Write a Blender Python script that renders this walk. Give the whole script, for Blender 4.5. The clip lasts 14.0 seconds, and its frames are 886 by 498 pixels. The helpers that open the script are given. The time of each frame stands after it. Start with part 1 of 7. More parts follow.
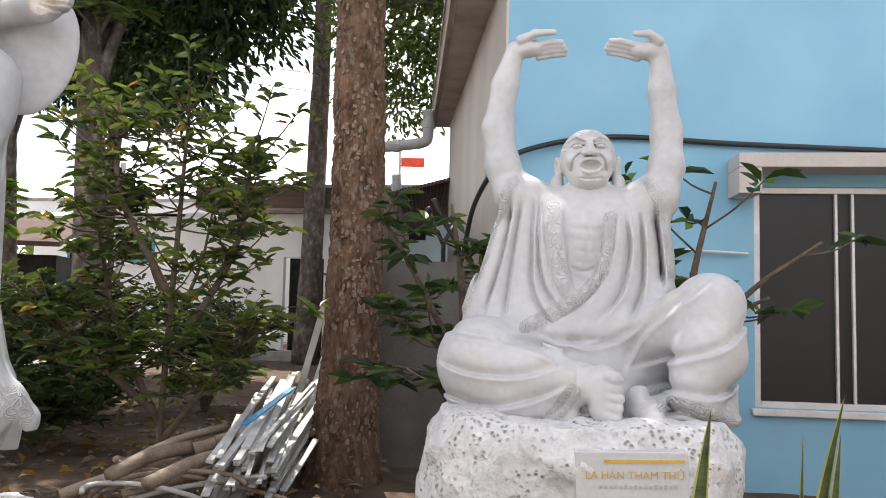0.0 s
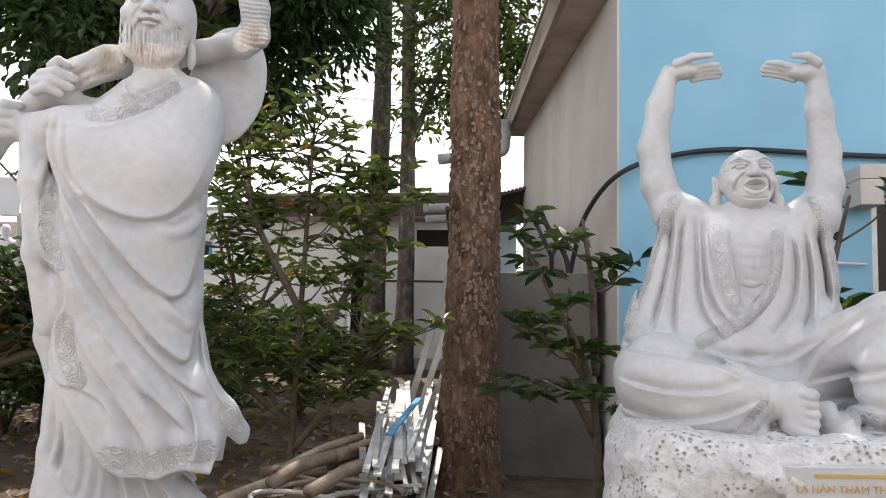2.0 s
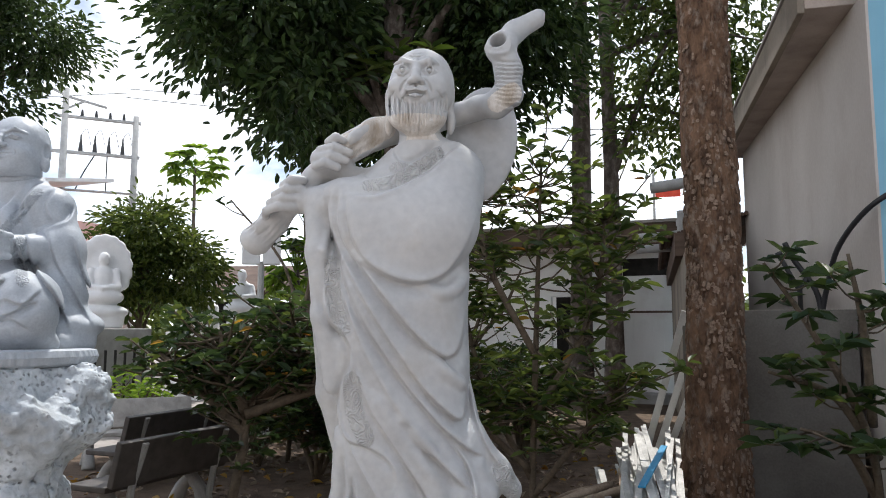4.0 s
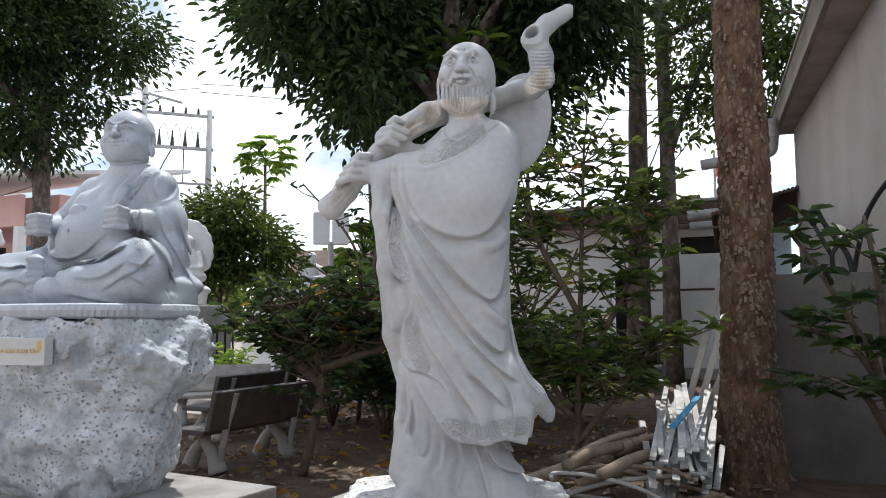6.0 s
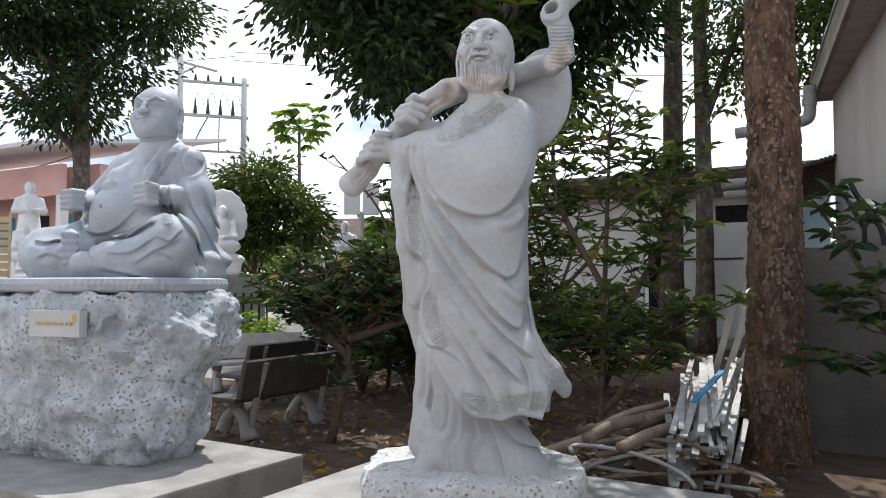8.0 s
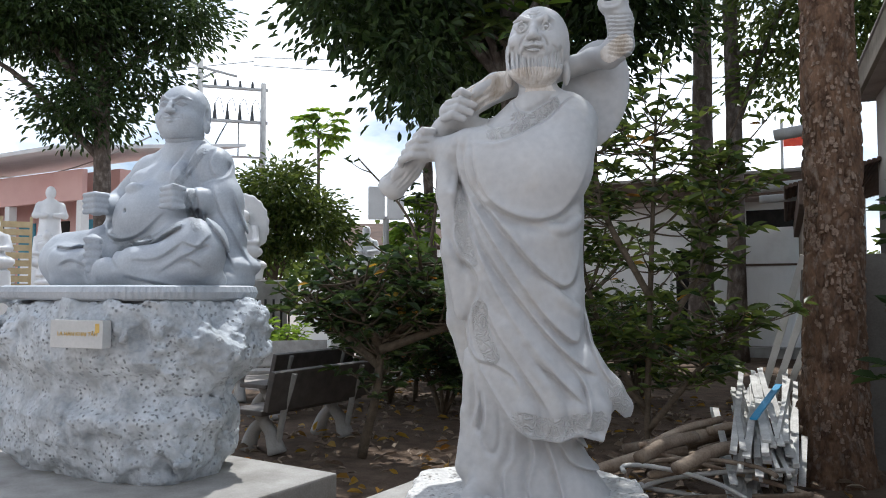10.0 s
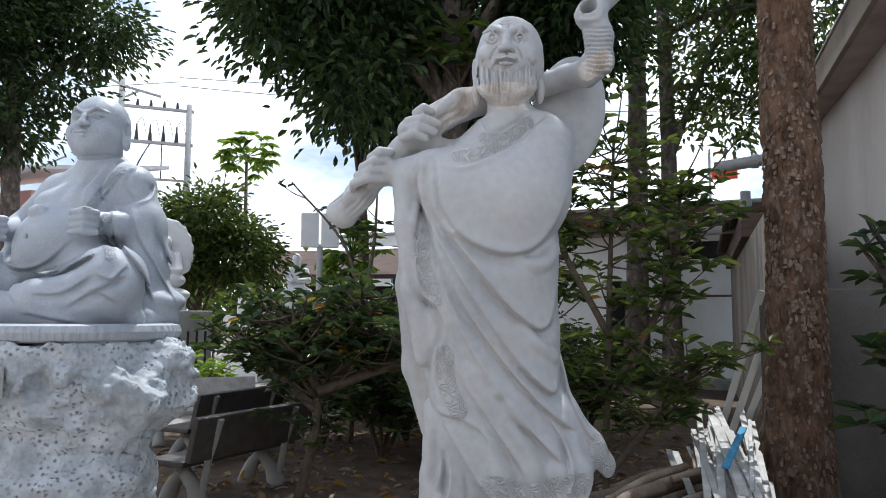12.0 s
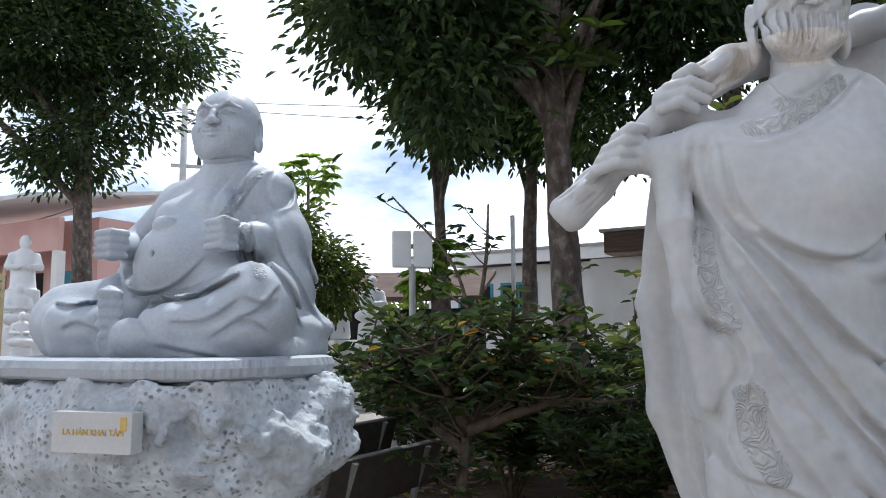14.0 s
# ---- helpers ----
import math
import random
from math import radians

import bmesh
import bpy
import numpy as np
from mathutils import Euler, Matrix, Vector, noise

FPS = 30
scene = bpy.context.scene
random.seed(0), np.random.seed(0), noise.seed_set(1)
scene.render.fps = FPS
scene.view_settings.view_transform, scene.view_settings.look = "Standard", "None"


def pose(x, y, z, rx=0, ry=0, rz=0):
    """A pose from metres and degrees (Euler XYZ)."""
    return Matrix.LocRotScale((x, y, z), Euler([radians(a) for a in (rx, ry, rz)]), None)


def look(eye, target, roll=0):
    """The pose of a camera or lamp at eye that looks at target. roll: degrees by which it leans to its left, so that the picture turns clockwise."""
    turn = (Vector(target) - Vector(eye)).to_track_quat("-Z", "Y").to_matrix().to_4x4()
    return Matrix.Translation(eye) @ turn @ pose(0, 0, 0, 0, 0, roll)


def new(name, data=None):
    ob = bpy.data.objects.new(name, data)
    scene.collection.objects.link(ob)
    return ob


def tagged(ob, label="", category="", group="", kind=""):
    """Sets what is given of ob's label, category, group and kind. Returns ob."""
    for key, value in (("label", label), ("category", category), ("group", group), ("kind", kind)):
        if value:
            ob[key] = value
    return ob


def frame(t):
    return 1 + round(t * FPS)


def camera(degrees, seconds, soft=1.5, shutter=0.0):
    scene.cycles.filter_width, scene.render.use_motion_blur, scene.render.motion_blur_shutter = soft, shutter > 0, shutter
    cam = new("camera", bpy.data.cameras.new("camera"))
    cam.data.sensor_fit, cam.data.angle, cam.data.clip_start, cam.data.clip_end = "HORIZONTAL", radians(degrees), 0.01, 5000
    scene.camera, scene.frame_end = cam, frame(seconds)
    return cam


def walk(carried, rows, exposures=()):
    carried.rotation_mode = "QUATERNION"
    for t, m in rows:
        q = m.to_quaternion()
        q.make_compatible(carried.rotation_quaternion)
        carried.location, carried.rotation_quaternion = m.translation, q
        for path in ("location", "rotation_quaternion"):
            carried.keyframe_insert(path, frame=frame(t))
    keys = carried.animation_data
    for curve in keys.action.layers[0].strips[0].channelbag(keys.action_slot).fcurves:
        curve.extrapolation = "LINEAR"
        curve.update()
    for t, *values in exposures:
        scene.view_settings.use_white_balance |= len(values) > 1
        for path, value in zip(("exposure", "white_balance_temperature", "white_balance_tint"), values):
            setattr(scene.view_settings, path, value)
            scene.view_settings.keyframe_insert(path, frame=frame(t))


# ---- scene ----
cam = camera(60.7, 14.0, 1.0)
PATH = [
    (0, (0.615, 0.321, 1.416), (0.38, 2.302, 1.56), 1.3),
    (0.5, (0.462, 0.334, 1.419), (0.214, 2.313, 1.563), 1.3),
    (1, (0.273, 0.236, 1.444), (0.007, 2.213, 1.589), 1.2),
    (1.5, (0.102, 0.108, 1.458), (-0.183, 2.083, 1.604), 1.1),
    (2, (-0.065, 0.064, 1.475), (-0.382, 2.033, 1.625), 1.0),
    (2.5, (-0.207, 0.046, 1.53), (-0.647, 1.992, 1.679), 0.8),
    (3, (-0.32, 0.074, 1.568), (-0.941, 1.969, 1.719), 0.4),
    (3.5, (-0.403, 0.106, 1.603), (-1.145, 1.956, 1.77), 0.3),
    (3.7, (-0.408, 0.076, 1.614), (-1.173, 1.912, 1.816), 0.3),
    (5.8, (-0.07, -0.547, 1.398), (-0.992, 1.212, 1.63), -0.2),
    (6, (-0.033, -0.558, 1.394), (-0.98, 1.194, 1.577), -0.2),
    (6.5, (0.018, -0.564, 1.396), (-0.968, 1.172, 1.508), -0.1),
    (7, (0.064, -0.563, 1.405), (-0.941, 1.163, 1.504), -0.1),
    (7.5, (0.078, -0.559, 1.434), (-0.94, 1.16, 1.529), -0.1),
    (8, (0.073, -0.554, 1.452), (-0.958, 1.157, 1.546), -0.0),
    (10.5, (-0.34, -0.342, 1.489), (-1.408, 1.345, 1.599), 0.1),
    (11, (-0.432, -0.297, 1.54), (-1.412, 1.443, 1.652), 0.2),
    (11.5, (-0.516, -0.164, 1.544), (-1.422, 1.615, 1.676), 0.2),
    (12, (-0.613, -0.046, 1.541), (-1.512, 1.731, 1.722), 0.2),
    (12.5, (-0.817, 0.014, 1.539), (-1.721, 1.786, 1.746), 0.0),
    (13, (-1.124, 0.078, 1.566), (-2.039, 1.842, 1.789), -0.0),
    (13.5, (-1.378, 0.13, 1.556), (-2.314, 1.883, 1.788), -0.3),
    (14, (-1.712, 0.317, 1.569), (-2.715, 2.03, 1.808), -0.5),
]
EXPOSURES = [(0, 0.74, 6600, 14), (1.5, 0.67, 6550, 13), (3.0, 0.32, 6400, 12), (3.7, 0.10, 6250, 11), (5.8, -0.05, 6100, 11), (8.2, -0.05, 6100, 11), (10.3, -0.10, 5950, 10), (14.0, -0.12, 5850, 10)]
walk(cam, [(t, look(eye, target, roll)) for t, eye, target, roll in PATH], EXPOSURES)

# ---- world and sun ----
SUN_DIR = Vector((-0.25, 0.72, 1.55)).normalized()  # towards the sun, high behind the statues
world = bpy.data.worlds.new("sky")
scene.world = world
world.use_nodes = True
wn, wl = world.node_tree.nodes, world.node_tree.links
wn.clear()
w_out, w_bg, w_sky = wn.new("ShaderNodeOutputWorld"), wn.new("ShaderNodeBackground"), wn.new("ShaderNodeTexSky")
w_sky.sky_type, w_sky.sun_disc = "NISHITA", False
w_sky.sun_elevation = math.asin(SUN_DIR.z)
w_sky.sun_rotation = math.atan2(SUN_DIR.x, SUN_DIR.y)
w_sky.air_density, w_sky.dust_density = 1.0, 1.2
w_co, w_map = wn.new("ShaderNodeTexCoord"), wn.new("ShaderNodeMapping")
w_map.inputs["Scale"].default_value = (1.0, 1.0, 2.2)
w_no, w_rp, w_mx = wn.new("ShaderNodeTexNoise"), wn.new("ShaderNodeValToRGB"), wn.new("ShaderNodeMix")
w_no.inputs["Scale"].default_value, w_no.inputs["Detail"].default_value, w_no.inputs["Roughness"].default_value = 2.6, 7, 0.55
w_rp.color_ramp.elements[0].position, w_rp.color_ramp.elements[1].position = 0.40, 0.56
w_mx.data_type = "RGBA"
w_mx.inputs[7].default_value = (14.5, 14.8, 15.2, 1)   # sunlit cloud
wl.new(w_co.outputs["Generated"], w_map.inputs["Vector"])
wl.new(w_map.outputs[0], w_no.inputs["Vector"])
w_sep, w_hz = wn.new("ShaderNodeSeparateXYZ"), wn.new("ShaderNodeMath")   # more cloud and haze towards the horizon
w_hz.operation = "MULTIPLY_ADD"
w_hz.inputs[1].default_value = -0.15
wl.new(w_co.outputs["Generated"], w_sep.inputs[0]), wl.new(w_sep.outputs["Z"], w_hz.inputs[0])
w_ad = wn.new("ShaderNodeMath")
w_ad.operation = "ADD"
w_hz.inputs[2].default_value = 0.085
wl.new(w_no.outputs["Fac"], w_ad.inputs[0]), wl.new(w_hz.outputs[0], w_ad.inputs[1])
wl.new(w_ad.outputs[0], w_rp.inputs["Fac"])
wl.new(w_rp.outputs[0], w_mx.inputs[0])
wl.new(w_sky.outputs[0], w_mx.inputs[6])
wl.new(w_mx.outputs[2], w_bg.inputs["Color"])
wl.new(w_bg.outputs[0], w_out.inputs["Surface"])
w_bg.inputs["Strength"].default_value = 0.12
sun = new("sun", bpy.data.lights.new("sun", "SUN"))
sun.data.energy, sun.data.angle, sun.data.color = 4.6, radians(0.55), (1.0, 0.95, 0.87)
sun.matrix_world = look(SUN_DIR * 50, (0, 0, 0))


# ---- materials ----
def nodes_of(name):
    m = bpy.data.materials.new(name)
    m.use_nodes = True
    m.node_tree.nodes.clear()
    return m, m.node_tree.nodes, m.node_tree.links


def surface(name, a, b, scale=6.0, rough=0.7, bump=0.3, fine=60.0, stain=None, stain_scale=1.2, stain_amount=0.35,
            metal=0.0, spec=0.4, stretch=(1, 1, 1), vary=0.0, bump_size=0.01, tex="noise"):
    """Two colours mixed by noise at two scales, with fine relief, stains and per-object variation."""
    m, n, l = nodes_of(name)
    out, bs = n.new("ShaderNodeOutputMaterial"), n.new("ShaderNodeBsdfPrincipled")
    co, mp = n.new("ShaderNodeTexCoord"), n.new("ShaderNodeMapping")
    mp.inputs["Scale"].default_value = stretch
    l.new(co.outputs["Object"], mp.inputs["Vector"])
    n1, n2 = n.new("ShaderNodeTexNoise"), n.new("ShaderNodeTexNoise")
    n1.inputs["Scale"].default_value, n1.inputs["Detail"].default_value = scale, 6
    n2.inputs["Scale"].default_value, n2.inputs["Detail"].default_value = fine, 4
    l.new(mp.outputs[0], n1.inputs["Vector"]), l.new(mp.outputs[0], n2.inputs["Vector"])
    add = n.new("ShaderNodeMath")
    add.operation = "MULTIPLY_ADD"
    l.new(n2.outputs["Fac"], add.inputs[0])
    add.inputs[1].default_value = 0.45
    l.new(n1.outputs["Fac"], add.inputs[2])
    rp = n.new("ShaderNodeValToRGB")
    rp.color_ramp.elements[0].position, rp.color_ramp.elements[0].color = 0.5, (*a, 1)
    rp.color_ramp.elements[1].position, rp.color_ramp.elements[1].color = 0.95, (*b, 1)
    l.new(add.outputs[0], rp.inputs["Fac"])
    col = rp.outputs[0]
    if stain:
        n3, r3, mx = n.new("ShaderNodeTexNoise"), n.new("ShaderNodeValToRGB"), n.new("ShaderNodeMix")
        n3.inputs["Scale"].default_value, n3.inputs["Detail"].default_value = stain_scale, 8
        n3.inputs["Roughness"].default_value = 0.65
        l.new(mp.outputs[0], n3.inputs["Vector"])
        r3.color_ramp.elements[0].position, r3.color_ramp.elements[1].position = 0.52, 0.72
        r3.color_ramp.elements[1].color = (stain_amount,) * 3 + (1,)
        r3.color_ramp.elements[0].color = (0, 0, 0, 1)
        l.new(n3.outputs["Fac"], r3.inputs["Fac"])
        mx.data_type = "RGBA"
        l.new(r3.outputs[0], mx.inputs[0]), l.new(col, mx.inputs[6])
        mx.inputs[7].default_value = (*stain, 1)
        col = mx.outputs[2]
    if vary:
        oi, hv, mr = n.new("ShaderNodeObjectInfo"), n.new("ShaderNodeHueSaturation"), n.new("ShaderNodeMapRange")
        mr.inputs["To Min"].default_value, mr.inputs["To Max"].default_value = 1 - vary, 1 + vary
        l.new(oi.outputs["Random"], mr.inputs["Value"]), l.new(mr.outputs[0], hv.inputs["Value"])
        l.new(col, hv.inputs["Color"])
        col = hv.outputs[0]
    l.new(col, bs.inputs["Base Color"])
    bs.inputs["Roughness"].default_value, bs.inputs["Metallic"].default_value = rough, metal
    bs.inputs["Specular IOR Level"].default_value = spec
    bp = n.new("ShaderNodeBump")
    bp.inputs["Strength"].default_value, bp.inputs["Distance"].default_value = bump, bump_size
    if tex == "pits":
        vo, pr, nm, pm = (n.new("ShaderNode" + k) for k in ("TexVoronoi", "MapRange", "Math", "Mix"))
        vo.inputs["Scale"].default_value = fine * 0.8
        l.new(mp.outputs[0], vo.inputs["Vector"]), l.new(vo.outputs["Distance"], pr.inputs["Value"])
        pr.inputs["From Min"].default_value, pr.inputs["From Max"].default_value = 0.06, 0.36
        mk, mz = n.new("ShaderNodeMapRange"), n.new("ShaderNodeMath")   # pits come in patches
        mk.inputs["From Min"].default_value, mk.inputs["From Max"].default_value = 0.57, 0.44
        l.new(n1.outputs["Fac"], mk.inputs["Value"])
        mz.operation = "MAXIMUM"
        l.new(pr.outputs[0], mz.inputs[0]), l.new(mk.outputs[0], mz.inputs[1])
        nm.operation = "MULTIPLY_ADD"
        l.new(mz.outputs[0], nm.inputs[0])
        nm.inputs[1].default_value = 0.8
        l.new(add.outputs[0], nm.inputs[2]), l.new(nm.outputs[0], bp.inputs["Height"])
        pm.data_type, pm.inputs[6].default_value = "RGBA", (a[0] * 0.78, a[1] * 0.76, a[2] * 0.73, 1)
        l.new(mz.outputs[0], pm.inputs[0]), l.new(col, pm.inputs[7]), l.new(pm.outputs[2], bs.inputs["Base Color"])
    else:
        l.new(add.outputs[0], bp.inputs["Height"])
    l.new(bp.outputs[0], bs.inputs["Normal"])
    l.new(bs.outputs[0], out.inputs["Surface"])
    return m


def carved(name, a, b):
    """Marble cut with dense scrollwork, for embroidered hems."""
    m = surface(name, a, b, scale=3, rough=0.6, bump=0.2, fine=40)
    n, l = m.node_tree.nodes, m.node_tree.links
    bs = next(x for x in n if x.type == "BSDF_PRINCIPLED")
    co, no, vo = n.new("ShaderNodeTexCoord"), n.new("ShaderNodeTexNoise"), n.new("ShaderNodeTexVoronoi")
    wv, mx, bp = n.new("ShaderNodeMath"), n.new("ShaderNodeMix"), n.new("ShaderNodeBump")
    no.inputs["Scale"].default_value = 9
    mx.data_type, mx.inputs[0].default_value = "VECTOR", 0.12
    vo.inputs["Scale"].default_value = 22
    l.new(co.outputs["Object"], no.inputs["Vector"]), l.new(co.outputs["Object"], mx.inputs[4])
    l.new(no.outputs["Color"], mx.inputs[5]), l.new(mx.outputs[1], vo.inputs["Vector"])
    wv.operation = "SINE"
    mu = n.new("ShaderNodeMath")
    mu.operation, mu.inputs[1].default_value = "MULTIPLY", 30
    l.new(vo.outputs["Distance"], mu.inputs[0]), l.new(mu.outputs[0], wv.inputs[0])
    l.new(wv.outputs[0], bp.inputs["Height"])
    old = bs.inputs["Base Color"].links[0].from_socket
    # grooves tinted darker: brownish grime plus cavity shade put into the colour
    grime_and_shade, mr = n.new("ShaderNodeMix"), n.new("ShaderNodeMapRange")
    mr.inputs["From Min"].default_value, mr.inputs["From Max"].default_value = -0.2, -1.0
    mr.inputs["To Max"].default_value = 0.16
    grime_and_shade.data_type, grime_and_shade.inputs[7].default_value = "RGBA", (0.22, 0.20, 0.17, 1)
    l.new(wv.outputs[0], mr.inputs["Value"]), l.new(mr.outputs[0], grime_and_shade.inputs[0]), l.new(old, grime_and_shade.inputs[6])
    l.new(grime_and_shade.outputs[2], bs.inputs["Base Color"])
    bp.inputs["Strength"].default_value, bp.inputs["Distance"].default_value = 0.7, 0.004
    l.new(bp.outputs[0], bs.inputs["Normal"])
    return m


def leaf_material(name, dark, light, back=0.5, gloss=0.35):
    """Leaves that let some light through; each leaf has its own shade."""
    m, n, l = nodes_of(name)
    out, bs, tr, mix = (n.new("ShaderNode" + k) for k in ("OutputMaterial", "BsdfPrincipled", "BsdfTranslucent", "MixShader"))
    ge, rp = n.new("ShaderNodeNewGeometry"), n.new("ShaderNodeValToRGB")
    rp.color_ramp.elements[0].color, rp.color_ramp.elements[1].color = (*dark, 1), (*light, 1)
    e = rp.color_ramp.elements.new(0.97)
    e.color = (*light, 1)
    rp.color_ramp.elements[2].position = 1.0
    l.new(ge.outputs["Random Per Island"], rp.inputs["Fac"])
    l.new(rp.outputs[0], bs.inputs["Base Color"])
    hs = n.new("ShaderNodeHueSaturation")
    hs.inputs["Hue"].default_value, hs.inputs["Saturation"].default_value, hs.inputs["Value"].default_value = 0.485, 1.05, 1.55
    l.new(rp.outputs[0], hs.inputs["Color"]), l.new(hs.outputs[0], tr.inputs["Color"])
    bs.inputs["Roughness"].default_value = gloss
    bs.inputs["Specular IOR Level"].default_value = 0.30
    mix.inputs[0].default_value = back
    l.new(bs.outputs[0], mix.inputs[1]), l.new(tr.outputs[0], mix.inputs[2]), l.new(mix.outputs[0], out.inputs["Surface"])
    return m


def glass_material(name, tint):
    m, n, l = nodes_of(name)
    out, bs = n.new("ShaderNodeOutputMaterial"), n.new("ShaderNodeBsdfPrincipled")
    no, bp = n.new("ShaderNodeTexVoronoi"), n.new("ShaderNodeBump")
    no.inputs["Scale"].default_value = 70
    bp.inputs["Strength"].default_value, bp.inputs["Distance"].default_value = 0.25, 0.004
    l.new(no.outputs["Distance"], bp.inputs["Height"]), l.new(bp.outputs[0], bs.inputs["Normal"])
    bs.inputs["Base Color"].default_value, bs.inputs["Roughness"].default_value = (*tint, 1), 0.35
    bs.inputs["Transmission Weight"].default_value = 0.8
    bs.inputs["Specular IOR Level"].default_value = 0.2
    l.new(bs.outputs[0], out.inputs["Surface"])
    return m


MARBLE = surface("white_marble", (0.41, 0.415, 0.42), (0.575, 0.575, 0.57), scale=1.7, rough=0.48, bump=0.02, fine=26,
                 stain=(0.40, 0.36, 0.30), stain_scale=3.4, stain_amount=0.40, bump_size=0.006)
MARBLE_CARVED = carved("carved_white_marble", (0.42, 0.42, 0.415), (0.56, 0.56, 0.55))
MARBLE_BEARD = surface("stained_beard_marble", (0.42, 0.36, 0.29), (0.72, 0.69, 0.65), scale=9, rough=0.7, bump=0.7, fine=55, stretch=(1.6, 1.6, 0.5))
GREY_MARBLE = surface("grey_marble", (0.33, 0.36, 0.395), (0.50, 0.53, 0.565), scale=2.5, rough=0.5, bump=0.04, fine=70,
                      stain=(0.33, 0.36, 0.40), stain_scale=2.6, stain_amount=0.4)
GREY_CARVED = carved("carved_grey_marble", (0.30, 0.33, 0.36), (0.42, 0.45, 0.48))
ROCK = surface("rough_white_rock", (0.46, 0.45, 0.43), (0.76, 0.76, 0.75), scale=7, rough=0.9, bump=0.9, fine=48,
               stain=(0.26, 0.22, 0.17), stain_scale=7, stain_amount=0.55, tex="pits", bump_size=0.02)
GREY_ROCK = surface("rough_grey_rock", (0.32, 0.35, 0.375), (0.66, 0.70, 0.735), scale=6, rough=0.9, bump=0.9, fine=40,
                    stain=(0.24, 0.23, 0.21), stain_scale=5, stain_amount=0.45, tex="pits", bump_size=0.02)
PLATE = surface("polished_plate", (0.50, 0.51, 0.50), (0.61, 0.61, 0.60), scale=3, rough=0.25, bump=0.03)
GOLD = surface("gold_paint", (0.52, 0.34, 0.08), (0.66, 0.46, 0.14), rough=0.45, bump=0.05)
GREY_PAINT = surface("grey_lettering", (0.36, 0.36, 0.36), (0.5, 0.5, 0.5), rough=0.6)
CONCRETE = surface("concrete", (0.24, 0.23, 0.21), (0.40, 0.39, 0.37), scale=4, rough=0.9, bump=0.35, fine=90, stain=(0.12, 0.11, 0.10))
BENCH_STONE = surface("dark_terrazzo", (0.05, 0.045, 0.04), (0.10, 0.085, 0.075), scale=9, rough=0.55, bump=0.1, fine=150)
BENCH_PALE = surface("pale_terrazzo", (0.30, 0.28, 0.25), (0.5, 0.47, 0.43), scale=9, rough=0.7, bump=0.1, fine=150, stain=(0.22, 0.14, 0.1))
BLUE_WALL = surface("blue_plaster", (0.20, 0.42, 0.56), (0.26, 0.49, 0.63), scale=1.2, rough=0.85, bump=0.12, fine=120,
                    stain=(0.22, 0.36, 0.46), stain_scale=0.9, stain_amount=0.4)
CREAM_WALL = surface("cream_plaster", (0.455, 0.41, 0.37), (0.56, 0.515, 0.475), scale=1.4, rough=0.9, bump=0.06, fine=60,
                     stain=(0.36, 0.30, 0.26), stain_scale=1.6, stain_amount=0.5, stretch=(0.9, 0.7, 0.45))
STAINED_WALL = surface("stained_plaster", (0.20, 0.165, 0.13), (0.31, 0.265, 0.215), scale=1.6, rough=0.95, bump=0.25, fine=80,
                       stain=(0.035, 0.03, 0.027), stain_scale=1.3, stain_amount=0.9, stretch=(1.0, 0.6, 0.30))
GREY_PLASTER = surface("grey_render", (0.11, 0.10, 0.09), (0.18, 0.17, 0.155), scale=2, rough=0.95, bump=0.25, fine=70, stain=(0.12, 0.11, 0.09))
WHITE_WALL = surface("white_plaster", (0.74, 0.73, 0.71), (0.82, 0.81, 0.79), scale=1, rough=0.9, bump=0.1, stain=(0.45, 0.42, 0.38))
PINK_WALL = surface("pink_plaster", (0.62, 0.36, 0.32), (0.72, 0.46, 0.41), scale=1, rough=0.9, bump=0.1)
SOFFIT = surface("weathered_eave", (0.36, 0.295, 0.255), (0.50, 0.43, 0.385), scale=3, rough=0.9, bump=0.3, stain=(0.10, 0.08, 0.07))
ROOF = surface("fibre_roof", (0.30, 0.27, 0.25), (0.42, 0.39, 0.36), scale=2, rough=0.9, bump=0.2)
ROOF_RED = surface("rusty_roof", (0.06, 0.036, 0.026), (0.12, 0.075, 0.055), scale=2, rough=0.9, bump=0.2)
ROOF_WHITE = surface("white_tin_roof", (0.66, 0.66, 0.66), (0.78, 0.78, 0.78), scale=2, rough=0.5)
BROWN_WOOD = surface("brown_fascia", (0.07, 0.045, 0.032), (0.135, 0.092, 0.066), scale=4, rough=0.8, stretch=(0.4, 1, 4))
# near-black: shade of unlit insides put into the colour; also plain dark bars
DARK = surface("interior_shade_and_black", (0.012, 0.011, 0.010), (0.03, 0.027, 0.024), rough=0.95)
PIPE_GREY = surface("grey_pvc", (0.30, 0.30, 0.29), (0.42, 0.42, 0.41), rough=0.5, bump=0.08, stain=(0.16, 0.14, 0.12))
RUBBER = surface("black_hose", (0.012, 0.012, 0.014), (0.03, 0.03, 0.034), rough=0.45, bump=0.1)
ALU = surface("aluminium", (0.55, 0.54, 0.52), (0.68, 0.67, 0.65), rough=0.4, metal=0.3, bump=0.05)
GLASS = glass_material("patterned_glass", (0.025, 0.03, 0.032))
CURTAIN = surface("grey_block", (0.20, 0.205, 0.21), (0.34, 0.34, 0.34), rough=0.9)
TEAL = surface("teal_paint", (0.05, 0.22, 0.30), (0.08, 0.30, 0.38), rough=0.6)
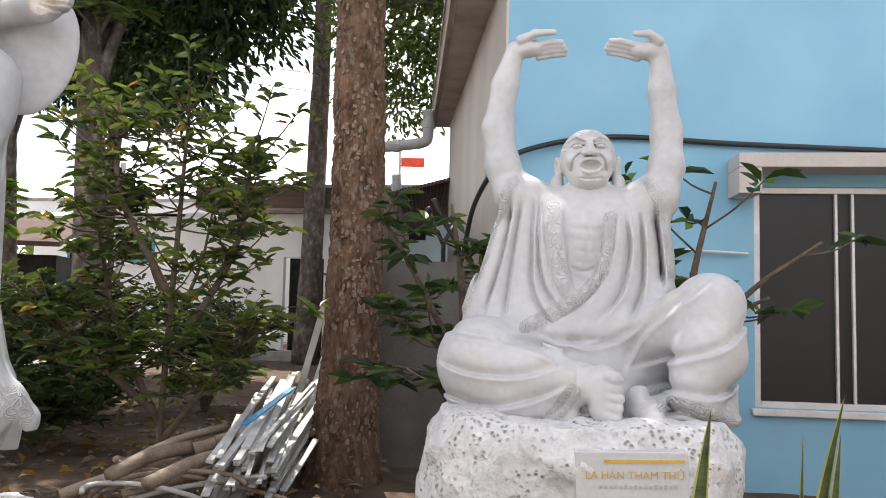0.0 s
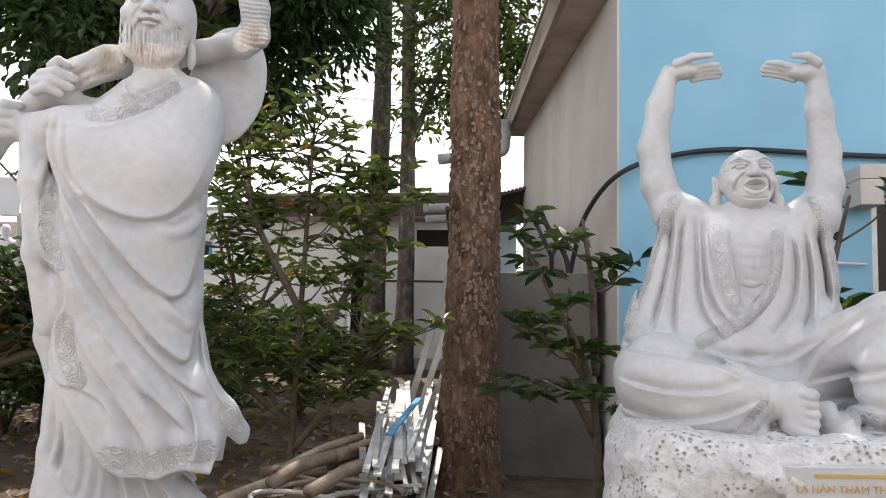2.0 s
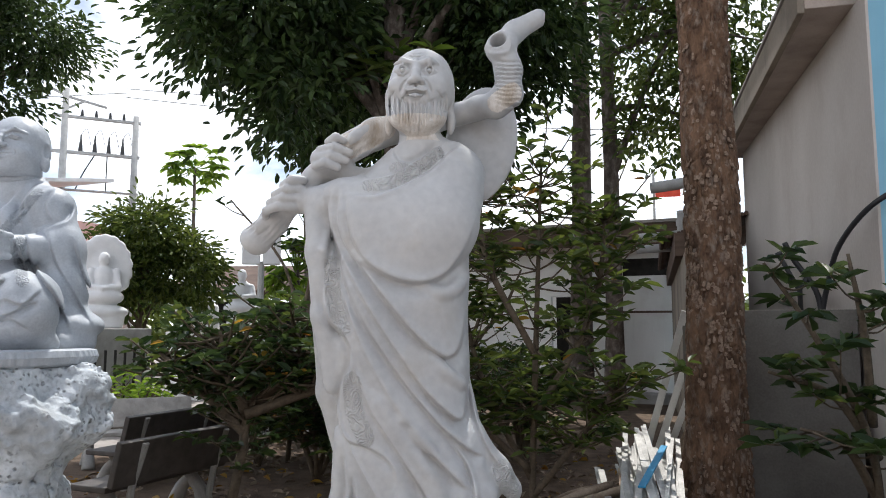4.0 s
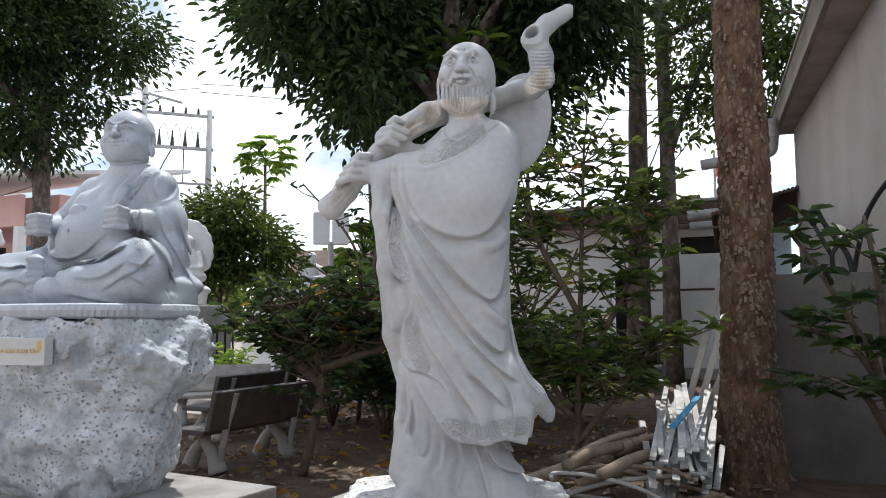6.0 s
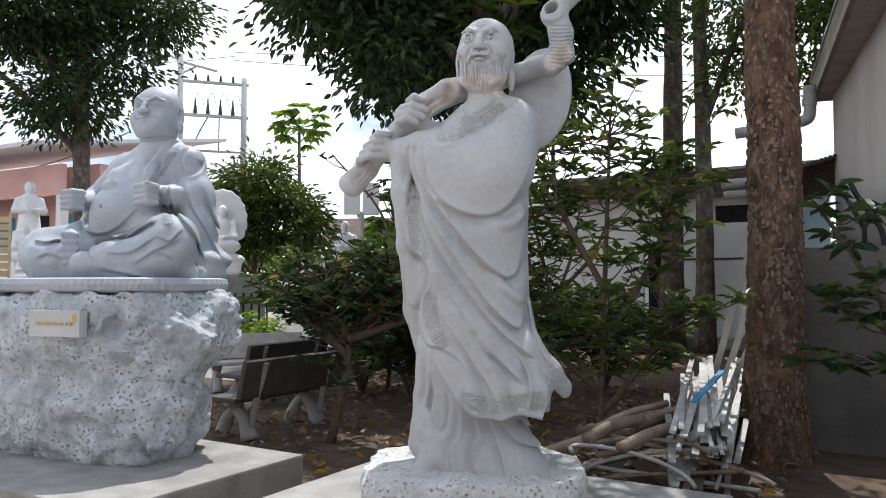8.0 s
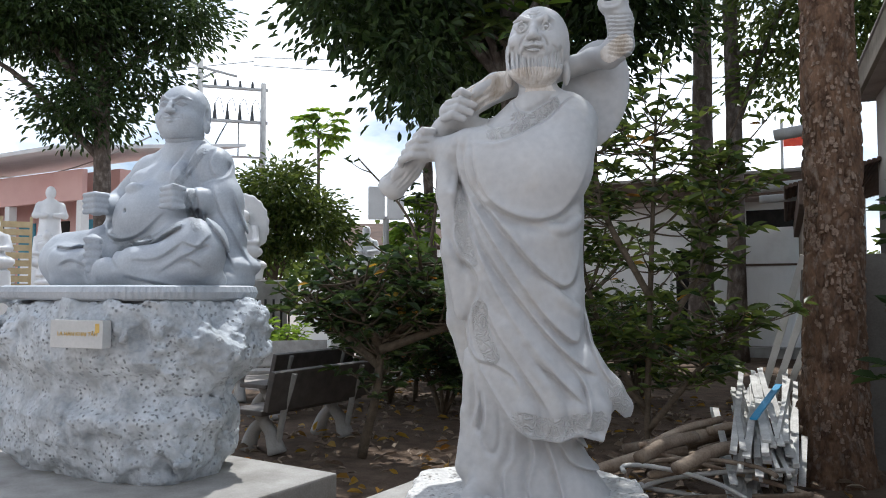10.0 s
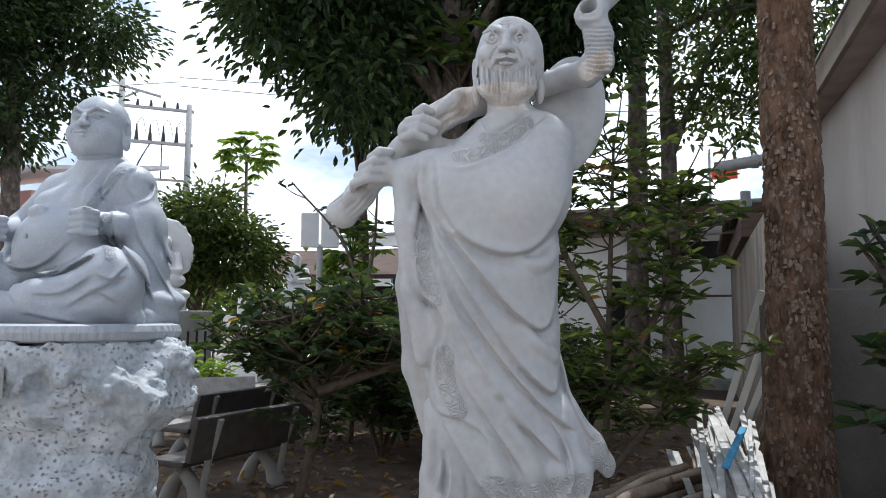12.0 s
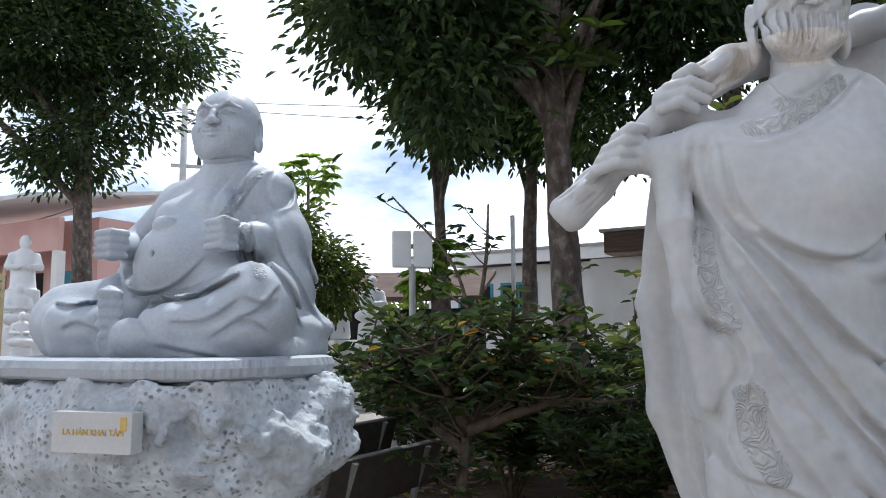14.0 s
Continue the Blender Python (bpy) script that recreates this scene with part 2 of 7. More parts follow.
SOIL = surface("garden_soil", (0.065, 0.042, 0.028), (0.150, 0.105, 0.072), scale=5, rough=1.0, bump=0.8, fine=45,
               stain=(0.15, 0.11, 0.075), stain_scale=1.1, stain_amount=0.6, bump_size=0.03)
PAVE = surface("pale_paving", (0.27, 0.24, 0.22), (0.39, 0.355, 0.33), scale=3, rough=0.9, bump=0.2, vary=0.12)
RED_TILE = surface("red_paving_tile", (0.24, 0.12, 0.10), (0.34, 0.19, 0.165), scale=8, rough=0.85, bump=0.2, vary=0.2)
BARK = surface("rough_brown_bark", (0.050, 0.027, 0.016), (0.190, 0.112, 0.068), scale=11, rough=0.95, bump=1.0, fine=55,
               stain=(0.30, 0.26, 0.22), stain_scale=17, stain_amount=0.6, stretch=(1, 1, 0.5), bump_size=0.02)
BARK_GREY = surface("grey_bark", (0.052, 0.039, 0.031), (0.155, 0.122, 0.10), scale=9, rough=0.95, bump=0.9, fine=60,
                    stain=(0.28, 0.26, 0.23), stain_scale=9, stain_amount=0.6, stretch=(1, 1, 0.6), bump_size=0.015)
BARK_FLAKE = surface("pale_bark_flakes", (0.11, 0.068, 0.045), (0.30, 0.22, 0.165), scale=45, rough=0.95, bump=0.5)
TWIG = surface("twig_bark", (0.06, 0.045, 0.03), (0.15, 0.115, 0.08), scale=14, rough=0.9, bump=0.5)
LEAF_DARK = leaf_material("dark_leaves", (0.016, 0.034, 0.011), (0.060, 0.095, 0.028), 0.32)
LEAF_MID = leaf_material("green_leaves", (0.030, 0.056, 0.012), (0.115, 0.150, 0.034), 0.38)
LEAF_LIGHT = leaf_material("light_leaves", (0.08, 0.16, 0.02), (0.22, 0.33, 0.05), 0.5)
LEAF_AUTUMN = leaf_material("yellowed_leaves", (0.20, 0.10, 0.02), (0.36, 0.24, 0.04), 0.4)
SNAKE = surface("snake_leaf", (0.06, 0.10, 0.04), (0.17, 0.22, 0.09), scale=9, rough=0.45, bump=0.1, stretch=(0.6, 0.6, 3))
SNAKE_EDGE = surface("snake_leaf_edge", (0.50, 0.46, 0.12), (0.62, 0.57, 0.2), rough=0.45)
TIMBER = surface("weathered_timber", (0.16, 0.11, 0.075), (0.36, 0.29, 0.22), scale=5, rough=0.9, bump=0.4, stretch=(1, 1, 1), vary=0.35)
PALE_TIMBER = surface("bleached_timber", (0.36, 0.35, 0.33), (0.64, 0.63, 0.60), scale=5, rough=0.85, bump=0.3, vary=0.15)
BLUE_PLASTIC = surface("blue_plastic", (0.03, 0.22, 0.42), (0.05, 0.30, 0.52), rough=0.4)
PORCELAIN = surface("black_insulator", (0.02, 0.02, 0.02), (0.05, 0.05, 0.05), rough=0.3)
POLE = surface("cast_pole", (0.34, 0.34, 0.33), (0.46, 0.46, 0.45), rough=0.9, bump=0.2)
FLOWER = surface("red_petals", (0.5, 0.03, 0.03), (0.7, 0.10, 0.08), rough=0.6)
YELLOW_SIGN = surface("yellow_slats", (0.45, 0.34, 0.18), (0.58, 0.46, 0.27), rough=0.7)
FLAG = surface("red_cloth", (0.55, 0.05, 0.03), (0.7, 0.10, 0.05), rough=0.8)
SHELL = surface("far_white_marble", (0.70, 0.70, 0.70), (0.82, 0.82, 0.82), scale=3, rough=0.6, bump=0.3)


# ---- building blocks ----
def mesh_object(name, bm, material, smooth=False):
    me = bpy.data.meshes.new(name)
    bm.to_mesh(me)
    bm.free()
    me.materials.append(material)
    if smooth:
        me.polygons.foreach_set("use_smooth", [True] * len(me.polygons))
    return new(name, me)


def part(name, bm, material, parent, label="", smooth=False):
    ob = mesh_object(name, bm, material, smooth)
    ob.parent = parent
    if label:
        ob["label"] = label
    return ob


def empty(name, m=None):
    ob = new(name)
    if m is not None:
        ob.matrix_world = m
    return ob


def add_box(bm, lo, hi, bevel=0.0, m=None):
    """A box from corner to corner, with bevelled edges."""
    lo, hi = Vector(lo), Vector(hi)
    r = bmesh.ops.create_cube(bm, size=1)
    vs = r["verts"]
    for v in vs:
        v.co = Vector((lo[i] + (v.co[i] + 0.5) * (hi[i] - lo[i]) for i in range(3)))
    if bevel:
        es = list({e for v in vs for e in v.link_edges})
        vs = bmesh.ops.bevel(bm, geom=es, offset=bevel, segments=2, affect="EDGES", profile=0.6)["verts"]
    if m is not None:
        bmesh.ops.transform(bm, matrix=m, verts=list(set(vs)))
    return bm


def box_bm(lo, hi, bevel=0.0, m=None):
    return add_box(bmesh.new(), lo, hi, bevel, m)


def smooth_path(points, steps=8):
    """A Catmull-Rom curve through points."""
    pts = [Vector(p) for p in points]
    if len(pts) < 3:
        return [pts[0].lerp(pts[-1], i / steps) for i in range(steps + 1)]
    ext = [pts[0] * 2 - pts[1], *pts, pts[-1] * 2 - pts[-2]]
    out = []
    for i in range(1, len(ext) - 2):
        a, b, c, d = ext[i - 1:i + 3]
        for s in range(steps):
            t = s / steps
            out.append(0.5 * ((2 * b) + (c - a) * t + (2 * a - 5 * b + 4 * c - d) * t * t + (3 * b - a - 3 * c + d) * t ** 3))
    return out + [pts[-1]]


def add_tube(bm, pts, radii, sides=10, wobble=0.0, cap=True):
    """A tube along points with a radius at each."""
    pts = [Vector(p) for p in pts]
    if not hasattr(radii, "__len__"):
        radii = [radii] * len(pts)
    radii = [radii[min(len(radii) - 1, int(i * (len(radii) - 1) / max(1, len(pts) - 1)))]
             + (radii[min(len(radii) - 1, int(i * (len(radii) - 1) / max(1, len(pts) - 1)) + 1)]
                - radii[min(len(radii) - 1, int(i * (len(radii) - 1) / max(1, len(pts) - 1)))])
             * ((i * (len(radii) - 1) / max(1, len(pts) - 1)) % 1) for i in range(len(pts))]
    rings, side = [], None
    for i, p in enumerate(pts):
        d = (pts[min(i + 1, len(pts) - 1)] - pts[max(i - 1, 0)]).normalized()
        if side is None:
            side = d.cross(Vector((0, 0, 1)) if abs(d.z) < 0.9 else Vector((1, 0, 0))).normalized()
        side = (side - d * side.dot(d)).normalized()
        up = d.cross(side)
        ring = []
        for k in range(sides):
            a = 2 * math.pi * k / sides
            o = side * math.cos(a) + up * math.sin(a)
            r = radii[i]
            if wobble:
                r *= 1 + wobble * noise.noise((p + o * r * 2) * (0.35 / max(r, 0.02)))
            ring.append(bm.verts.new(p + o * r))
        rings.append(ring)
    for a, b in zip(rings, rings[1:]):
        for k in range(sides):
            bm.faces.new((a[k], a[(k + 1) % sides], b[(k + 1) % sides], b[k]))
    if cap:
        bm.faces.new(rings[0][::-1])
        bm.faces.new(rings[-1])
    return bm


def tube_bm(pts, radii, sides=10, wobble=0.0):
    return add_tube(bmesh.new(), pts, radii, sides, wobble)


def raw_mesh(name, verts, faces, mats, index=None, smooth=True):
    """A mesh from numpy arrays of vertices and equal-sided faces."""
    k = faces.shape[1]
    me = bpy.data.meshes.new(name)
    me.vertices.add(len(verts))
    me.vertices.foreach_set("co", np.ascontiguousarray(verts, dtype=np.float32).ravel())
    me.loops.add(faces.size)
    me.loops.foreach_set("vertex_index", np.ascontiguousarray(faces, dtype=np.int32).ravel())
    me.polygons.add(len(faces))
    me.polygons.foreach_set("loop_start", np.arange(0, faces.size, k, dtype=np.int32))
    for m in mats:
        me.materials.append(m)
    if index is not None:
        me.polygons.foreach_set("material_index", np.ascontiguousarray(index, dtype=np.int32))
    me.polygons.foreach_set("use_smooth", np.full(len(faces), smooth))
    me.update(calc_edges=True)
    return me


# ---- carving stone out of a field of distances ----
def hash_noise(p, seed):
    """Smooth value noise at points p (n, 3)."""
    i = np.floor(p).astype(np.int64)
    f = (p - i).astype(np.float32)
    f = f * f * (3 - 2 * f)
    total = 0
    for dx in (0, 1):
        for dy in (0, 1):
            for dz in (0, 1):
                h = (i[..., 0] + dx) * 374761393 + (i[..., 1] + dy) * 668265263 + (i[..., 2] + dz) * 2147483647 + seed * 974634541
                h = (h ^ (h >> 13)) * 1274126177
                v = ((h ^ (h >> 16)) & 0xFFFF).astype(np.float32) / 65535
                total = total + v * (f[..., 0] if dx else 1 - f[..., 0]) * (f[..., 1] if dy else 1 - f[..., 1]) * (f[..., 2] if dz else 1 - f[..., 2])
    return total * 2 - 1


class Stone:
    """A solid grown from rounded forms: u to the right, w to the front, z up."""

    def __init__(self, lo, hi, h):
        self.lo, self.h = np.array(lo, float), h
        self.n = [int((b - a) / h) + 1 for a, b in zip(lo, hi)]
        self.ax = [(a + h * np.arange(n)).astype(np.float32) for a, n in zip(lo, self.n)]
        self.f = np.full(self.n, 0.15, np.float32)

    def window(self, lo, hi, pad):
        s = []
        for k in range(3):
            a = max(0, int((lo[k] - pad - self.lo[k]) / self.h))
            b = min(self.n[k], int((hi[k] + pad - self.lo[k]) / self.h) + 2)
            if b <= a:
                return None
            s.append(slice(a, b))
        return tuple(s)

    def grid(self, s):
        return self.ax[0][s[0]][:, None, None], self.ax[1][s[1]][None, :, None], self.ax[2][s[2]][None, None, :]

    def join(self, s, d, k, cut=False):
        a = self.f[s]
        if cut:
            a, d = -a, d
        h = np.maximum(k - np.abs(a - d), 0) / k
        r = np.minimum(a, d) - h * h * k / 4
        self.f[s] = -r if cut else r

    def limb(self, pts, radii, k=0.05, cut=False, flat=1.0):
        """A rounded limb along points, with a radius at each; flat squeezes it from front to back."""
        for (a, b), (ra, rb) in zip(zip(pts, pts[1:]), zip(radii, radii[1:])):
            a, b = np.array(a, np.float32), np.array(b, np.float32)
            r = max(ra, rb)
            s = self.window(np.minimum(a, b) - r, np.maximum(a, b) + r, k + 0.03)
            if s is None:
                continue
            x, y, z = self.grid(s)
            d = b - a
            t = np.clip(((x - a[0]) * d[0] + (y - a[1]) * d[1] + (z - a[2]) * d[2]) / max(float(d @ d), 1e-9), 0, 1)
            q = np.sqrt((x - a[0] - t * d[0]) ** 2 + ((y - a[1] - t * d[1]) / flat) ** 2 + (z - a[2] - t * d[2]) ** 2) - (ra + t * (rb - ra))
            self.join(s, q, k, cut)

    def ball(self, c, r, k=0.05, turn=0.0, tip=0.0, cut=False):
        """An ellipsoid; turn about z, tip about the front axis, in degrees."""
        R = max(r)
        s = self.window(np.array(c) - R, np.array(c) + R, k + 0.03)
        if s is None:
            return
        x, y, z = self.grid(s)
        x, y, z = x - c[0], y - c[1], z - c[2]
        ca, sa = math.cos(radians(turn)), math.sin(radians(turn))
        x, y = x * ca + y * sa, y * ca - x * sa
        cb, sb = math.cos(radians(tip)), math.sin(radians(tip))
        x, z = x * cb + z * sb, z * cb - x * sb
        q0 = np.sqrt((x / r[0]) ** 2 + (y / r[1]) ** 2 + (z / r[2]) ** 2)
        q1 = np.sqrt((x / r[0] ** 2) ** 2 + (y / r[1] ** 2) ** 2 + (z / r[2] ** 2) ** 2)
        self.join(s, q0 * (q0 - 1) / np.maximum(q1, 1e-4), k, cut)

    def column(self, rings, k=0.04):
        """A draped body: rings of (z, u, w, half width, half depth, exponent) from the bottom up, blended in between."""
        r = np.array(rings, np.float32)
        s = (slice(None), slice(None), self.window((0, 0, r[0, 0]), (0, 0, r[-1, 0]), 0.05)[2])
        x, y, z = self.grid(s)
        zz = z.ravel()
        cu, cw, hu, hw, ex = (np.interp(zz, r[:, 0], r[:, j])[None, None, :] for j in range(1, 6))
        q = (np.abs((x - cu) / hu) ** ex + np.abs((y - cw) / hw) ** ex) ** (1 / ex)
        d = (q - 1) * np.minimum(hu, hw)
        d = np.maximum(d, np.maximum(r[0, 0] - z, z - r[-1, 0]))
        self.join(s, d.astype(np.float32), k)

    def stroke(self, pts, depth, width, front=-9.0, back=9.0, fade=True):
        """A groove (depth > 0) or a ridge (depth < 0) along a line drawn on the front."""
        p = np.array([(v.x, v.y) for v in smooth_path([(a, b, 0) for a, b in pts], 6)], np.float32)
        lo, hi = p.min(0), p.max(0)
        s = self.window((lo[0], front, lo[1]), (hi[0], back, hi[1]), 2.5 * width)
        if s is None:
            return
        x, z = self.ax[0][s[0]][:, None], self.ax[2][s[2]][None, :]
        best = np.full((x.shape[0], z.shape[1]), 9.0, np.float32)
        amp = np.ones_like(best)
        for i, (a, b) in enumerate(zip(p, p[1:])):
            d = b - a
            t = np.clip(((x - a[0]) * d[0] + (z - a[1]) * d[1]) / max(float(d @ d), 1e-9), 0, 1)
            q = np.hypot(x - a[0] - t * d[0], z - a[1] - t * d[1])
            m = q < best
            best[m] = q[m]
            if fade:
                e = (i + t) / (len(p) - 1)
                amp[m] = (np.clip(e * 6 + 0.15, 0, 1) * np.clip((1 - e) * 6 + 0.15, 0, 1))[m]
        self.f[s] += (depth * amp * np.exp(-(best / width) ** 2))[:, None, :]

    def fold(self, pts, lip, drop, width, front=-9.0, back=9.0, soft=0.006, fade=True):
        """The edge of an overlapping layer of cloth: proud on the left of the line's way, sunk on its right."""
        p = np.array([(v.x, v.y) for v in smooth_path([(a, b, 0) for a, b in pts], 6)], np.float32)
        lo, hi = p.min(0), p.max(0)
        s = self.window((lo[0], front, lo[1]), (hi[0], back, hi[1]), 3 * width)
        if s is None:
            return
        x, z = self.ax[0][s[0]][:, None], self.ax[2][s[2]][None, :]
        best = np.full((x.shape[0], z.shape[1]), 9.0, np.float32)
        side, amp = np.ones_like(best), np.ones_like(best)
        for i, (a, b) in enumerate(zip(p, p[1:])):
            d = b - a
            t = np.clip(((x - a[0]) * d[0] + (z - a[1]) * d[1]) / max(float(d @ d), 1e-9), 0, 1)
            q = np.hypot(x - a[0] - t * d[0], z - a[1] - t * d[1])
            m = q < best
            best[m] = q[m]
            side[m] = np.sign(d[0] * (z - a[1]) - d[1] * (x - a[0]))[m]
            if fade:
                e = (i + t) / (len(p) - 1)
                amp[m] = (np.clip(e * 5 + 0.1, 0, 1) * np.clip((1 - e) * 5 + 0.1, 0, 1))[m]
        over = 0.5 + 0.5 * np.tanh(side * best / soft)
        h = over * lip * np.exp(-(best / width) ** 2) - (1 - over) * drop * np.exp(-(best / (1.5 * width)) ** 2)
        self.f[s] -= (h * amp)[:, None, :]

    def trim(self, line, front):
        """Takes away what hangs below a line drawn on the front half."""
        u, z = np.array(line, np.float32).T
        low = np.interp(self.ax[0], u, z)[:, None, None] - self.ax[2][None, None, :]
        j = int((front - self.lo[1]) / self.h)
        self.f[:, j:] = np.maximum(self.f[:, j:], low)

    def pleat(self, line, r, k=0.012, sink=0.45):
        """A rounded ridge that lies on the front along a line, tapering at its ends."""
        p = smooth_path([(a, b, 0) for a, b in line], 5)
        pts, rad = [], []
        for i, v in enumerate(p):
            iu, iz = int(round((v.x - self.lo[0]) / self.h)), int(round((v.y - self.lo[2]) / self.h))
            if not (0 <= iu < self.n[0] and 0 <= iz < self.n[2]):
                continue
            hit = np.nonzero(self.f[iu, :, iz] < 0)[0]
            if not len(hit):
                continue
            s = i / (len(p) - 1)
            rr = r * min(1.0, 0.35 + 4 * s, 0.35 + 4 * (1 - s))
            pts.append((v.x, self.lo[1] + hit[-1] * self.h - rr * sink, v.y))
            rad.append(rr)
        if len(pts) > 1:
            self.limb(pts, rad, k)

    def rough(self, sizes, seed=0):
        """Lumps: pairs of (wavelength, height)."""
        near = np.abs(self.f) < 0.14
        idx = np.argwhere(near)
        p = idx * self.h + self.lo
        v = self.f[near]
        for i, (size, height) in enumerate(sizes):
            v = v + height * hash_noise(p / size, seed + i * 7)
        self.f[near] = v

    def surface(self):
        """Vertices and quads of the zero surface."""
        f = self.f
        f[0], f[-1], f[:, 0], f[:, -1], f[:, :, 0], f[:, :, -1] = (0.1,) * 6
        inside = f < 0
        c = np.zeros([n - 1 for n in self.n], np.int8)
        for dx in (0, 1):
            for dy in (0, 1):
                for dz in (0, 1):
                    c += inside[dx:self.n[0] - 1 + dx, dy:self.n[1] - 1 + dy, dz:self.n[2] - 1 + dz]
        cells = np.argwhere((c > 0) & (c < 8))
        ids = np.full(c.shape, -1, np.int32)
        ids[tuple(cells.T)] = np.arange(len(cells))
        acc, cnt = np.zeros((len(cells), 3)), np.zeros(len(cells))
        corners = [(a, b, d) for a in (0, 1) for b in (0, 1) for d in (0, 1)]
        val = {k: f[tuple((cells + np.array(k)).T)] for k in corners}
        for a in corners:
            for axis in range(3):
                if a[axis]:
                    continue
                b = tuple(1 if i == axis else a[i] for i in range(3))
                va, vb = val[a], val[b]
                m = (va < 0) != (vb < 0)
                t = va[m] / (va[m] - vb[m])
                q = np.tile(np.array(a, float), (m.sum(), 1))
                q[:, axis] = t
                acc[m] += q
                cnt[m] += 1
        verts = (cells + acc / cnt[:, None]) * self.h + self.lo
        quads = []
        for axis in range(3):
            o = [(0, 0, 0), (0, 0, 0), (0, 0, 0), (0, 0, 0)]
            b, d = [(1, 2), (2, 0), (0, 1)][axis]
            sl0, sl1 = [slice(1, -1)] * 3, [slice(1, -1)] * 3
            sl0[axis], sl1[axis] = slice(0, -1), slice(1, None)
            s0, s1 = inside[tuple(sl0)], inside[tuple(sl1)]
            base = np.ones(3, int)
            base[axis] = 0
            for flag, flip in ((s0 & ~s1, False), (~s0 & s1, True)):
                e = np.argwhere(flag) + base
                if not len(e):
                    continue
                def cell(i, j):
                    g = e.copy()
                    g[:, b] -= i
                    g[:, d] -= j
                    return ids[tuple(g.T)]
                q = np.stack([cell(0, 0), cell(1, 0), cell(1, 1), cell(0, 1)], 1)
                quads.append(q[:, ::-1] if flip else q)
        return verts, np.concatenate(quads)


def stone_object(name, stone, place, right, mats, pick=None):
    """The carved solid as one mesh, standing at place with its u axis along right. pick(u, w, z) gives the material of a face."""
    vs, qs, total = [], [], 0
    for s in (stone if isinstance(stone, (list, tuple)) else [stone]):
        a, b = s.surface()
        vs.append(a)
        qs.append(b + total)
        total += len(a)
    v, q = np.concatenate(vs), np.concatenate(qs)
    index = None
    if pick:
        c = v[q].mean(1)
        index = pick(c[:, 0], c[:, 1], c[:, 2])
    r = Vector((*right, 0)).normalized()
    front = Vector((r.y, -r.x, 0))
    world_v = v[:, :1] * np.array(r) + v[:, 1:2] * np.array(front) + v[:, 2:] * np.array((0, 0, 1.0))
    ob = new(name, raw_mesh(name, world_v, q, mats, index))
    ob.location = place
    return ob


def near_line(u, z, pts, width):
    """Which points lie within width of a line on the front."""
    p = np.array([(v.x, v.y) for v in smooth_path([(a, b, 0) for a, b in pts], 6)])
    hit = np.zeros(len(u), bool)
    for a, b in zip(p, p[1:]):
        d = b - a
        t = np.clip(((u - a[0]) * d[0] + (z - a[1]) * d[1]) / max(d @ d, 1e-9), 0, 1)
        hit |= np.hypot(u - a[0] - t * d[0], z - a[1] - t * d[1]) < width
    return hit


# ---- ground ----
bm = bmesh.new()
xs = [-400, -120, -60, -30, -22] + [-16 + 0.5 * i for i in range(45)] + [8, 14, 30, 80, 300]
ys = [-300, -60, -20, -8] + [-3 + 0.5 * i for i in range(46)] + [22, 26, 40, 90, 250, 500]
grid = [[bm.verts.new((x, y, (0.035 * noise.noise((x * 1.3, y * 1.3, 3)) + 0.02 * noise.noise((x * 4, y * 4, 1))
                              if -14 < x < 4 and 3.4 < y < 18 else 0.0))) for x in xs] for y in ys]
for r0, r1 in zip(grid, grid[1:]):
    for k in range(len(xs) - 1):
        bm.faces.new((r0[k], r0[k + 1], r1[k + 1], r1[k]))
ground = tagged(mesh_object("ground", bm, SOIL, True), "brown bare garden soil with fallen leaves", "ground", kind="structure")

path_bm = box_bm((-30, -8, -0.1), (8, 1.7, 0.012), 0)
tagged(mesh_object("pavement_path", path_bm, PAVE), "pale concrete path in front of the statues", "pavement", kind="structure")
yard = tagged(mesh_object("pavement_yard", box_bm((-34, 7.6, -0.1), (-7.2, 34, 0.02)), PAVE), "sunlit pale paved yard beyond the benches", "pavement", kind="structure")


def wall(name, lo, hi, material, label, category="wall"):
    return tagged(mesh_object(name, box_bm(lo, hi, 0.006), material), label, category, kind="structure")


# ---- the blue building ----
CX, CY, WY = 0.37, 6.3, 6.55          # corner of the side wall and the face of the front wall
WX0, WX1, WZ0, WZ1 = 2.36, 3.75, 0.66, 2.40
tops = 6.2
front = empty("wall_front")
tagged(front, "sky-blue painted plaster wall with a window", "wall", kind="structure")
for lo, hi in (((CX, WY, 0), (WX0, WY + 0.22, tops)), ((WX1, WY, 0), (7.5, WY + 0.22, tops)),
               ((WX0, WY, 0), (WX1, WY + 0.22, WZ0)), ((WX0, WY, WZ1), (WX1, WY + 0.22, tops))):
    part("wall_panel", box_bm(lo, hi), BLUE_WALL, front)
side = mesh_object("wall_side", box_bm((-0.22, 0, 0), (0, 5.7, 4.27)), CREAM_WALL)
side.matrix_world = pose(CX, WY - 0.004, 0, 0, 0, 11.0) @ pose(0.22, 0, 0)
tagged(side, "cream plaster side wall with water stains", "wall", kind="structure")
wall("wall_back", (0.4, 15, 0), (7.5, 15.2, tops), BLUE_WALL, "plain rear wall of the blue building")
wall("wall_right", (7.3, WY + 0.22, 0), (7.5, 15, tops), BLUE_WALL, "plain far side wall of the blue building")

roof = empty("roof")
roof.matrix_world = pose(CX, WY, -0.09, 0, 0, 9.4)
tagged(roof, "weathered overhanging concrete eave of the blue building", "roof", kind="structure")
part("eave", box_bm((-0.38, 0.25, 4.365), (3.0, 5.95, 4.48), 0.01), SOFFIT, roof)
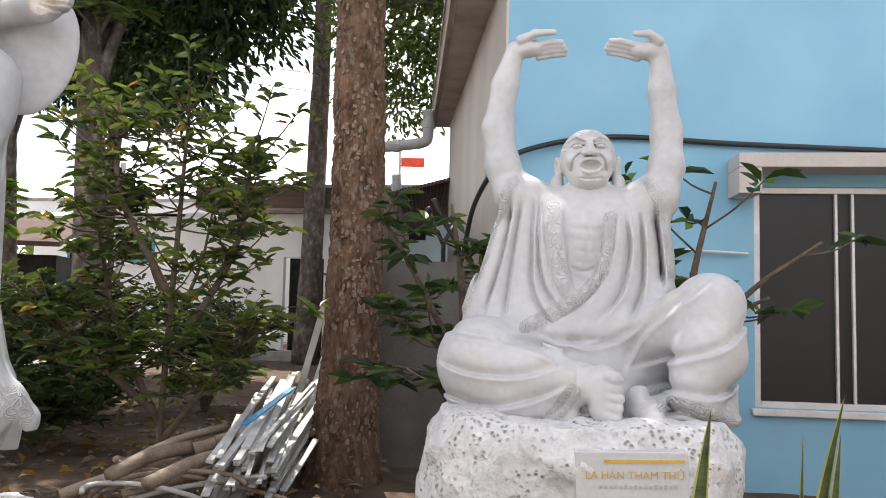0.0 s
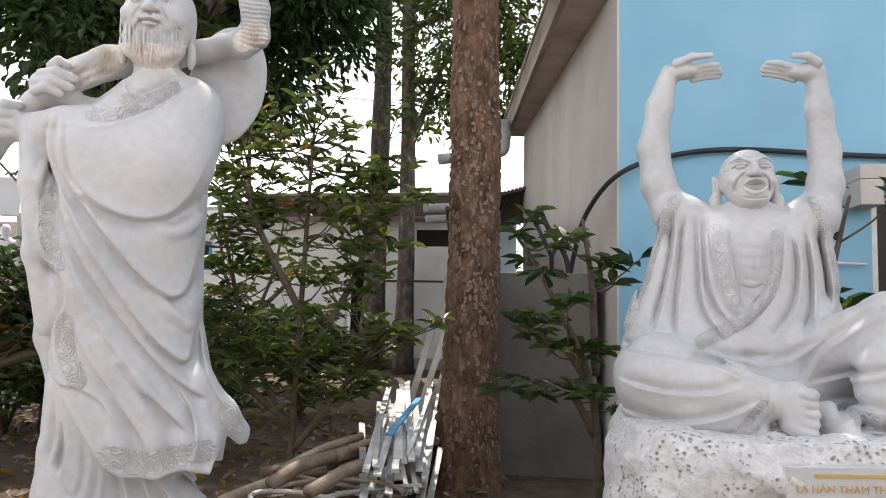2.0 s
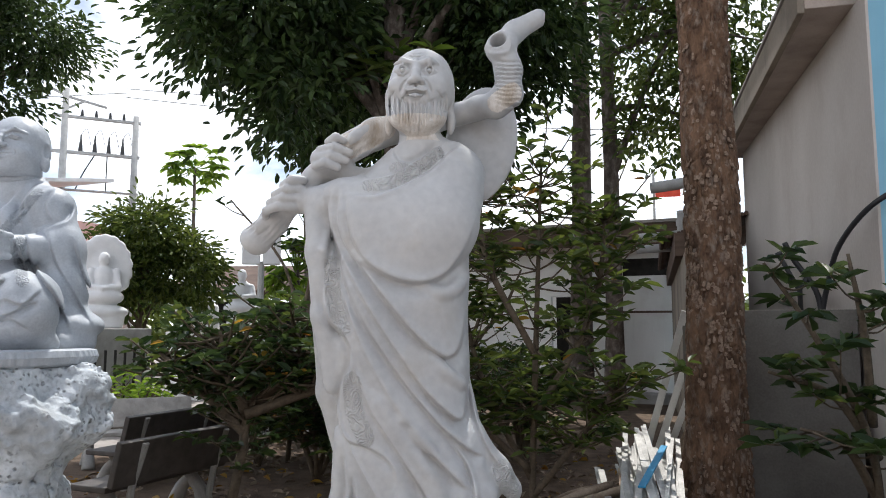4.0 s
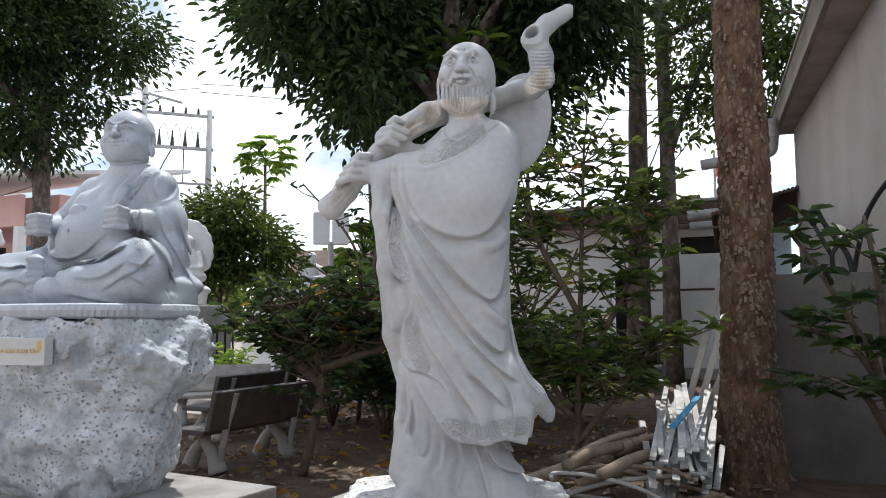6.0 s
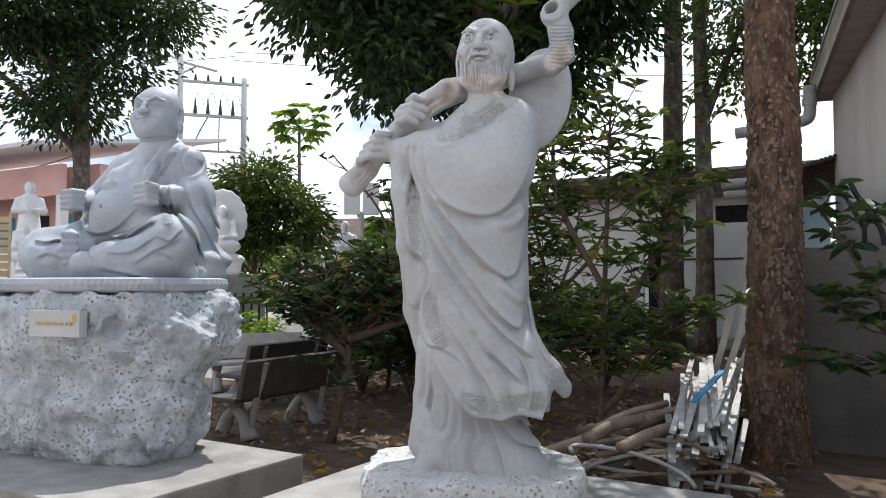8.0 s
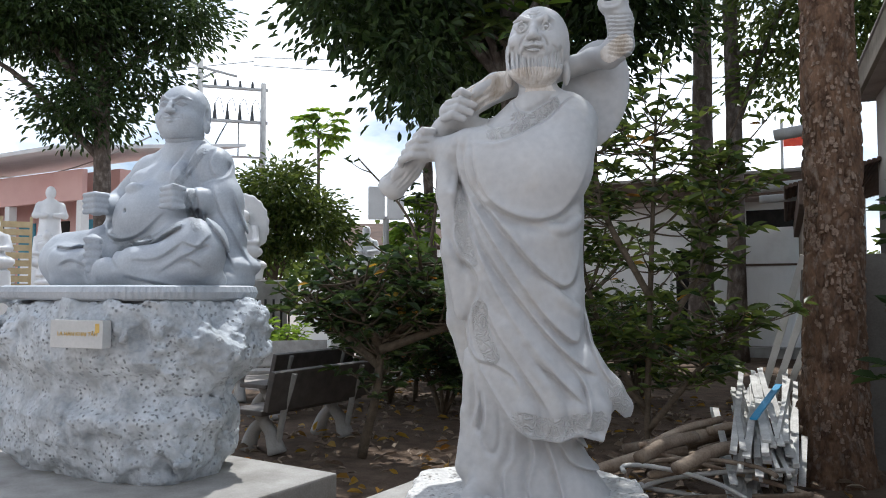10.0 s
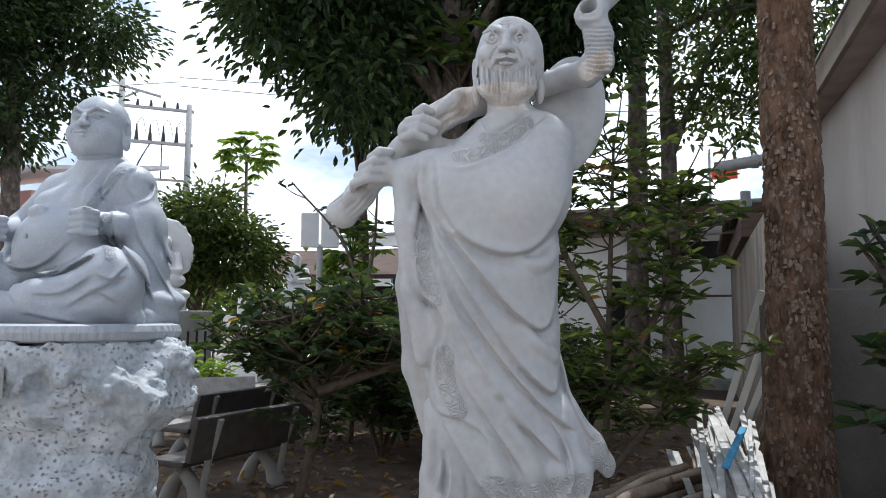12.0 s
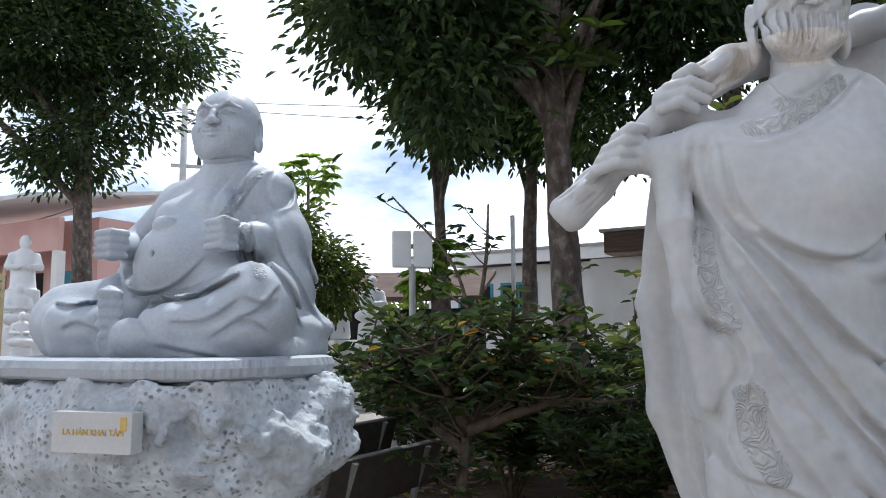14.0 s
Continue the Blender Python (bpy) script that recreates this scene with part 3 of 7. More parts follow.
part("fascia", box_bm((-0.44, 0.25, 4.33), (-0.38, 5.95, 4.66), 0.01), STAINED_WALL, roof)
part("roof_sheet", box_bm((-0.46, 0.25, 4.665), (3.0, 5.95, 4.70), 0.01), ROOF, roof)

# window with an aluminium frame, patterned glass and a concrete hood
win = empty("window_1", pose(WX0, WY, WZ0))
tagged(win, "aluminium window with dark patterned glass", "window", kind="structure")
W, Hh = WX1 - WX0, WZ1 - WZ0
for lo, hi in (((0, 0.02, 0), (0.05, 0.10, Hh)), ((W - 0.05, 0.02, 0), (W, 0.10, Hh)), ((0.05, 0.02, 0), (W - 0.05, 0.10, 0.05)), ((0.05, 0.02, Hh - 0.05), (W - 0.05, 0.10, Hh))):
    part("window_frame", box_bm(lo, hi, 0.006), ALU, win)
for k, x in enumerate((0.62, 0.745)):
    part("mullion", box_bm((x, 0.025, 0.05), (x + 0.022, 0.09, Hh - 0.05), 0.004), ALU, win)
for a, b in ((0.05, 0.62), (0.642, 0.745), (0.767, W - 0.05)):
    part("pane", box_bm((a, 0.055, 0.05), (b, 0.062, Hh - 0.05)), GLASS, win)
for k in range(7):
    part("grille_bar", box_bm((0.05, 0.12, 0.18 + k * 0.22), (W - 0.05, 0.14, 0.21 + k * 0.22)), CURTAIN, win)
for k in range(6):
    part("lattice_post", box_bm((0.10 + k * 0.22, 0.125, 0.05), (0.125 + k * 0.22, 0.138, Hh - 0.05)), CURTAIN, win)
# near-black sheet stands in for the unlit room behind the glass
part("room_shade_sheet", box_bm((0.0, 0.30, 0.0), (W, 0.34, Hh)), DARK, win)
part("window_sill", box_bm((-0.03, -0.05, -0.055), (W + 0.03, 0.02, -0.004), 0.006), ALU, win)
hood = empty("window_hood", pose(WX0, WY, WZ1))
tagged(hood, "pale grey concrete hood above the window", "hood", kind="structure")
part("slab", box_bm((-0.20, -0.34, 0.10), (W + 0.5, -0.003, 0.21), 0.008), CREAM_WALL, hood)
part("cheek", box_bm((-0.20, -0.34, -0.10), (-0.03, -0.003, 0.097), 0.008), CREAM_WALL, hood)

# lean-to behind the big tree: grey block, long stained wall, gutters
wall("wall_grey_block", (-1.12, 6.85, 0), (0.22, 7.35, 1.78), GREY_PLASTER, "low grey cement block wall beside the cream wall")
lean = mesh_object("wall_stained", box_bm((0, 0, 0), (0.2, 10.4, 2.62)), STAINED_WALL)
lean.matrix_world = pose(-1.02, 7.36, 0, 0, 0, 8.0)
tagged(lean, "old plaster wall with black water stains", "wall", kind="structure")
lean_roof = empty("roof_lean_to", pose(-1.02, 7.36, 0, 0, 0, 8.0))
tagged(lean_roof, "sagging brown roof of the lean-to", "roof", kind="structure")
part("rafter_board", box_bm((-0.10, 3.4, 2.63), (0.22, 10.4, 2.95), 0.01), BROWN_WOOD, lean_roof)
bm = bmesh.new()
for i in range(30):
    x0 = 0.0 + i * 0.06
    add_tube(bm, [(-0.25 + x0, 4.4, 3.0 + 0.28 * x0), (-0.25 + x0, 10.3, 3.0 + 0.28 * x0)], 0.035, 6)
part("roof_sheet", bm, ROOF_RED, lean_roof)


def pipe(name, pts, r, material, label, fittings=()):
    ob = tagged(mesh_object(name, tube_bm(smooth_path(pts, 6), r, 12), material, True), label, "pipe", kind="structure")
    for p, d in fittings:
        f = part("collar", tube_bm([Vector(p) - Vector(d) * 0.05, Vector(p) + Vector(d) * 0.05], r * 1.2, 12), material, ob)
    return ob


pipe("gutter_pipe", [(-0.98, 11.5, 4.33), (-0.98, 11.5, 3.95), (-1.05, 11.5, 3.84), (-1.35, 11.5, 3.80), (-2.0, 11.5, 3.74)], 0.085, PIPE_GREY, "grey plastic gutter outlet pipe", [((-0.98, 11.5, 4.1), (0, 0, 1)), ((-1.45, 11.5, 3.79), (1, 0, 0))])
pipe("gutter_pipe", [(-1.72, 13.0, 3.6), (-1.72, 13.0, 3.28), (-1.8, 13.0, 3.2), (-2.5, 13.0, 3.17)], 0.08, PIPE_GREY, "grey plastic gutter outlet pipe", [((-1.72, 13, 3.4), (0, 0, 1))])
pipe("gutter_pipe", [(-1.75, 13.2, 3.02), (-2.5, 13.2, 3.0)], 0.07, PIPE_GREY, "grey plastic gutter outlet pipe")

# ---- white house at the back of the garden ----
HY = 18.0
house = empty("white_house", pose(0, HY, 0))
tagged(house, "low white house with brown fascia behind the trees", "house")
DX0, DX1 = -5.35, -4.35
for lo, hi in (((-7.9, 0, 0), (DX0, 0.2, 3.5)), ((DX1, 0, 0), (-1.2, 0.2, 3.5)), ((DX0, 0, 2.45), (DX1, 0.2, 3.5)), ((-7.9, 0.2, 0), (-7.7, 5, 3.5))):
    part("wall", box_bm(lo, hi), WHITE_WALL, house)
# near-black sheets painted as the shade inside the two openings
part("opening_shade_sheet", box_bm((DX0, 0.5, 0), (DX1, 0.55, 2.45)), DARK, house)
part("opening_shade_strip", box_bm((-3.6, -0.01, 2.9), (-1.9, 0.04, 3.3)), DARK, house)
part("fascia", box_bm((-7.3, -0.75, 3.55), (-0.9, -0.68, 4.02), 0.01), BROWN_WOOD, house)
part("soffit", box_bm((-7.3, -0.68, 3.52), (-0.9, 0.3, 3.56)), SOFFIT, house)
part("roof", box_bm((-7.4, -0.8, 4.03), (-0.9, 5, 4.10), 0.01, None), ROOF, house)
part("step", box_bm((-7.9, -0.6, 0), (-1.2, -0.003, 0.22), 0.01), CONCRETE, house)
for k in range(14):
    part("wall_panel", box_bm((-4.3 + 0.46 * k * 0.5, -0.014, 0.25), (-4.3 + 0.46 * (k * 0.5 + 0.48), -0.002, 2.0), 0.003), WHITE_WALL, house)
part("dado", box_bm((-4.35, -0.03, 2.03), (-1.2, -0.002, 2.08)), BROWN_WOOD, house)
part("air_unit", box_bm((-7.5, -0.42, 0.75), (-6.75, -0.06, 1.25), 0.03), PIPE_GREY, house)

far_house = empty("far_house", pose(-13.6, 25, 0))
tagged(far_house, "white bungalow with teal windows and pale eave", "house")
part("wall", box_bm((-3.2, 0, 0), (7.0, 6, 4.2)), WHITE_WALL, far_house)
part("fascia", box_bm((-3.6, -0.9, 4.2), (7.4, -0.8, 4.6), 0.01), WHITE_WALL, far_house)
part("roof", box_bm((-3.7, -0.95, 4.6), (7.5, 6.5, 4.7)), ROOF, far_house)
for x in (-1.9, -0.15):
    wf = part("window", box_bm((x, -0.05, 2.6), (x + 1.45, 0.0, 3.6), 0.01), TEAL, far_house)
    for k in (0, 1):
        part("pane", box_bm((x + 0.1 + k * 0.66, -0.06, 2.7), (x + 0.68 + k * 0.66, -0.04, 3.5)), DARK, wf)
    part("sill", box_bm((x - 0.1, -0.12, 2.5), (x + 1.55, 0, 2.57)), WHITE_WALL, wf)

pink = empty("pink_building", pose(-34.0, 16.3, 0, 0, 0, 2))
tagged(pink, "long pink building with white tin roof and columns", "building")
part("wall", box_bm((-9, 0, 0), (9, 6, 5.9)), PINK_WALL, pink)
part("roof", box_bm((-9.5, -1.9, 6.2), (9.5, 7, 6.35), 0.02, pose(0, 0, 0.3, 10)), ROOF_WHITE, pink)
part("beam", box_bm((-9, -1.5, 4.6), (9, -1.3, 5.7), 0.02), PINK_WALL, pink)
for k in range(9):
    part("column", box_bm((-8.9 + k * 2.2, -1.5, 0), (-8.6 + k * 2.2, -1.2, 4.6), 0.02), WHITE_WALL, pink)
for k in range(8):
    part("window", box_bm((-8.2 + k * 2.2, -0.05, 1.0), (-7.1 + k * 2.2, -0.003, 4.1), 0.01), TEAL if k % 2 else DARK, pink)

# added unseen walls behind the walker: close the place and cut frontal sky light
wall("sky_block_across_path", (-18, -5.2, 0), (9, -5.0, 4.6), CREAM_WALL, "unseen plain wall added across the path to block low sky light")
wall("sky_block_path_end", (8.8, -5.0, 0), (9.0, 6.5, 4.6), CREAM_WALL, "unseen plain wall added at the path's end to block low sky light")


# ---- statue that lifts both arms, seated on a rough white rock ----
def fingers(st, base, tip_dir, spread, n, length, r, k=0.012):
    """n fingers side by side, from base along tip_dir."""
    b, d, s = Vector(base), Vector(tip_dir), Vector(spread)
    for i in range(n):
        o = b + s * (i - (n - 1) / 2)
        m = o + d * (length * 0.55) + Vector((0, 0.006, 0.004))
        e = o + d * length * (1 - 0.07 * abs(i - 1))
        st.limb([o, m, e], [r, r * 0.95, r * 0.75], k)


def arms_statue():
    st = Stone((-0.80, -0.50, 0.88), (0.80, 1.02, 2.95), 0.0076)
    st.column([(0.93, -0.02, 0.12, 0.60, 0.40, 2.4), (1.25, -0.06, 0.05, 0.58, 0.32, 2.3), (1.55, -0.06, 0.02, 0.51, 0.27, 2.2),
               (1.82, -0.03, 0.0, 0.45, 0.23, 2.2), (1.97, 0.0, -0.02, 0.36, 0.16, 2.2), (2.04, 0.01, -0.02, 0.17, 0.10, 2.0)], 0.05)
    st.ball((-0.30, 0.0, 1.97), (0.17, 0.15, 0.13), 0.06, tip=-30)
    st.ball((0.32, 0.0, 1.96), (0.16, 0.15, 0.13), 0.06, tip=30)
    st.ball((0.0, 0.10, 1.72), (0.20, 0.17, 0.22), 0.08)
    # arms and hands
    st.limb([(-0.36, 0.0, 1.98), (-0.435, -0.02, 2.16), (-0.462, -0.04, 2.36), (-0.43, -0.03, 2.60), (-0.375, -0.02, 2.79)], [0.10, 0.090, 0.083, 0.068, 0.050], 0.04)
    st.limb([(0.37, 0.0, 1.98), (0.415, -0.02, 2.14), (0.418, -0.04, 2.32), (0.392, -0.03, 2.55), (0.378, -0.02, 2.75)], [0.10, 0.088, 0.077, 0.064, 0.050], 0.04)
    st.ball((-0.295, 0.0, 2.79), (0.085, 0.055, 0.045), 0.03, tip=4)
    st.ball((0.315, 0.0, 2.755), (0.085, 0.055, 0.045), 0.03, tip=-4)
    fingers(st, (-0.25, 0.0, 2.775), (1, 0, 0.10), (0, 0.017, 0.018), 4, 0.145, 0.0175, 0.005)
    fingers(st, (0.27, 0.0, 2.75), (-1, 0, 0.24), (0, 0.017, 0.018), 4, 0.165, 0.0175, 0.005)
    st.limb([(-0.34, 0.045, 2.825), (-0.26, 0.068, 2.850), (-0.165, 0.068, 2.852)], [0.026, 0.021, 0.016], 0.008)
    st.limb([(0.37, 0.045, 2.79), (0.32, 0.068, 2.822), (0.25, 0.068, 2.826)], [0.026, 0.021, 0.016], 0.008)
    # head thrown back, laughing
    hd = Stone((-0.24, -0.20, 1.90), (0.28, 0.34, 2.40), 0.0042)
    st.limb([(0.02, 0.0, 1.92), (0.02, 0.03, 2.05)], [0.115, 0.095], 0.05)
    hd.limb([(0.02, 0.0, 1.91), (0.02, 0.03, 2.08)], [0.106, 0.095], 0.03)
    for x in (-0.055, -0.01, 0.05, 0.095):
        hd.stroke([(x * 0.8 + 0.004, 2.03), (x, 1.97), (x * 1.3, 1.915)], 0.010, 0.008, 0.0)
    hd.ball((0.015, 0.03, 2.185), (0.142, 0.165, 0.148), 0.03)
    hd.ball((0.02, 0.115, 2.12), (0.110, 0.090, 0.105), 0.05)
    hd.ball((0.03, 0.150, 2.062), (0.062, 0.052, 0.034), 0.04)
    for s in (-1, 1):
        hd.ball((0.015 + s * 0.150, -0.005, 2.13), (0.022, 0.045, 0.072), 0.012, tip=-8 * s)
        hd.ball((0.015 + s * 0.158, 0.01, 2.045), (0.036, 0.038, 0.058), 0.014)
        hd.ball((0.015 + s * 0.168, 0.03, 2.14), (0.014, 0.026, 0.042), 0.008, cut=True)
        hd.ball((0.02 + s * 0.074, 0.160, 2.150), (0.046, 0.040, 0.034), 0.025)
        hd.ball((0.02 + s * 0.056, 0.196, 2.222), (0.040, 0.022, 0.018), 0.014, cut=True)
        hd.ball((0.02 + s * 0.056, 0.180, 2.222), (0.033, 0.020, 0.016), 0.004)
        hd.stroke([(0.02 + s * 0.020, 2.220), (0.02 + s * 0.056, 2.226), (0.02 + s * 0.098, 2.214)], 0.012, 0.0038, 0.05)
        hd.limb([(0.02 + s * 0.018, 0.190, 2.248), (0.02 + s * 0.060, 0.185, 2.266), (0.02 + s * 0.108, 0.145, 2.246)], [0.005, 0.008, 0.004], 0.014)
        hd.stroke([(0.02 + s * 0.034, 2.185), (0.02 + s * 0.075, 2.145), (0.02 + s * 0.085, 2.085)], 0.014, 0.006, 0.05)
        hd.stroke([(0.02 + s * 0.105, 2.215), (0.02 + s * 0.13, 2.225)], 0.006, 0.004, 0.0)
        hd.stroke([(0.02 + s * 0.105, 2.205), (0.02 + s * 0.13, 2.20)], 0.006, 0.004, 0.0)
        hd.ball((0.028 + s * 0.028, 0.225, 2.176), (0.019, 0.020, 0.015), 0.008)
    hd.limb([(0.025, 0.186, 2.245), (0.028, 0.215, 2.210), (0.028, 0.240, 2.182)], [0.013, 0.016, 0.022], 0.016)
    hd.ball((0.03, 0.235, 2.112), (0.060, 0.065, 0.034), 0.010, cut=True)
    hd.limb([(-0.030, 0.190, 2.122), (0.0, 0.212, 2.146), (0.03, 0.222, 2.150), (0.06, 0.212, 2.146), (0.090, 0.190, 2.122)], [0.007, 0.009, 0.010, 0.009, 0.007], 0.005)
    hd.limb([(-0.026, 0.190, 2.110), (0.0, 0.207, 2.086), (0.03, 0.214, 2.078), (0.06, 0.207, 2.086), (0.086, 0.190, 2.110)], [0.007, 0.009, 0.011, 0.009, 0.007], 0.005)
    for i in range(6):
        hd.ball((0.000 + 0.012 * i, 0.198 - 0.003 * abs(i - 2.5), 2.134), (0.0062, 0.008, 0.009), 0.002)
    hd.stroke([(-0.03, 2.058), (0.03, 2.05), (0.09, 2.058)], 0.008, 0.005, 0.05)
    for z in (2.272, 2.288, 2.303):
        hd.stroke([(-0.05, z), (-0.01, z + 0.006), (0.02, z + 0.001), (0.06, z + 0.006), (0.10, z)], 0.007, 0.004, 0.0)
    hd.rough([(0.05, 0.0015), (0.015, 0.0008)], 24)
    # legs under the robe: one knee lying, one raised
    st.limb([(-0.12, 0.10, 1.14), (-0.47, 0.42, 1.17)], [0.20, 0.195], 0.08)
    st.limb([(-0.49, 0.46, 1.13), (-0.20, 0.60, 1.10), (-0.02, 0.68, 1.08)], [0.175, 0.14, 0.10], 0.06)
    st.limb([(-0.52, 0.42, 1.02), (-0.28, 0.62, 0.975), (-0.05, 0.72, 0.945)], [0.12, 0.09, 0.06], 0.05)
    st.limb([(0.22, 0.12, 1.16), (0.54, 0.50, 1.43)], [0.20, 0.135], 0.08)
    st.limb([(0.555, 0.50, 1.43), (0.53, 0.56, 1.22), (0.46, 0.62, 1.03)], [0.135, 0.145, 0.12], 0.06)
    st.limb([(0.58, 0.42, 1.25), (0.57, 0.45, 1.0)], [0.09, 0.10], 0.06)
    st.limb([(0.60, 0.58, 0.955), (0.30, 0.70, 0.955), (0.20, 0.70, 0.96)], [0.05, 0.045, 0.03], 0.04)
    # feet
    st.limb([(-0.02, 0.66, 1.08), (0.08, 0.74, 1.07)], [0.085, 0.085], 0.04)
    st.limb([(0.08, 0.76, 1.12), (0.10, 0.77, 0.99)], [0.06, 0.06], 0.03)
    for i in range(5):
        st.limb([(0.09, 0.80, 1.135 - i * 0.039), (0.145 - abs(i - 2) * 0.004, 0.835, 1.130 - i * 0.040)], [0.023, 0.022 if i else 0.028], 0.008)
    st.limb([(0.24, 0.66, 1.02), (0.27, 0.76, 0.985), (0.30, 0.84, 0.965)], [0.07, 0.06, 0.045], 0.04)
    for i in range(5):
        st.limb([(0.255 + i * 0.030, 0.85, 0.965 - i * 0.004), (0.270 + i * 0.032, 0.90 - i * 0.008, 0.955 - i * 0.003)], [0.02, 0.02 if i else 0.025], 0.008)
    # robe edges and folds
    for line in ARM_BANDS:
        st.stroke(line, -0.012, 0.030, 0.0, fade=False)
    for line in ([(-0.201, 1.927), (-0.184, 1.743), (-0.145, 1.545), (-0.081, 1.409)], [(-0.101, 1.907), (-0.095, 1.771), (-0.062, 1.573), (-0.034, 1.488)], [(0.161, 1.856), (0.133, 1.686), (0.086, 1.545), (-0.012, 1.417), (-0.206, 1.296)], [(0.088, 1.870), (0.083, 1.715), (0.044, 1.573), (-0.045, 1.482)]):
        st.stroke(line, 0.014, 0.007, 0.0)
    for line in ([(-0.359, 1.998), (-0.379, 1.771), (-0.429, 1.545), (-0.479, 1.375)], [(-0.304, 1.983), (-0.331, 1.743), (-0.359, 1.516), (-0.373, 1.347)], [(-0.248, 1.969), (-0.248, 1.715), (-0.234, 1.488), (-0.137, 1.318)], [(-0.212, 1.955), (-0.220, 1.771), (-0.192, 1.545), (-0.095, 1.375)],
                 [(0.211, 1.884), (0.225, 1.686), (0.183, 1.488), (0.072, 1.347)], [(0.280, 1.899), (0.294, 1.686), (0.280, 1.488), (0.211, 1.347)], [(0.350, 1.941), (0.377, 1.715), (0.391, 1.516)], [(-0.429, 1.969), (-0.484, 1.743), (-0.554, 1.488)]):
        st.fold(line, 0.014, 0.026, 0.020, -0.05)
        st.stroke([(a - 0.006, b) for a, b in line], 0.012, 0.007, -0.05)
    for line in ([(-0.651, 1.290), (-0.429, 1.262), (-0.206, 1.228), (-0.067, 1.149)], [(-0.651, 1.149), (-0.457, 1.106), (-0.234, 1.120), (-0.067, 1.191)], [(-0.679, 1.007), (-0.457, 0.965), (-0.234, 1.007), (-0.053, 1.092)], [(-0.359, 0.866), (-0.178, 0.922), (-0.053, 1.035), (-0.026, 1.149)], [(-0.095, 0.832), (0.002, 0.922), (0.030, 1.035)],
                 [(0.238, 1.149), (0.405, 1.205), (0.572, 1.262), (0.711, 1.375)], [(0.211, 1.007), (0.350, 1.069), (0.544, 1.058), (0.725, 1.120)], [(0.266, 0.979), (0.433, 0.979), (0.600, 0.894), (0.733, 0.880)], [(0.183, 1.120), (0.266, 1.290), (0.405, 1.432), (0.544, 1.545)],
                 [(-0.095, 1.262), (0.016, 1.228), (0.155, 1.262), (0.266, 1.347)], [(-0.234, 1.290), (-0.095, 1.245), (0.072, 1.262)]):
        st.fold(line[::-1], 0.016, 0.026, 0.022, 0.15)
        st.stroke(line, 0.012, 0.007, 0.15)
    st.fold([(-0.034, 1.488), (-0.062, 1.573), (-0.095, 1.771), (-0.101, 1.907)], 0.010, 0.024, 0.035, 0.0)
    st.fold([(0.088, 1.870), (0.083, 1.715), (0.044, 1.573), (-0.045, 1.482)], 0.010, 0.024, 0.035, 0.0)
    st.stroke([(-0.067, 1.607), (0.002, 1.587), (0.072, 1.615)], 0.012, 0.008, 0.1)
    for y in (0, 1, 2, 3):
        st.stroke([(-0.07 + 0.01 * y, 1.80 - 0.055 * y), (0.02, 1.79 - 0.055 * y), (0.10 - 0.01 * y, 1.80 - 0.055 * y)], 0.005, 0.010, 0.1)
    st.stroke([(0.02, 1.84), (0.015, 1.62)], 0.006, 0.010, 0.1)
    st.rough([(0.10, 0.003), (0.03, 0.0015)], 4)

    def pick(u, w, z):
        m = np.zeros(len(u), int)
        for line in ARM_BANDS:
            m[near_line(u, z, line, 0.034) & (w > 0.0)] = 1
        return m
    return stone_object("statue", [st, hd], (0.88, 4.3, 0), (0.998, -0.066), [MARBLE, MARBLE_CARVED], pick)


ARM_BANDS = ([(-0.151, 1.918), (-0.140, 1.743), (-0.103, 1.545), (-0.053, 1.446)], [(0.127, 1.856), (0.108, 1.686), (0.066, 1.559), (-0.039, 1.446), (-0.262, 1.318)], [(-0.359, 2.054), (-0.457, 1.856), (-0.526, 1.630), (-0.609, 1.403)], [(0.322, 2.040), (0.405, 1.828), (0.433, 1.601)],
             [(-0.276, 0.860), (-0.137, 0.936), (-0.039, 1.064)], [(0.322, 1.035), (0.503, 0.993), (0.697, 0.936)])
tagged(arms_statue(), "white marble seated monk statue laughing with both arms raised", "statue")


def rock(name, place, right, rings, lo, hi, sizes, material, label, seed, h=0.014):
    st = Stone(lo, hi, h)
    st.column(rings, 0.05)
    st.rough(sizes, seed)
    return tagged(stone_object(name, st, place, right, [material]), label, "pedestal")


rock("rock_pedestal", (0.88, 4.3, 0), (0.998, -0.066),
     [(-0.05, -0.02, 0.22, 0.68, 0.84, 3.6), (0.5, -0.02, 0.22, 0.70, 0.86, 4), (0.84, -0.02, 0.22, 0.68, 0.84, 4), (0.96, -0.02, 0.22, 0.62, 0.78, 3.6)],
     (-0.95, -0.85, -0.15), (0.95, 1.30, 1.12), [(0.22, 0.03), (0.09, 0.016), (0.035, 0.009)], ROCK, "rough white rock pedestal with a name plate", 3)


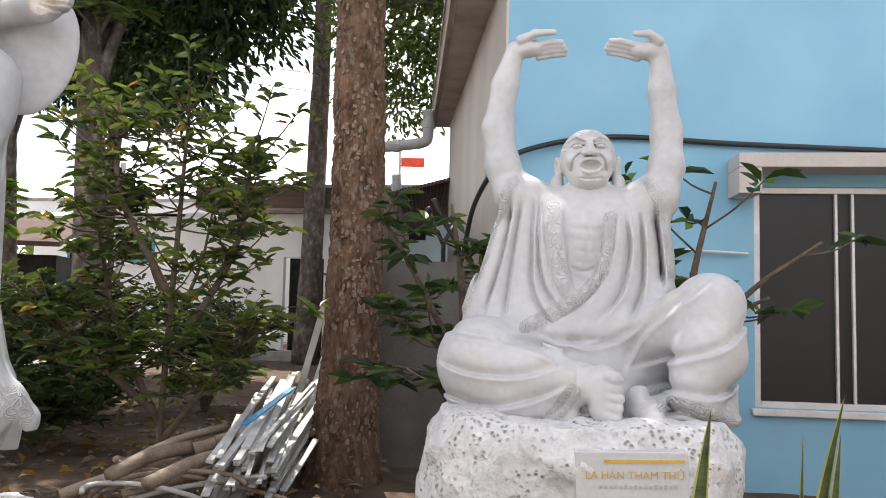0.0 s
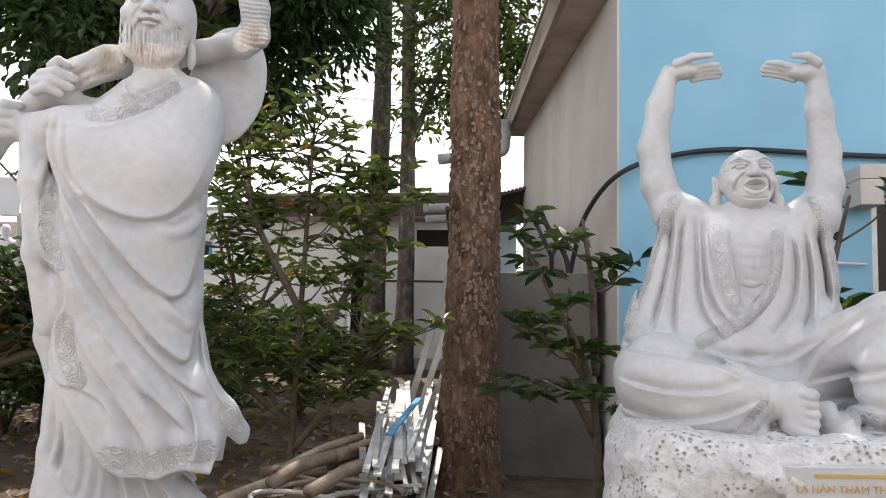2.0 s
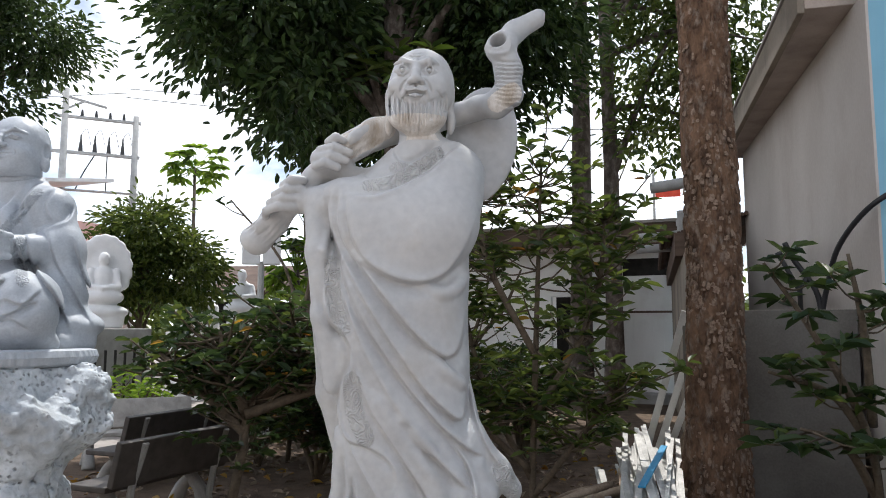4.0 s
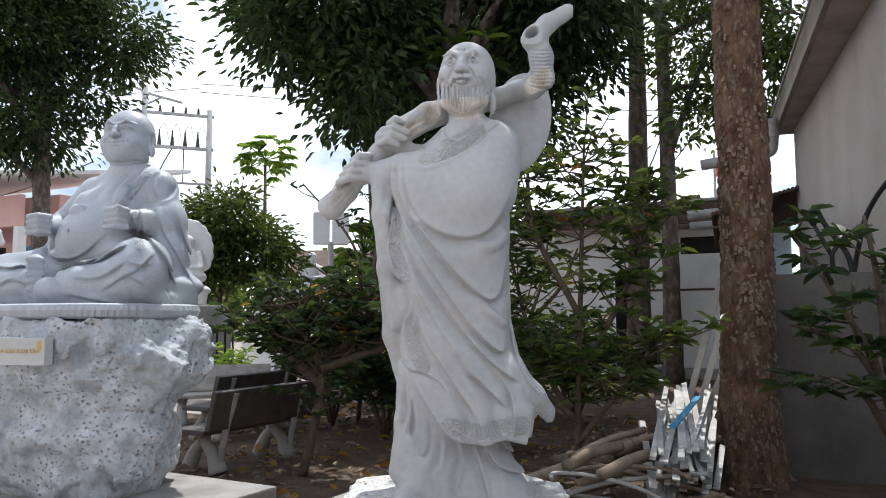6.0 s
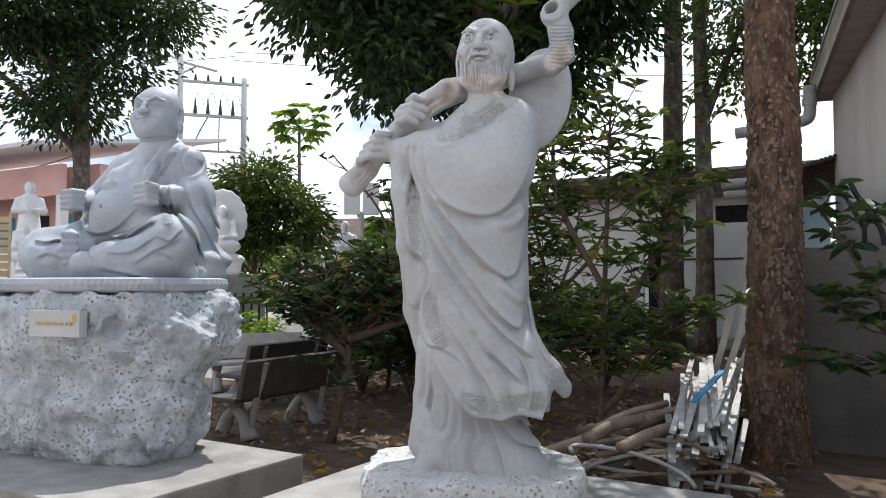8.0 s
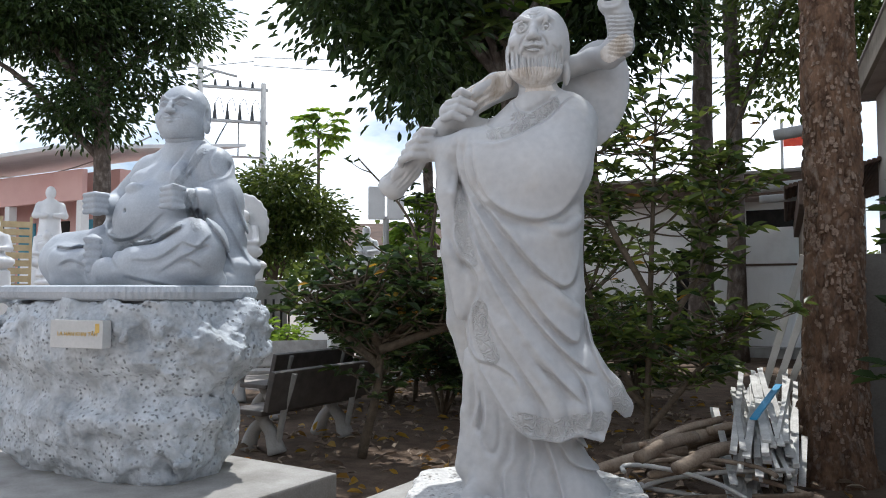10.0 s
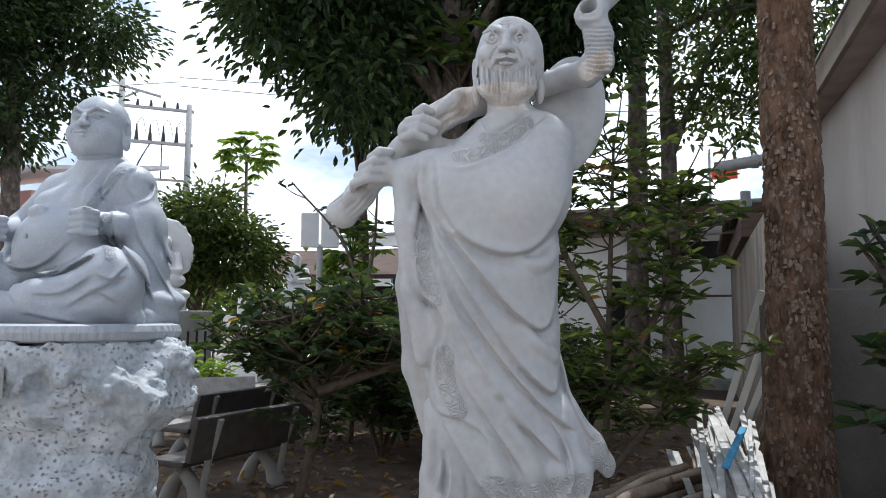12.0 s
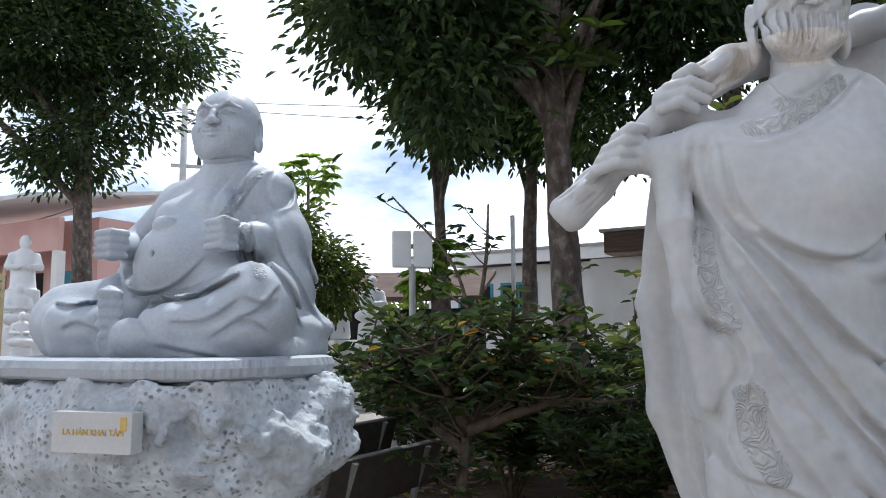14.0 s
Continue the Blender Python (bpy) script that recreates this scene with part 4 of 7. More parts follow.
# ---- standing statue with a club across its shoulders ----
def club_statue():
    st = Stone((-0.96, -0.56, 0.42), (0.60, 0.52, 3.16), 0.0070)
    # outer robe, cut off along its swinging hem
    st.column([(0.74, 0.0, -0.05, 0.35, 0.33, 2.4), (0.92, 0.01, -0.06, 0.36, 0.34, 2.4), (1.12, -0.05, -0.09, 0.335, 0.35, 2.5), (1.38, -0.09, -0.11, 0.32, 0.37, 2.5),
               (1.70, -0.10, -0.11, 0.325, 0.38, 2.5), (2.0, -0.11, -0.08, 0.34, 0.34, 2.3), (2.2, -0.08, -0.03, 0.33, 0.24, 2.2), (2.34, 0.0, 0.0, 0.25, 0.15, 2.0), (2.44, 0.0, 0.0, 0.15, 0.11, 2.0)], 0.04)
    st.limb([(0.20, 0.08, 1.10), (0.32, 0.08, 0.97), (0.39, 0.05, 0.90), (0.40, 0.02, 0.82)], [0.10, 0.075, 0.045, 0.03], 0.05)
    for u, w, r in ((-0.08, 0.27, 0.035), (0.06, 0.28, 0.030), (0.18, 0.25, 0.04), (0.27, 0.20, 0.04)):
        st.limb([(u - 0.03, w - 0.02, 1.02), (u, w, 0.90), (u + 0.02, w + 0.01, 0.74)], [0.02, r * 0.8, r], 0.06)
    st.trim([(-0.60, 1.30), (-0.39, 1.28), (-0.33, 1.145), (-0.23, 0.978), (-0.136, 0.837), (-0.06, 0.787), (0.075, 0.771), (0.176, 0.796), (0.277, 0.763), (0.312, 0.845), (0.35, 0.90), (0.40, 0.85), (0.60, 0.86)], -0.14)
    # inner skirt
    st.column([(0.46, -0.03, 0.0, 0.38, 0.27, 2.3), (0.52, -0.04, 0.0, 0.35, 0.26, 2.3), (0.70, -0.08, -0.01, 0.295, 0.235, 2.2), (0.95, -0.11, -0.02, 0.26, 0.22, 2.2), (1.32, -0.12, -0.04, 0.26, 0.22, 2.2)], 0.008)
    st.limb([(-0.33, 0.02, 1.15), (-0.35, 0.02, 0.85), (-0.37, 0.04, 0.60)], [0.05, 0.04, 0.06], 0.05)
    # shoulder, chest and the forearm under the cloth
    st.ball((0.145, 0.03, 2.24), (0.135, 0.16, 0.21), 0.07)
    st.limb([(0.05, 0.0, 2.40), (0.17, 0.0, 2.34)], [0.10, 0.10], 0.06)
    st.ball((0.04, 0.14, 2.05), (0.21, 0.14, 0.20), 0.09)
    st.ball((-0.20, 0.10, 2.10), (0.20, 0.13, 0.14), 0.08)
    st.limb([(-0.47, 0.02, 2.19), (-0.455, 0.06, 1.95), (-0.43, 0.08, 1.66), (-0.39, 0.08, 1.36)], [0.070, 0.062, 0.055, 0.04], 0.04)
    # neck, head, beard
    hd = Stone((-0.24, -0.22, 2.36), (0.24, 0.34, 2.96), 0.0042)
    st.limb([(0.0, 0.0, 2.34), (-0.01, 0.03, 2.50)], [0.105, 0.095], 0.05)
    hd.limb([(0.0, 0.0, 2.37), (-0.015, 0.045, 2.58)], [0.098, 0.090], 0.03)
    hd.ball((0.0, 0.045, 2.735), (0.150, 0.170, 0.170), 0.03, turn=10)
    hd.ball((-0.02, 0.09, 2.66), (0.140, 0.122, 0.130), 0.05)
    hd.ball((-0.025, 0.120, 2.568), (0.136, 0.092, 0.078), 0.04)
    for s in (-1, 1):
        ex = -0.010 + s * 0.143
        hd.ball((ex, 0.015 + 0.02 * s, 2.655), (0.020, 0.042, 0.080), 0.012, tip=-5 * s)
        hd.ball((ex, 0.025 + 0.02 * s, 2.565), (0.022, 0.032, 0.060), 0.012)
        hd.ball((ex + s * 0.016, 0.03, 2.665), (0.012, 0.024, 0.050), 0.008, cut=True)
        e = -0.034 + s * 0.060
        hd.ball((e, 0.226, 2.756), (0.046, 0.040, 0.030), 0.012, cut=True)
        hd.ball((e, 0.192, 2.754), (0.031, 0.026, 0.021), 0.004)
        hd.limb([(e - 0.036, 0.194, 2.750), (e, 0.214, 2.778), (e + 0.036, 0.194, 2.752)], [0.004, 0.006, 0.004], 0.003)
        hd.limb([(e - 0.036, 0.194, 2.750), (e, 0.208, 2.732), (e + 0.036, 0.194, 2.752)], [0.004, 0.005, 0.004], 0.003)
        hd.stroke([(e + 0.012 * math.cos(q), 2.755 + 0.012 * math.sin(q)) for q in np.linspace(0, 6.28, 9)], 0.010, 0.003, 0.1, fade=False)
        hd.limb([(-0.034 + s * 0.020, 0.208, 2.790), (e, 0.202 + 0.006 * s, 2.802), (e + s * 0.036, 0.172 + 0.014 * s, 2.796)], [0.010, 0.013, 0.006], 0.016)
        hd.stroke([(-0.034 + s * 0.012, 2.800), (-0.034 + s * 0.018, 2.83)], 0.006, 0.004, 0.1)
        hd.ball((-0.034 + s * 0.078, 0.165, 2.692), (0.044, 0.036, 0.034), 0.03)
        hd.ball((-0.034 + s * 0.026, 0.232, 2.698), (0.017, 0.018, 0.014), 0.008)
        hd.stroke([(-0.034 + s * 0.032, 2.715), (-0.034 + s * 0.055, 2.690), (-0.034 + s * 0.068, 2.655)], 0.010, 0.006, 0.1)
        hd.limb([(-0.034 + s * 0.012, 0.232, 2.672), (-0.034 + s * 0.045, 0.222, 2.660), (-0.034 + s * 0.066, 0.195, 2.625), (-0.034 + s * 0.072, 0.185, 2.59)], [0.008, 0.009, 0.008, 0.005], 0.008)
        hd.stroke([(-0.034 + s * 0.09, 2.665), (-0.034 + s * 0.125, 2.64)], 0.005, 0.004, 0.0)
    hd.limb([(-0.034, 0.196, 2.785), (-0.036, 0.228, 2.738), (-0.037, 0.250, 2.704)], [0.014, 0.017, 0.021], 0.016)
    hd.limb([(-0.066, 0.228, 2.654), (-0.035, 0.238, 2.657), (-0.004, 0.228, 2.654)], [0.007, 0.009, 0.007], 0.006)
    hd.limb([(-0.060, 0.224, 2.636), (-0.035, 0.234, 2.632), (-0.010, 0.224, 2.636)], [0.008, 0.010, 0.008], 0.006)
    hd.stroke([(-0.075, 2.642), (-0.035, 2.646), (0.005, 2.642)], 0.014, 0.004, 0.1)
    rb = random.Random(3)
    for i in range(46):
        x = -0.150 + i * 0.0057
        m = abs(i - 22) / 22
        z0 = 2.606 + 0.060 * m ** 1.5 + rb.uniform(-0.008, 0.008)
        hd.stroke([(x, z0), (x + rb.uniform(-0.006, 0.006), z0 - 0.045), (x * 0.96 + rb.uniform(-0.004, 0.004), z0 - rb.uniform(0.085, 0.125))], 0.0085, 0.0034, -0.02)
    hd.stroke([(-0.065, 2.833), (-0.030, 2.824), (0.005, 2.836)], 0.008, 0.005, 0.05)
    hd.stroke([(-0.055, 2.845), (-0.030, 2.840), (-0.005, 2.848)], 0.006, 0.004, 0.05)
    hd.rough([(0.05, 0.0015), (0.015, 0.0008)], 14)
    # club
    st.limb([(-0.79, -0.19, 2.035), (-0.70, -0.15, 2.12), (-0.62, -0.11, 2.20), (-0.50, -0.06, 2.32), (-0.38, -0.02, 2.43), (-0.22, -0.06, 2.53), (0.06, -0.14, 2.62), (0.30, -0.10, 2.68)],
            [0.078, 0.066, 0.052, 0.054, 0.072, 0.075, 0.06, 0.055], 0.02)
    st.ball((-0.885, -0.24, 1.955), (0.085, 0.10, 0.085), 0.008, cut=True)
    for k in range(9):
        w = (k - 4) * 0.014
        st.stroke([(-0.80 + w, 2.04 - 0.7 * w), (-0.73 + w * 0.8 + 0.008 * (k % 3), 2.10 - 0.6 * w), (-0.65 + w * 0.6, 2.17 - 0.5 * w)], 0.012 if k % 2 else 0.007, 0.005, -0.3)
        st.stroke([(-0.40 + w, 2.40 - 0.7 * w), (-0.33 + w * 0.8 + 0.010 * (k % 2), 2.46 - 0.6 * w), (-0.24 + w, 2.51 - 0.5 * w)], 0.010, 0.006, -0.1)
    for p, r in (((-0.75, -0.10, 2.10), 0.026), ((-0.69, -0.09, 2.12), 0.022), ((-0.31, 0.04, 2.49), 0.030), ((-0.26, 0.02, 2.53), 0.034)):
        st.ball(p, (r, r, r * 1.4), 0.03, tip=-38)
    # hands on the club
    st.ball((-0.585, -0.07, 2.225), (0.068, 0.058, 0.078), 0.03)
    st.ball((-0.455, 0.01, 2.385), (0.064, 0.053, 0.062), 0.02, tip=-35)
    for i, (u0, z0, u1, z1) in enumerate(((-0.55, 2.290, -0.638, 2.266), (-0.56, 2.249, -0.674, 2.222), (-0.572, 2.206, -0.695, 2.182), (-0.588, 2.165, -0.714, 2.146))):
        st.limb([(u0, 0.0, z0), (0.5 * (u0 + u1), 0.032, 0.5 * (z0 + z1) + 0.008), (u1, -0.01, z1), (u1 - 0.012, -0.065, z1 - 0.016)], [0.022, 0.023, 0.021, 0.017], 0.003)
    for i, (u0, z0, u1, z1) in enumerate(((-0.430, 2.464, -0.360, 2.468), (-0.468, 2.426, -0.330, 2.412), (-0.486, 2.388, -0.346, 2.374), (-0.490, 2.350, -0.386, 2.344))):
        st.limb([(u0, 0.035, z0), (0.5 * (u0 + u1), 0.085, 0.5 * (z0 + z1) + 0.010), (u1, 0.072, z1 - 0.006)], [0.022, 0.022, 0.018], 0.003)
    st.ball((-0.33, 0.05, 2.22), (0.13, 0.11, 0.075), 0.05)
    st.limb([(-0.58, -0.06, 2.21), (-0.49, -0.01, 2.19), (-0.42, 0.04, 2.17)], [0.060, 0.066, 0.08], 0.02)
    st.limb([(-0.45, -0.02, 2.36), (-0.32, -0.06, 2.31), (-0.16, -0.02, 2.30)], [0.045, 0.05, 0.06], 0.03)
    # wide sleeve that hangs behind the forearm
    st.limb([(-0.42, -0.14, 2.12), (-0.44, -0.30, 1.70), (-0.42, -0.34, 1.30), (-0.36, -0.30, 1.0)], [0.08, 0.09, 0.08, 0.05], 0.04)
    # horn at the club's end, with an open mouth, and the hat hung behind
    st.ball((0.30, -0.20, 2.52), (0.18, 0.045, 0.30), 0.02, tip=-12)
    st.limb([(0.28, -0.08, 2.68), (0.35, 0.0, 2.665), (0.405, 0.03, 2.71), (0.405, 0.05, 2.82), (0.370, 0.06, 2.93), (0.44, 0.02, 3.02), (0.56, 0.0, 3.10)],
            [0.055, 0.062, 0.068, 0.064, 0.064, 0.05, 0.045], 0.03)
    st.limb([(0.335, 0.16, 2.965), (0.370, 0.03, 2.915)], [0.044, 0.030], 0.01, cut=True)
    st.stroke([(0.290, 2.95), (0.300, 2.895), (0.345, 2.872), (0.395, 2.885), (0.415, 2.94)], -0.010, 0.010, 0.0)
    for i in range(11):
        z = 2.85 - i * 0.019
        st.stroke([(0.335, z), (0.395, z - 0.018), (0.475, z - 0.004)], 0.010, 0.0048, -0.02)
    # robe: layers that sweep from the near shoulder, each lying over the next
    st.fold([(-0.335, 2.20), (-0.318, 2.034), (-0.285, 1.945), (-0.232, 1.88), (-0.128, 1.82), (-0.008, 1.80), (0.096, 1.838), (0.174, 1.934), (0.225, 2.06)], 0.012, 0.034, 0.030, 0.0)
    st.fold([(-0.372, 2.20), (-0.375, 2.08), (-0.336, 1.967), (-0.249, 1.845), (-0.145, 1.708), (-0.042, 1.588), (0.06, 1.503), (0.12, 1.486), (0.168, 1.537), (0.21, 1.726)], 0.013, 0.030, 0.028, 0.0)
    st.fold([(-0.412, 2.20), (-0.415, 2.09), (-0.370, 1.949), (-0.266, 1.742), (-0.145, 1.553), (-0.009, 1.366), (0.11, 1.248), (0.167, 1.22), (0.192, 1.265), (0.21, 1.418)], 0.014, 0.028, 0.026, 0.0)
    st.fold([(-0.384, 1.949), (-0.318, 1.776), (-0.223, 1.587), (-0.094, 1.40), (0.059, 1.214), (0.195, 1.097), (0.27, 1.06)], 0.014, 0.024, 0.026, 0.0)
    st.fold([(-0.372, 1.83), (-0.283, 1.57), (-0.162, 1.349), (-0.026, 1.163), (0.126, 0.996), (0.21, 0.93)], 0.013, 0.022, 0.026, 0.0)
    st.fold([(-0.320, 1.50), (-0.23, 1.281), (-0.128, 1.129), (-0.026, 0.979), (0.024, 0.90)], 0.011, 0.016, 0.024, 0.0)
    st.fold([(0.215, 1.40), (0.235, 1.22), (0.29, 1.08), (0.37, 0.98)], 0.010, 0.014, 0.022, -0.1)
    st.fold([(0.10, 1.16), (0.19, 1.03), (0.215, 0.90), (0.20, 0.82)], 0.012, 0.016, 0.024, 0.0)
    for line in ([(-0.345, 1.90), (-0.26, 1.70), (-0.13, 1.50), (0.0, 1.33)], [(-0.30, 1.60), (-0.20, 1.40), (-0.08, 1.23), (0.05, 1.09)], [(-0.20, 1.33), (-0.10, 1.17), (0.02, 1.02)], [(0.02, 1.50), (0.12, 1.40), (0.19, 1.36)], [(-0.02, 1.79), (0.10, 1.76), (0.20, 1.84)]):
        st.pleat(line, 0.018, 0.030, 0.55)
    # the turned-over edge down the near side
    st.fold([(-0.444, 2.053), (-0.404, 1.966), (-0.422, 1.862), (-0.435, 1.741), (-0.403, 1.638), (-0.334, 1.57), (-0.303, 1.467), (-0.35, 1.348), (-0.366, 1.23), (-0.324, 1.137), (-0.23, 1.112), (-0.145, 1.062), (-0.111, 0.995), (-0.128, 0.878)], 0.012, 0.020, 0.018, -0.05)
    st.stroke([(-0.365, 1.25), (-0.33, 1.145), (-0.23, 0.978), (-0.136, 0.845), (-0.06, 0.795), (0.075, 0.780), (0.176, 0.805), (0.277, 0.775)], -0.010, 0.012, 0.0, fade=False)
    for line in CLUB_BANDS[:4]:
        st.stroke(line, -0.005, 0.035, 0.0, fade=False)
    # inner skirt folds
    for line in ([(-0.140, 0.80), (-0.149, 0.679), (-0.190, 0.604), (-0.182, 0.47)], [(-0.068, 0.784), (-0.046, 0.68), (-0.077, 0.561), (-0.054, 0.46)], [(0.014, 0.755), (0.059, 0.606), (0.096, 0.46)], [(0.075, 0.74), (0.134, 0.651), (0.254, 0.593), (0.343, 0.564)],
                 [(0.16, 0.76), (0.22, 0.69), (0.30, 0.66)], [(-0.330, 1.06), (-0.320, 0.92), (-0.345, 0.80)], [(-0.295, 0.98), (-0.280, 0.86), (-0.300, 0.76)]):
        st.fold(line, 0.014, 0.022, 0.022, 0.0)
    st.stroke([(-0.285, 0.96), (-0.295, 0.80), (-0.265, 0.70), (-0.22, 0.70), (-0.20, 0.80), (-0.215, 0.92)], 0.012, 0.012, 0.0)
    # necklines: the outer robe over an embroidered inner one
    st.fold([(0.175, 2.44), (0.12, 2.40), (0.053, 2.323), (-0.04, 2.262), (-0.13, 2.215), (-0.22, 2.185), (-0.33, 2.20)], 0.012, 0.026, 0.022, 0.0, soft=0.005)
    st.fold([(0.103, 2.46), (0.05, 2.41), (-0.011, 2.372), (-0.09, 2.315), (-0.159, 2.285), (-0.235, 2.275), (-0.285, 2.33)], 0.009, 0.014, 0.014, 0.0, soft=0.004)
    st.fold([(0.070, 2.45), (0.02, 2.385), (-0.044, 2.352), (-0.110, 2.362), (-0.140, 2.44)], 0.008, 0.016, 0.014, 0.0, soft=0.004)
    for line in ([(-0.430, 2.228), (-0.430, 2.06), (-0.445, 1.88), (-0.440, 1.72)], [(-0.392, 2.218), (-0.392, 2.10), (-0.350, 1.97), (-0.29, 1.86)], [(-0.352, 2.212), (-0.345, 2.06), (-0.300, 1.95), (-0.22, 1.865)]):
        st.pleat(line, 0.020, 0.010, 0.25)
    # foot
    st.limb([(-0.27, 0.12, 0.53), (-0.33, 0.24, 0.495)], [0.08, 0.06], 0.04)
    for i in range(5):
        st.limb([(-0.400 + i * 0.036, 0.27, 0.492), (-0.410 + i * 0.037, 0.33 + 0.012 * (i == 3), 0.482)], [0.022, 0.021 + 0.006 * (i == 4)], 0.008)
    st.rough([(0.16, 0.003), (0.05, 0.0010)], 9)

    def pick(u, w, z):
        m = np.zeros(len(u), int)
        for line, wide in zip(CLUB_BANDS, (0.048, 0.045, 0.034, 0.040, 0.030, 0.030)):
            m[near_line(u, z, line, wide) & (w > 0.05)] = 1
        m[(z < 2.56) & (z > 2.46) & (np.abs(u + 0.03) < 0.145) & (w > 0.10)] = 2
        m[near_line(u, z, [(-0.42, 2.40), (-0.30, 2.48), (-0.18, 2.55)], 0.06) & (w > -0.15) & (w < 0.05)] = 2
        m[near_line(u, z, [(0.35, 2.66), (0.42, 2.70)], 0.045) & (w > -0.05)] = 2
        return m
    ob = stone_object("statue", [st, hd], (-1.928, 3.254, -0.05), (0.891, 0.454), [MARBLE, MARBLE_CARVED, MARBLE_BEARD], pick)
    ob.scale = (1.036, 1.036, 1.036)
    return ob


CLUB_BANDS = ([(-0.103, 0.86), (0.024, 0.83), (0.143, 0.848), (0.255, 0.86)], [(0.345, 1.00), (0.385, 0.92)], [(-0.396, 1.897), (-0.390, 1.759), (-0.343, 1.604)], [(-0.299, 1.382), (-0.290, 1.264), (-0.239, 1.150)],
              [(-0.24, 2.235), (-0.13, 2.255), (-0.03, 2.315), (0.07, 2.40)], [(-0.12, 2.325), (-0.04, 2.318), (0.0, 2.34)])
tagged(club_statue(), "white marble standing bearded monk statue with a club over its shoulders", "statue")
rock("rock_pedestal", (-1.928, 3.254, 0), (0.891, 0.454),
     [(0.22, -0.08, 0.0, 0.60, 0.50, 3), (0.37, -0.08, 0.0, 0.62, 0.52, 3), (0.455, -0.08, 0.0, 0.59, 0.49, 3)],
     (-0.85, -0.65, 0.16), (0.70, 0.68, 0.58), [(0.16, 0.012), (0.06, 0.009), (0.03, 0.005)], ROCK, "low rough white rock pedestal on a concrete slab", 11, 0.012)


# ---- fat seated statue on a tall grey rock ----
def belly_statue():
    def g(a, b, z):
        return (0.629 * a - 0.140 - 0.777 * b, 0.777 * a - 0.218 + 0.629 * b, z)
    st = Stone((-1.35, -1.05, 1.46), (0.62, 0.85, 3.02), 0.0095)
    T = 51.0
    st.ball(g(0, -0.06, 2.06), (0.42, 0.31, 0.46), 0.06, T)
    st.ball(g(0, 0.15, 1.98), (0.36, 0.30, 0.30), 0.06, T)
    for s in (-1, 1):
        st.ball(g(s * 0.16, 0.10, 2.28), (0.17, 0.15, 0.12), 0.05, T)
        st.ball(g(s * 0.33, -0.06, 2.39), (0.15, 0.15, 0.12), 0.06, T)
        st.limb([g(0.03, -0.08, 2.505), g(s * 0.30, -0.06, 2.42)], [0.165, 0.115], 0.06)
    # arms, sleeves and hands
    st.limb([g(-0.36, -0.05, 2.40), g(-0.62, 0.06, 2.14), g(-0.36, 0.38, 2.10)], [0.13, 0.10, 0.065], 0.05)
    st.limb([g(0.36, -0.05, 2.39), g(0.49, -0.04, 2.12), g(0.42, 0.28, 2.11)], [0.125, 0.115, 0.07], 0.05)
    st.limb([g(0.47, -0.04, 2.15), g(0.52, -0.04, 1.88), g(0.56, -0.04, 1.64), g(0.58, 0.0, 1.53)], [0.12, 0.13, 0.11, 0.06], 0.06)
    st.limb([g(-0.56, 0.05, 2.10), g(-0.52, 0.22, 1.86), g(-0.55, 0.25, 1.70)], [0.09, 0.08, 0.07], 0.05)
    for c, sg in ((g(-0.30, 0.46, 2.09), -1), (g(0.42, 0.36, 2.10), 1)):
        st.ball(c, (0.085, 0.07, 0.085), 0.03, T)
        for i in range(4):
            z = c[2] + 0.062 - 0.040 * i
            st.limb([(c[0] + 0.065, c[1] + 0.045, z), (c[0] - 0.005, c[1] + 0.085, z + 0.002), (c[0] - 0.075, c[1] + 0.045, z - 0.004)], [0.021, 0.022, 0.019], 0.008)
    st.ball(g(-0.02, 0.36, 2.20), (0.075, 0.045, 0.045), 0.03, T)
    # head
    hd = Stone((-0.46, -0.52, 2.48), (0.22, 0.16, 3.06), 0.0050)
    st.limb([g(0.03, -0.06, 2.46), g(0.03, -0.04, 2.60)], [0.15, 0.12], 0.05)
    hd.limb([g(0.03, -0.06, 2.49), g(0.03, -0.05, 2.68)], [0.150, 0.120], 0.02)
    def h(a, b, z):
        return (-0.067 + 0.883 * a - 0.469 * (b + 0.07), -0.235 + 0.469 * a + 0.883 * (b + 0.07), z + 0.035)
    hd.ball(h(0, -0.020, 2.800), (0.185, 0.200, 0.190), 0.03, 28.0)
    hd.ball(h(0, 0.060, 2.680), (0.172, 0.140, 0.122), 0.04, 28.0)
    hd.ball(h(0, 0.010, 2.615), (0.158, 0.150, 0.095), 0.03, 28.0)
    hd.ball(h(0, 0.140, 2.615), (0.070, 0.052, 0.042), 0.04, 28.0)

    def hf(a, b, z):
        p = h(a, b + 0.036, z)
        return (p[0], p[1], p[2] + (0.012 if z < 2.76 else 0.022))
    for s in (-1, 1):
        hd.ball(hf(s * 0.178, -0.06, 2.735), (0.022, 0.048, 0.080), 0.012, 28.0)
        hd.ball(hf(s * 0.182, -0.05, 2.655), (0.024, 0.036, 0.052), 0.012, 28.0)
        hd.ball(hf(s * 0.195, -0.04, 2.745), (0.016, 0.028, 0.050), 0.008, 28.0, cut=True)
        hd.ball(hf(s * 0.088, 0.095, 2.70), (0.060, 0.050, 0.050), 0.04, 28.0)
        hd.ball(hf(s * 0.066, 0.150, 2.788), (0.040, 0.024, 0.020), 0.014, 28.0, cut=True)
        hd.ball(hf(s * 0.066, 0.122, 2.788), (0.036, 0.024, 0.019), 0.004, 28.0)
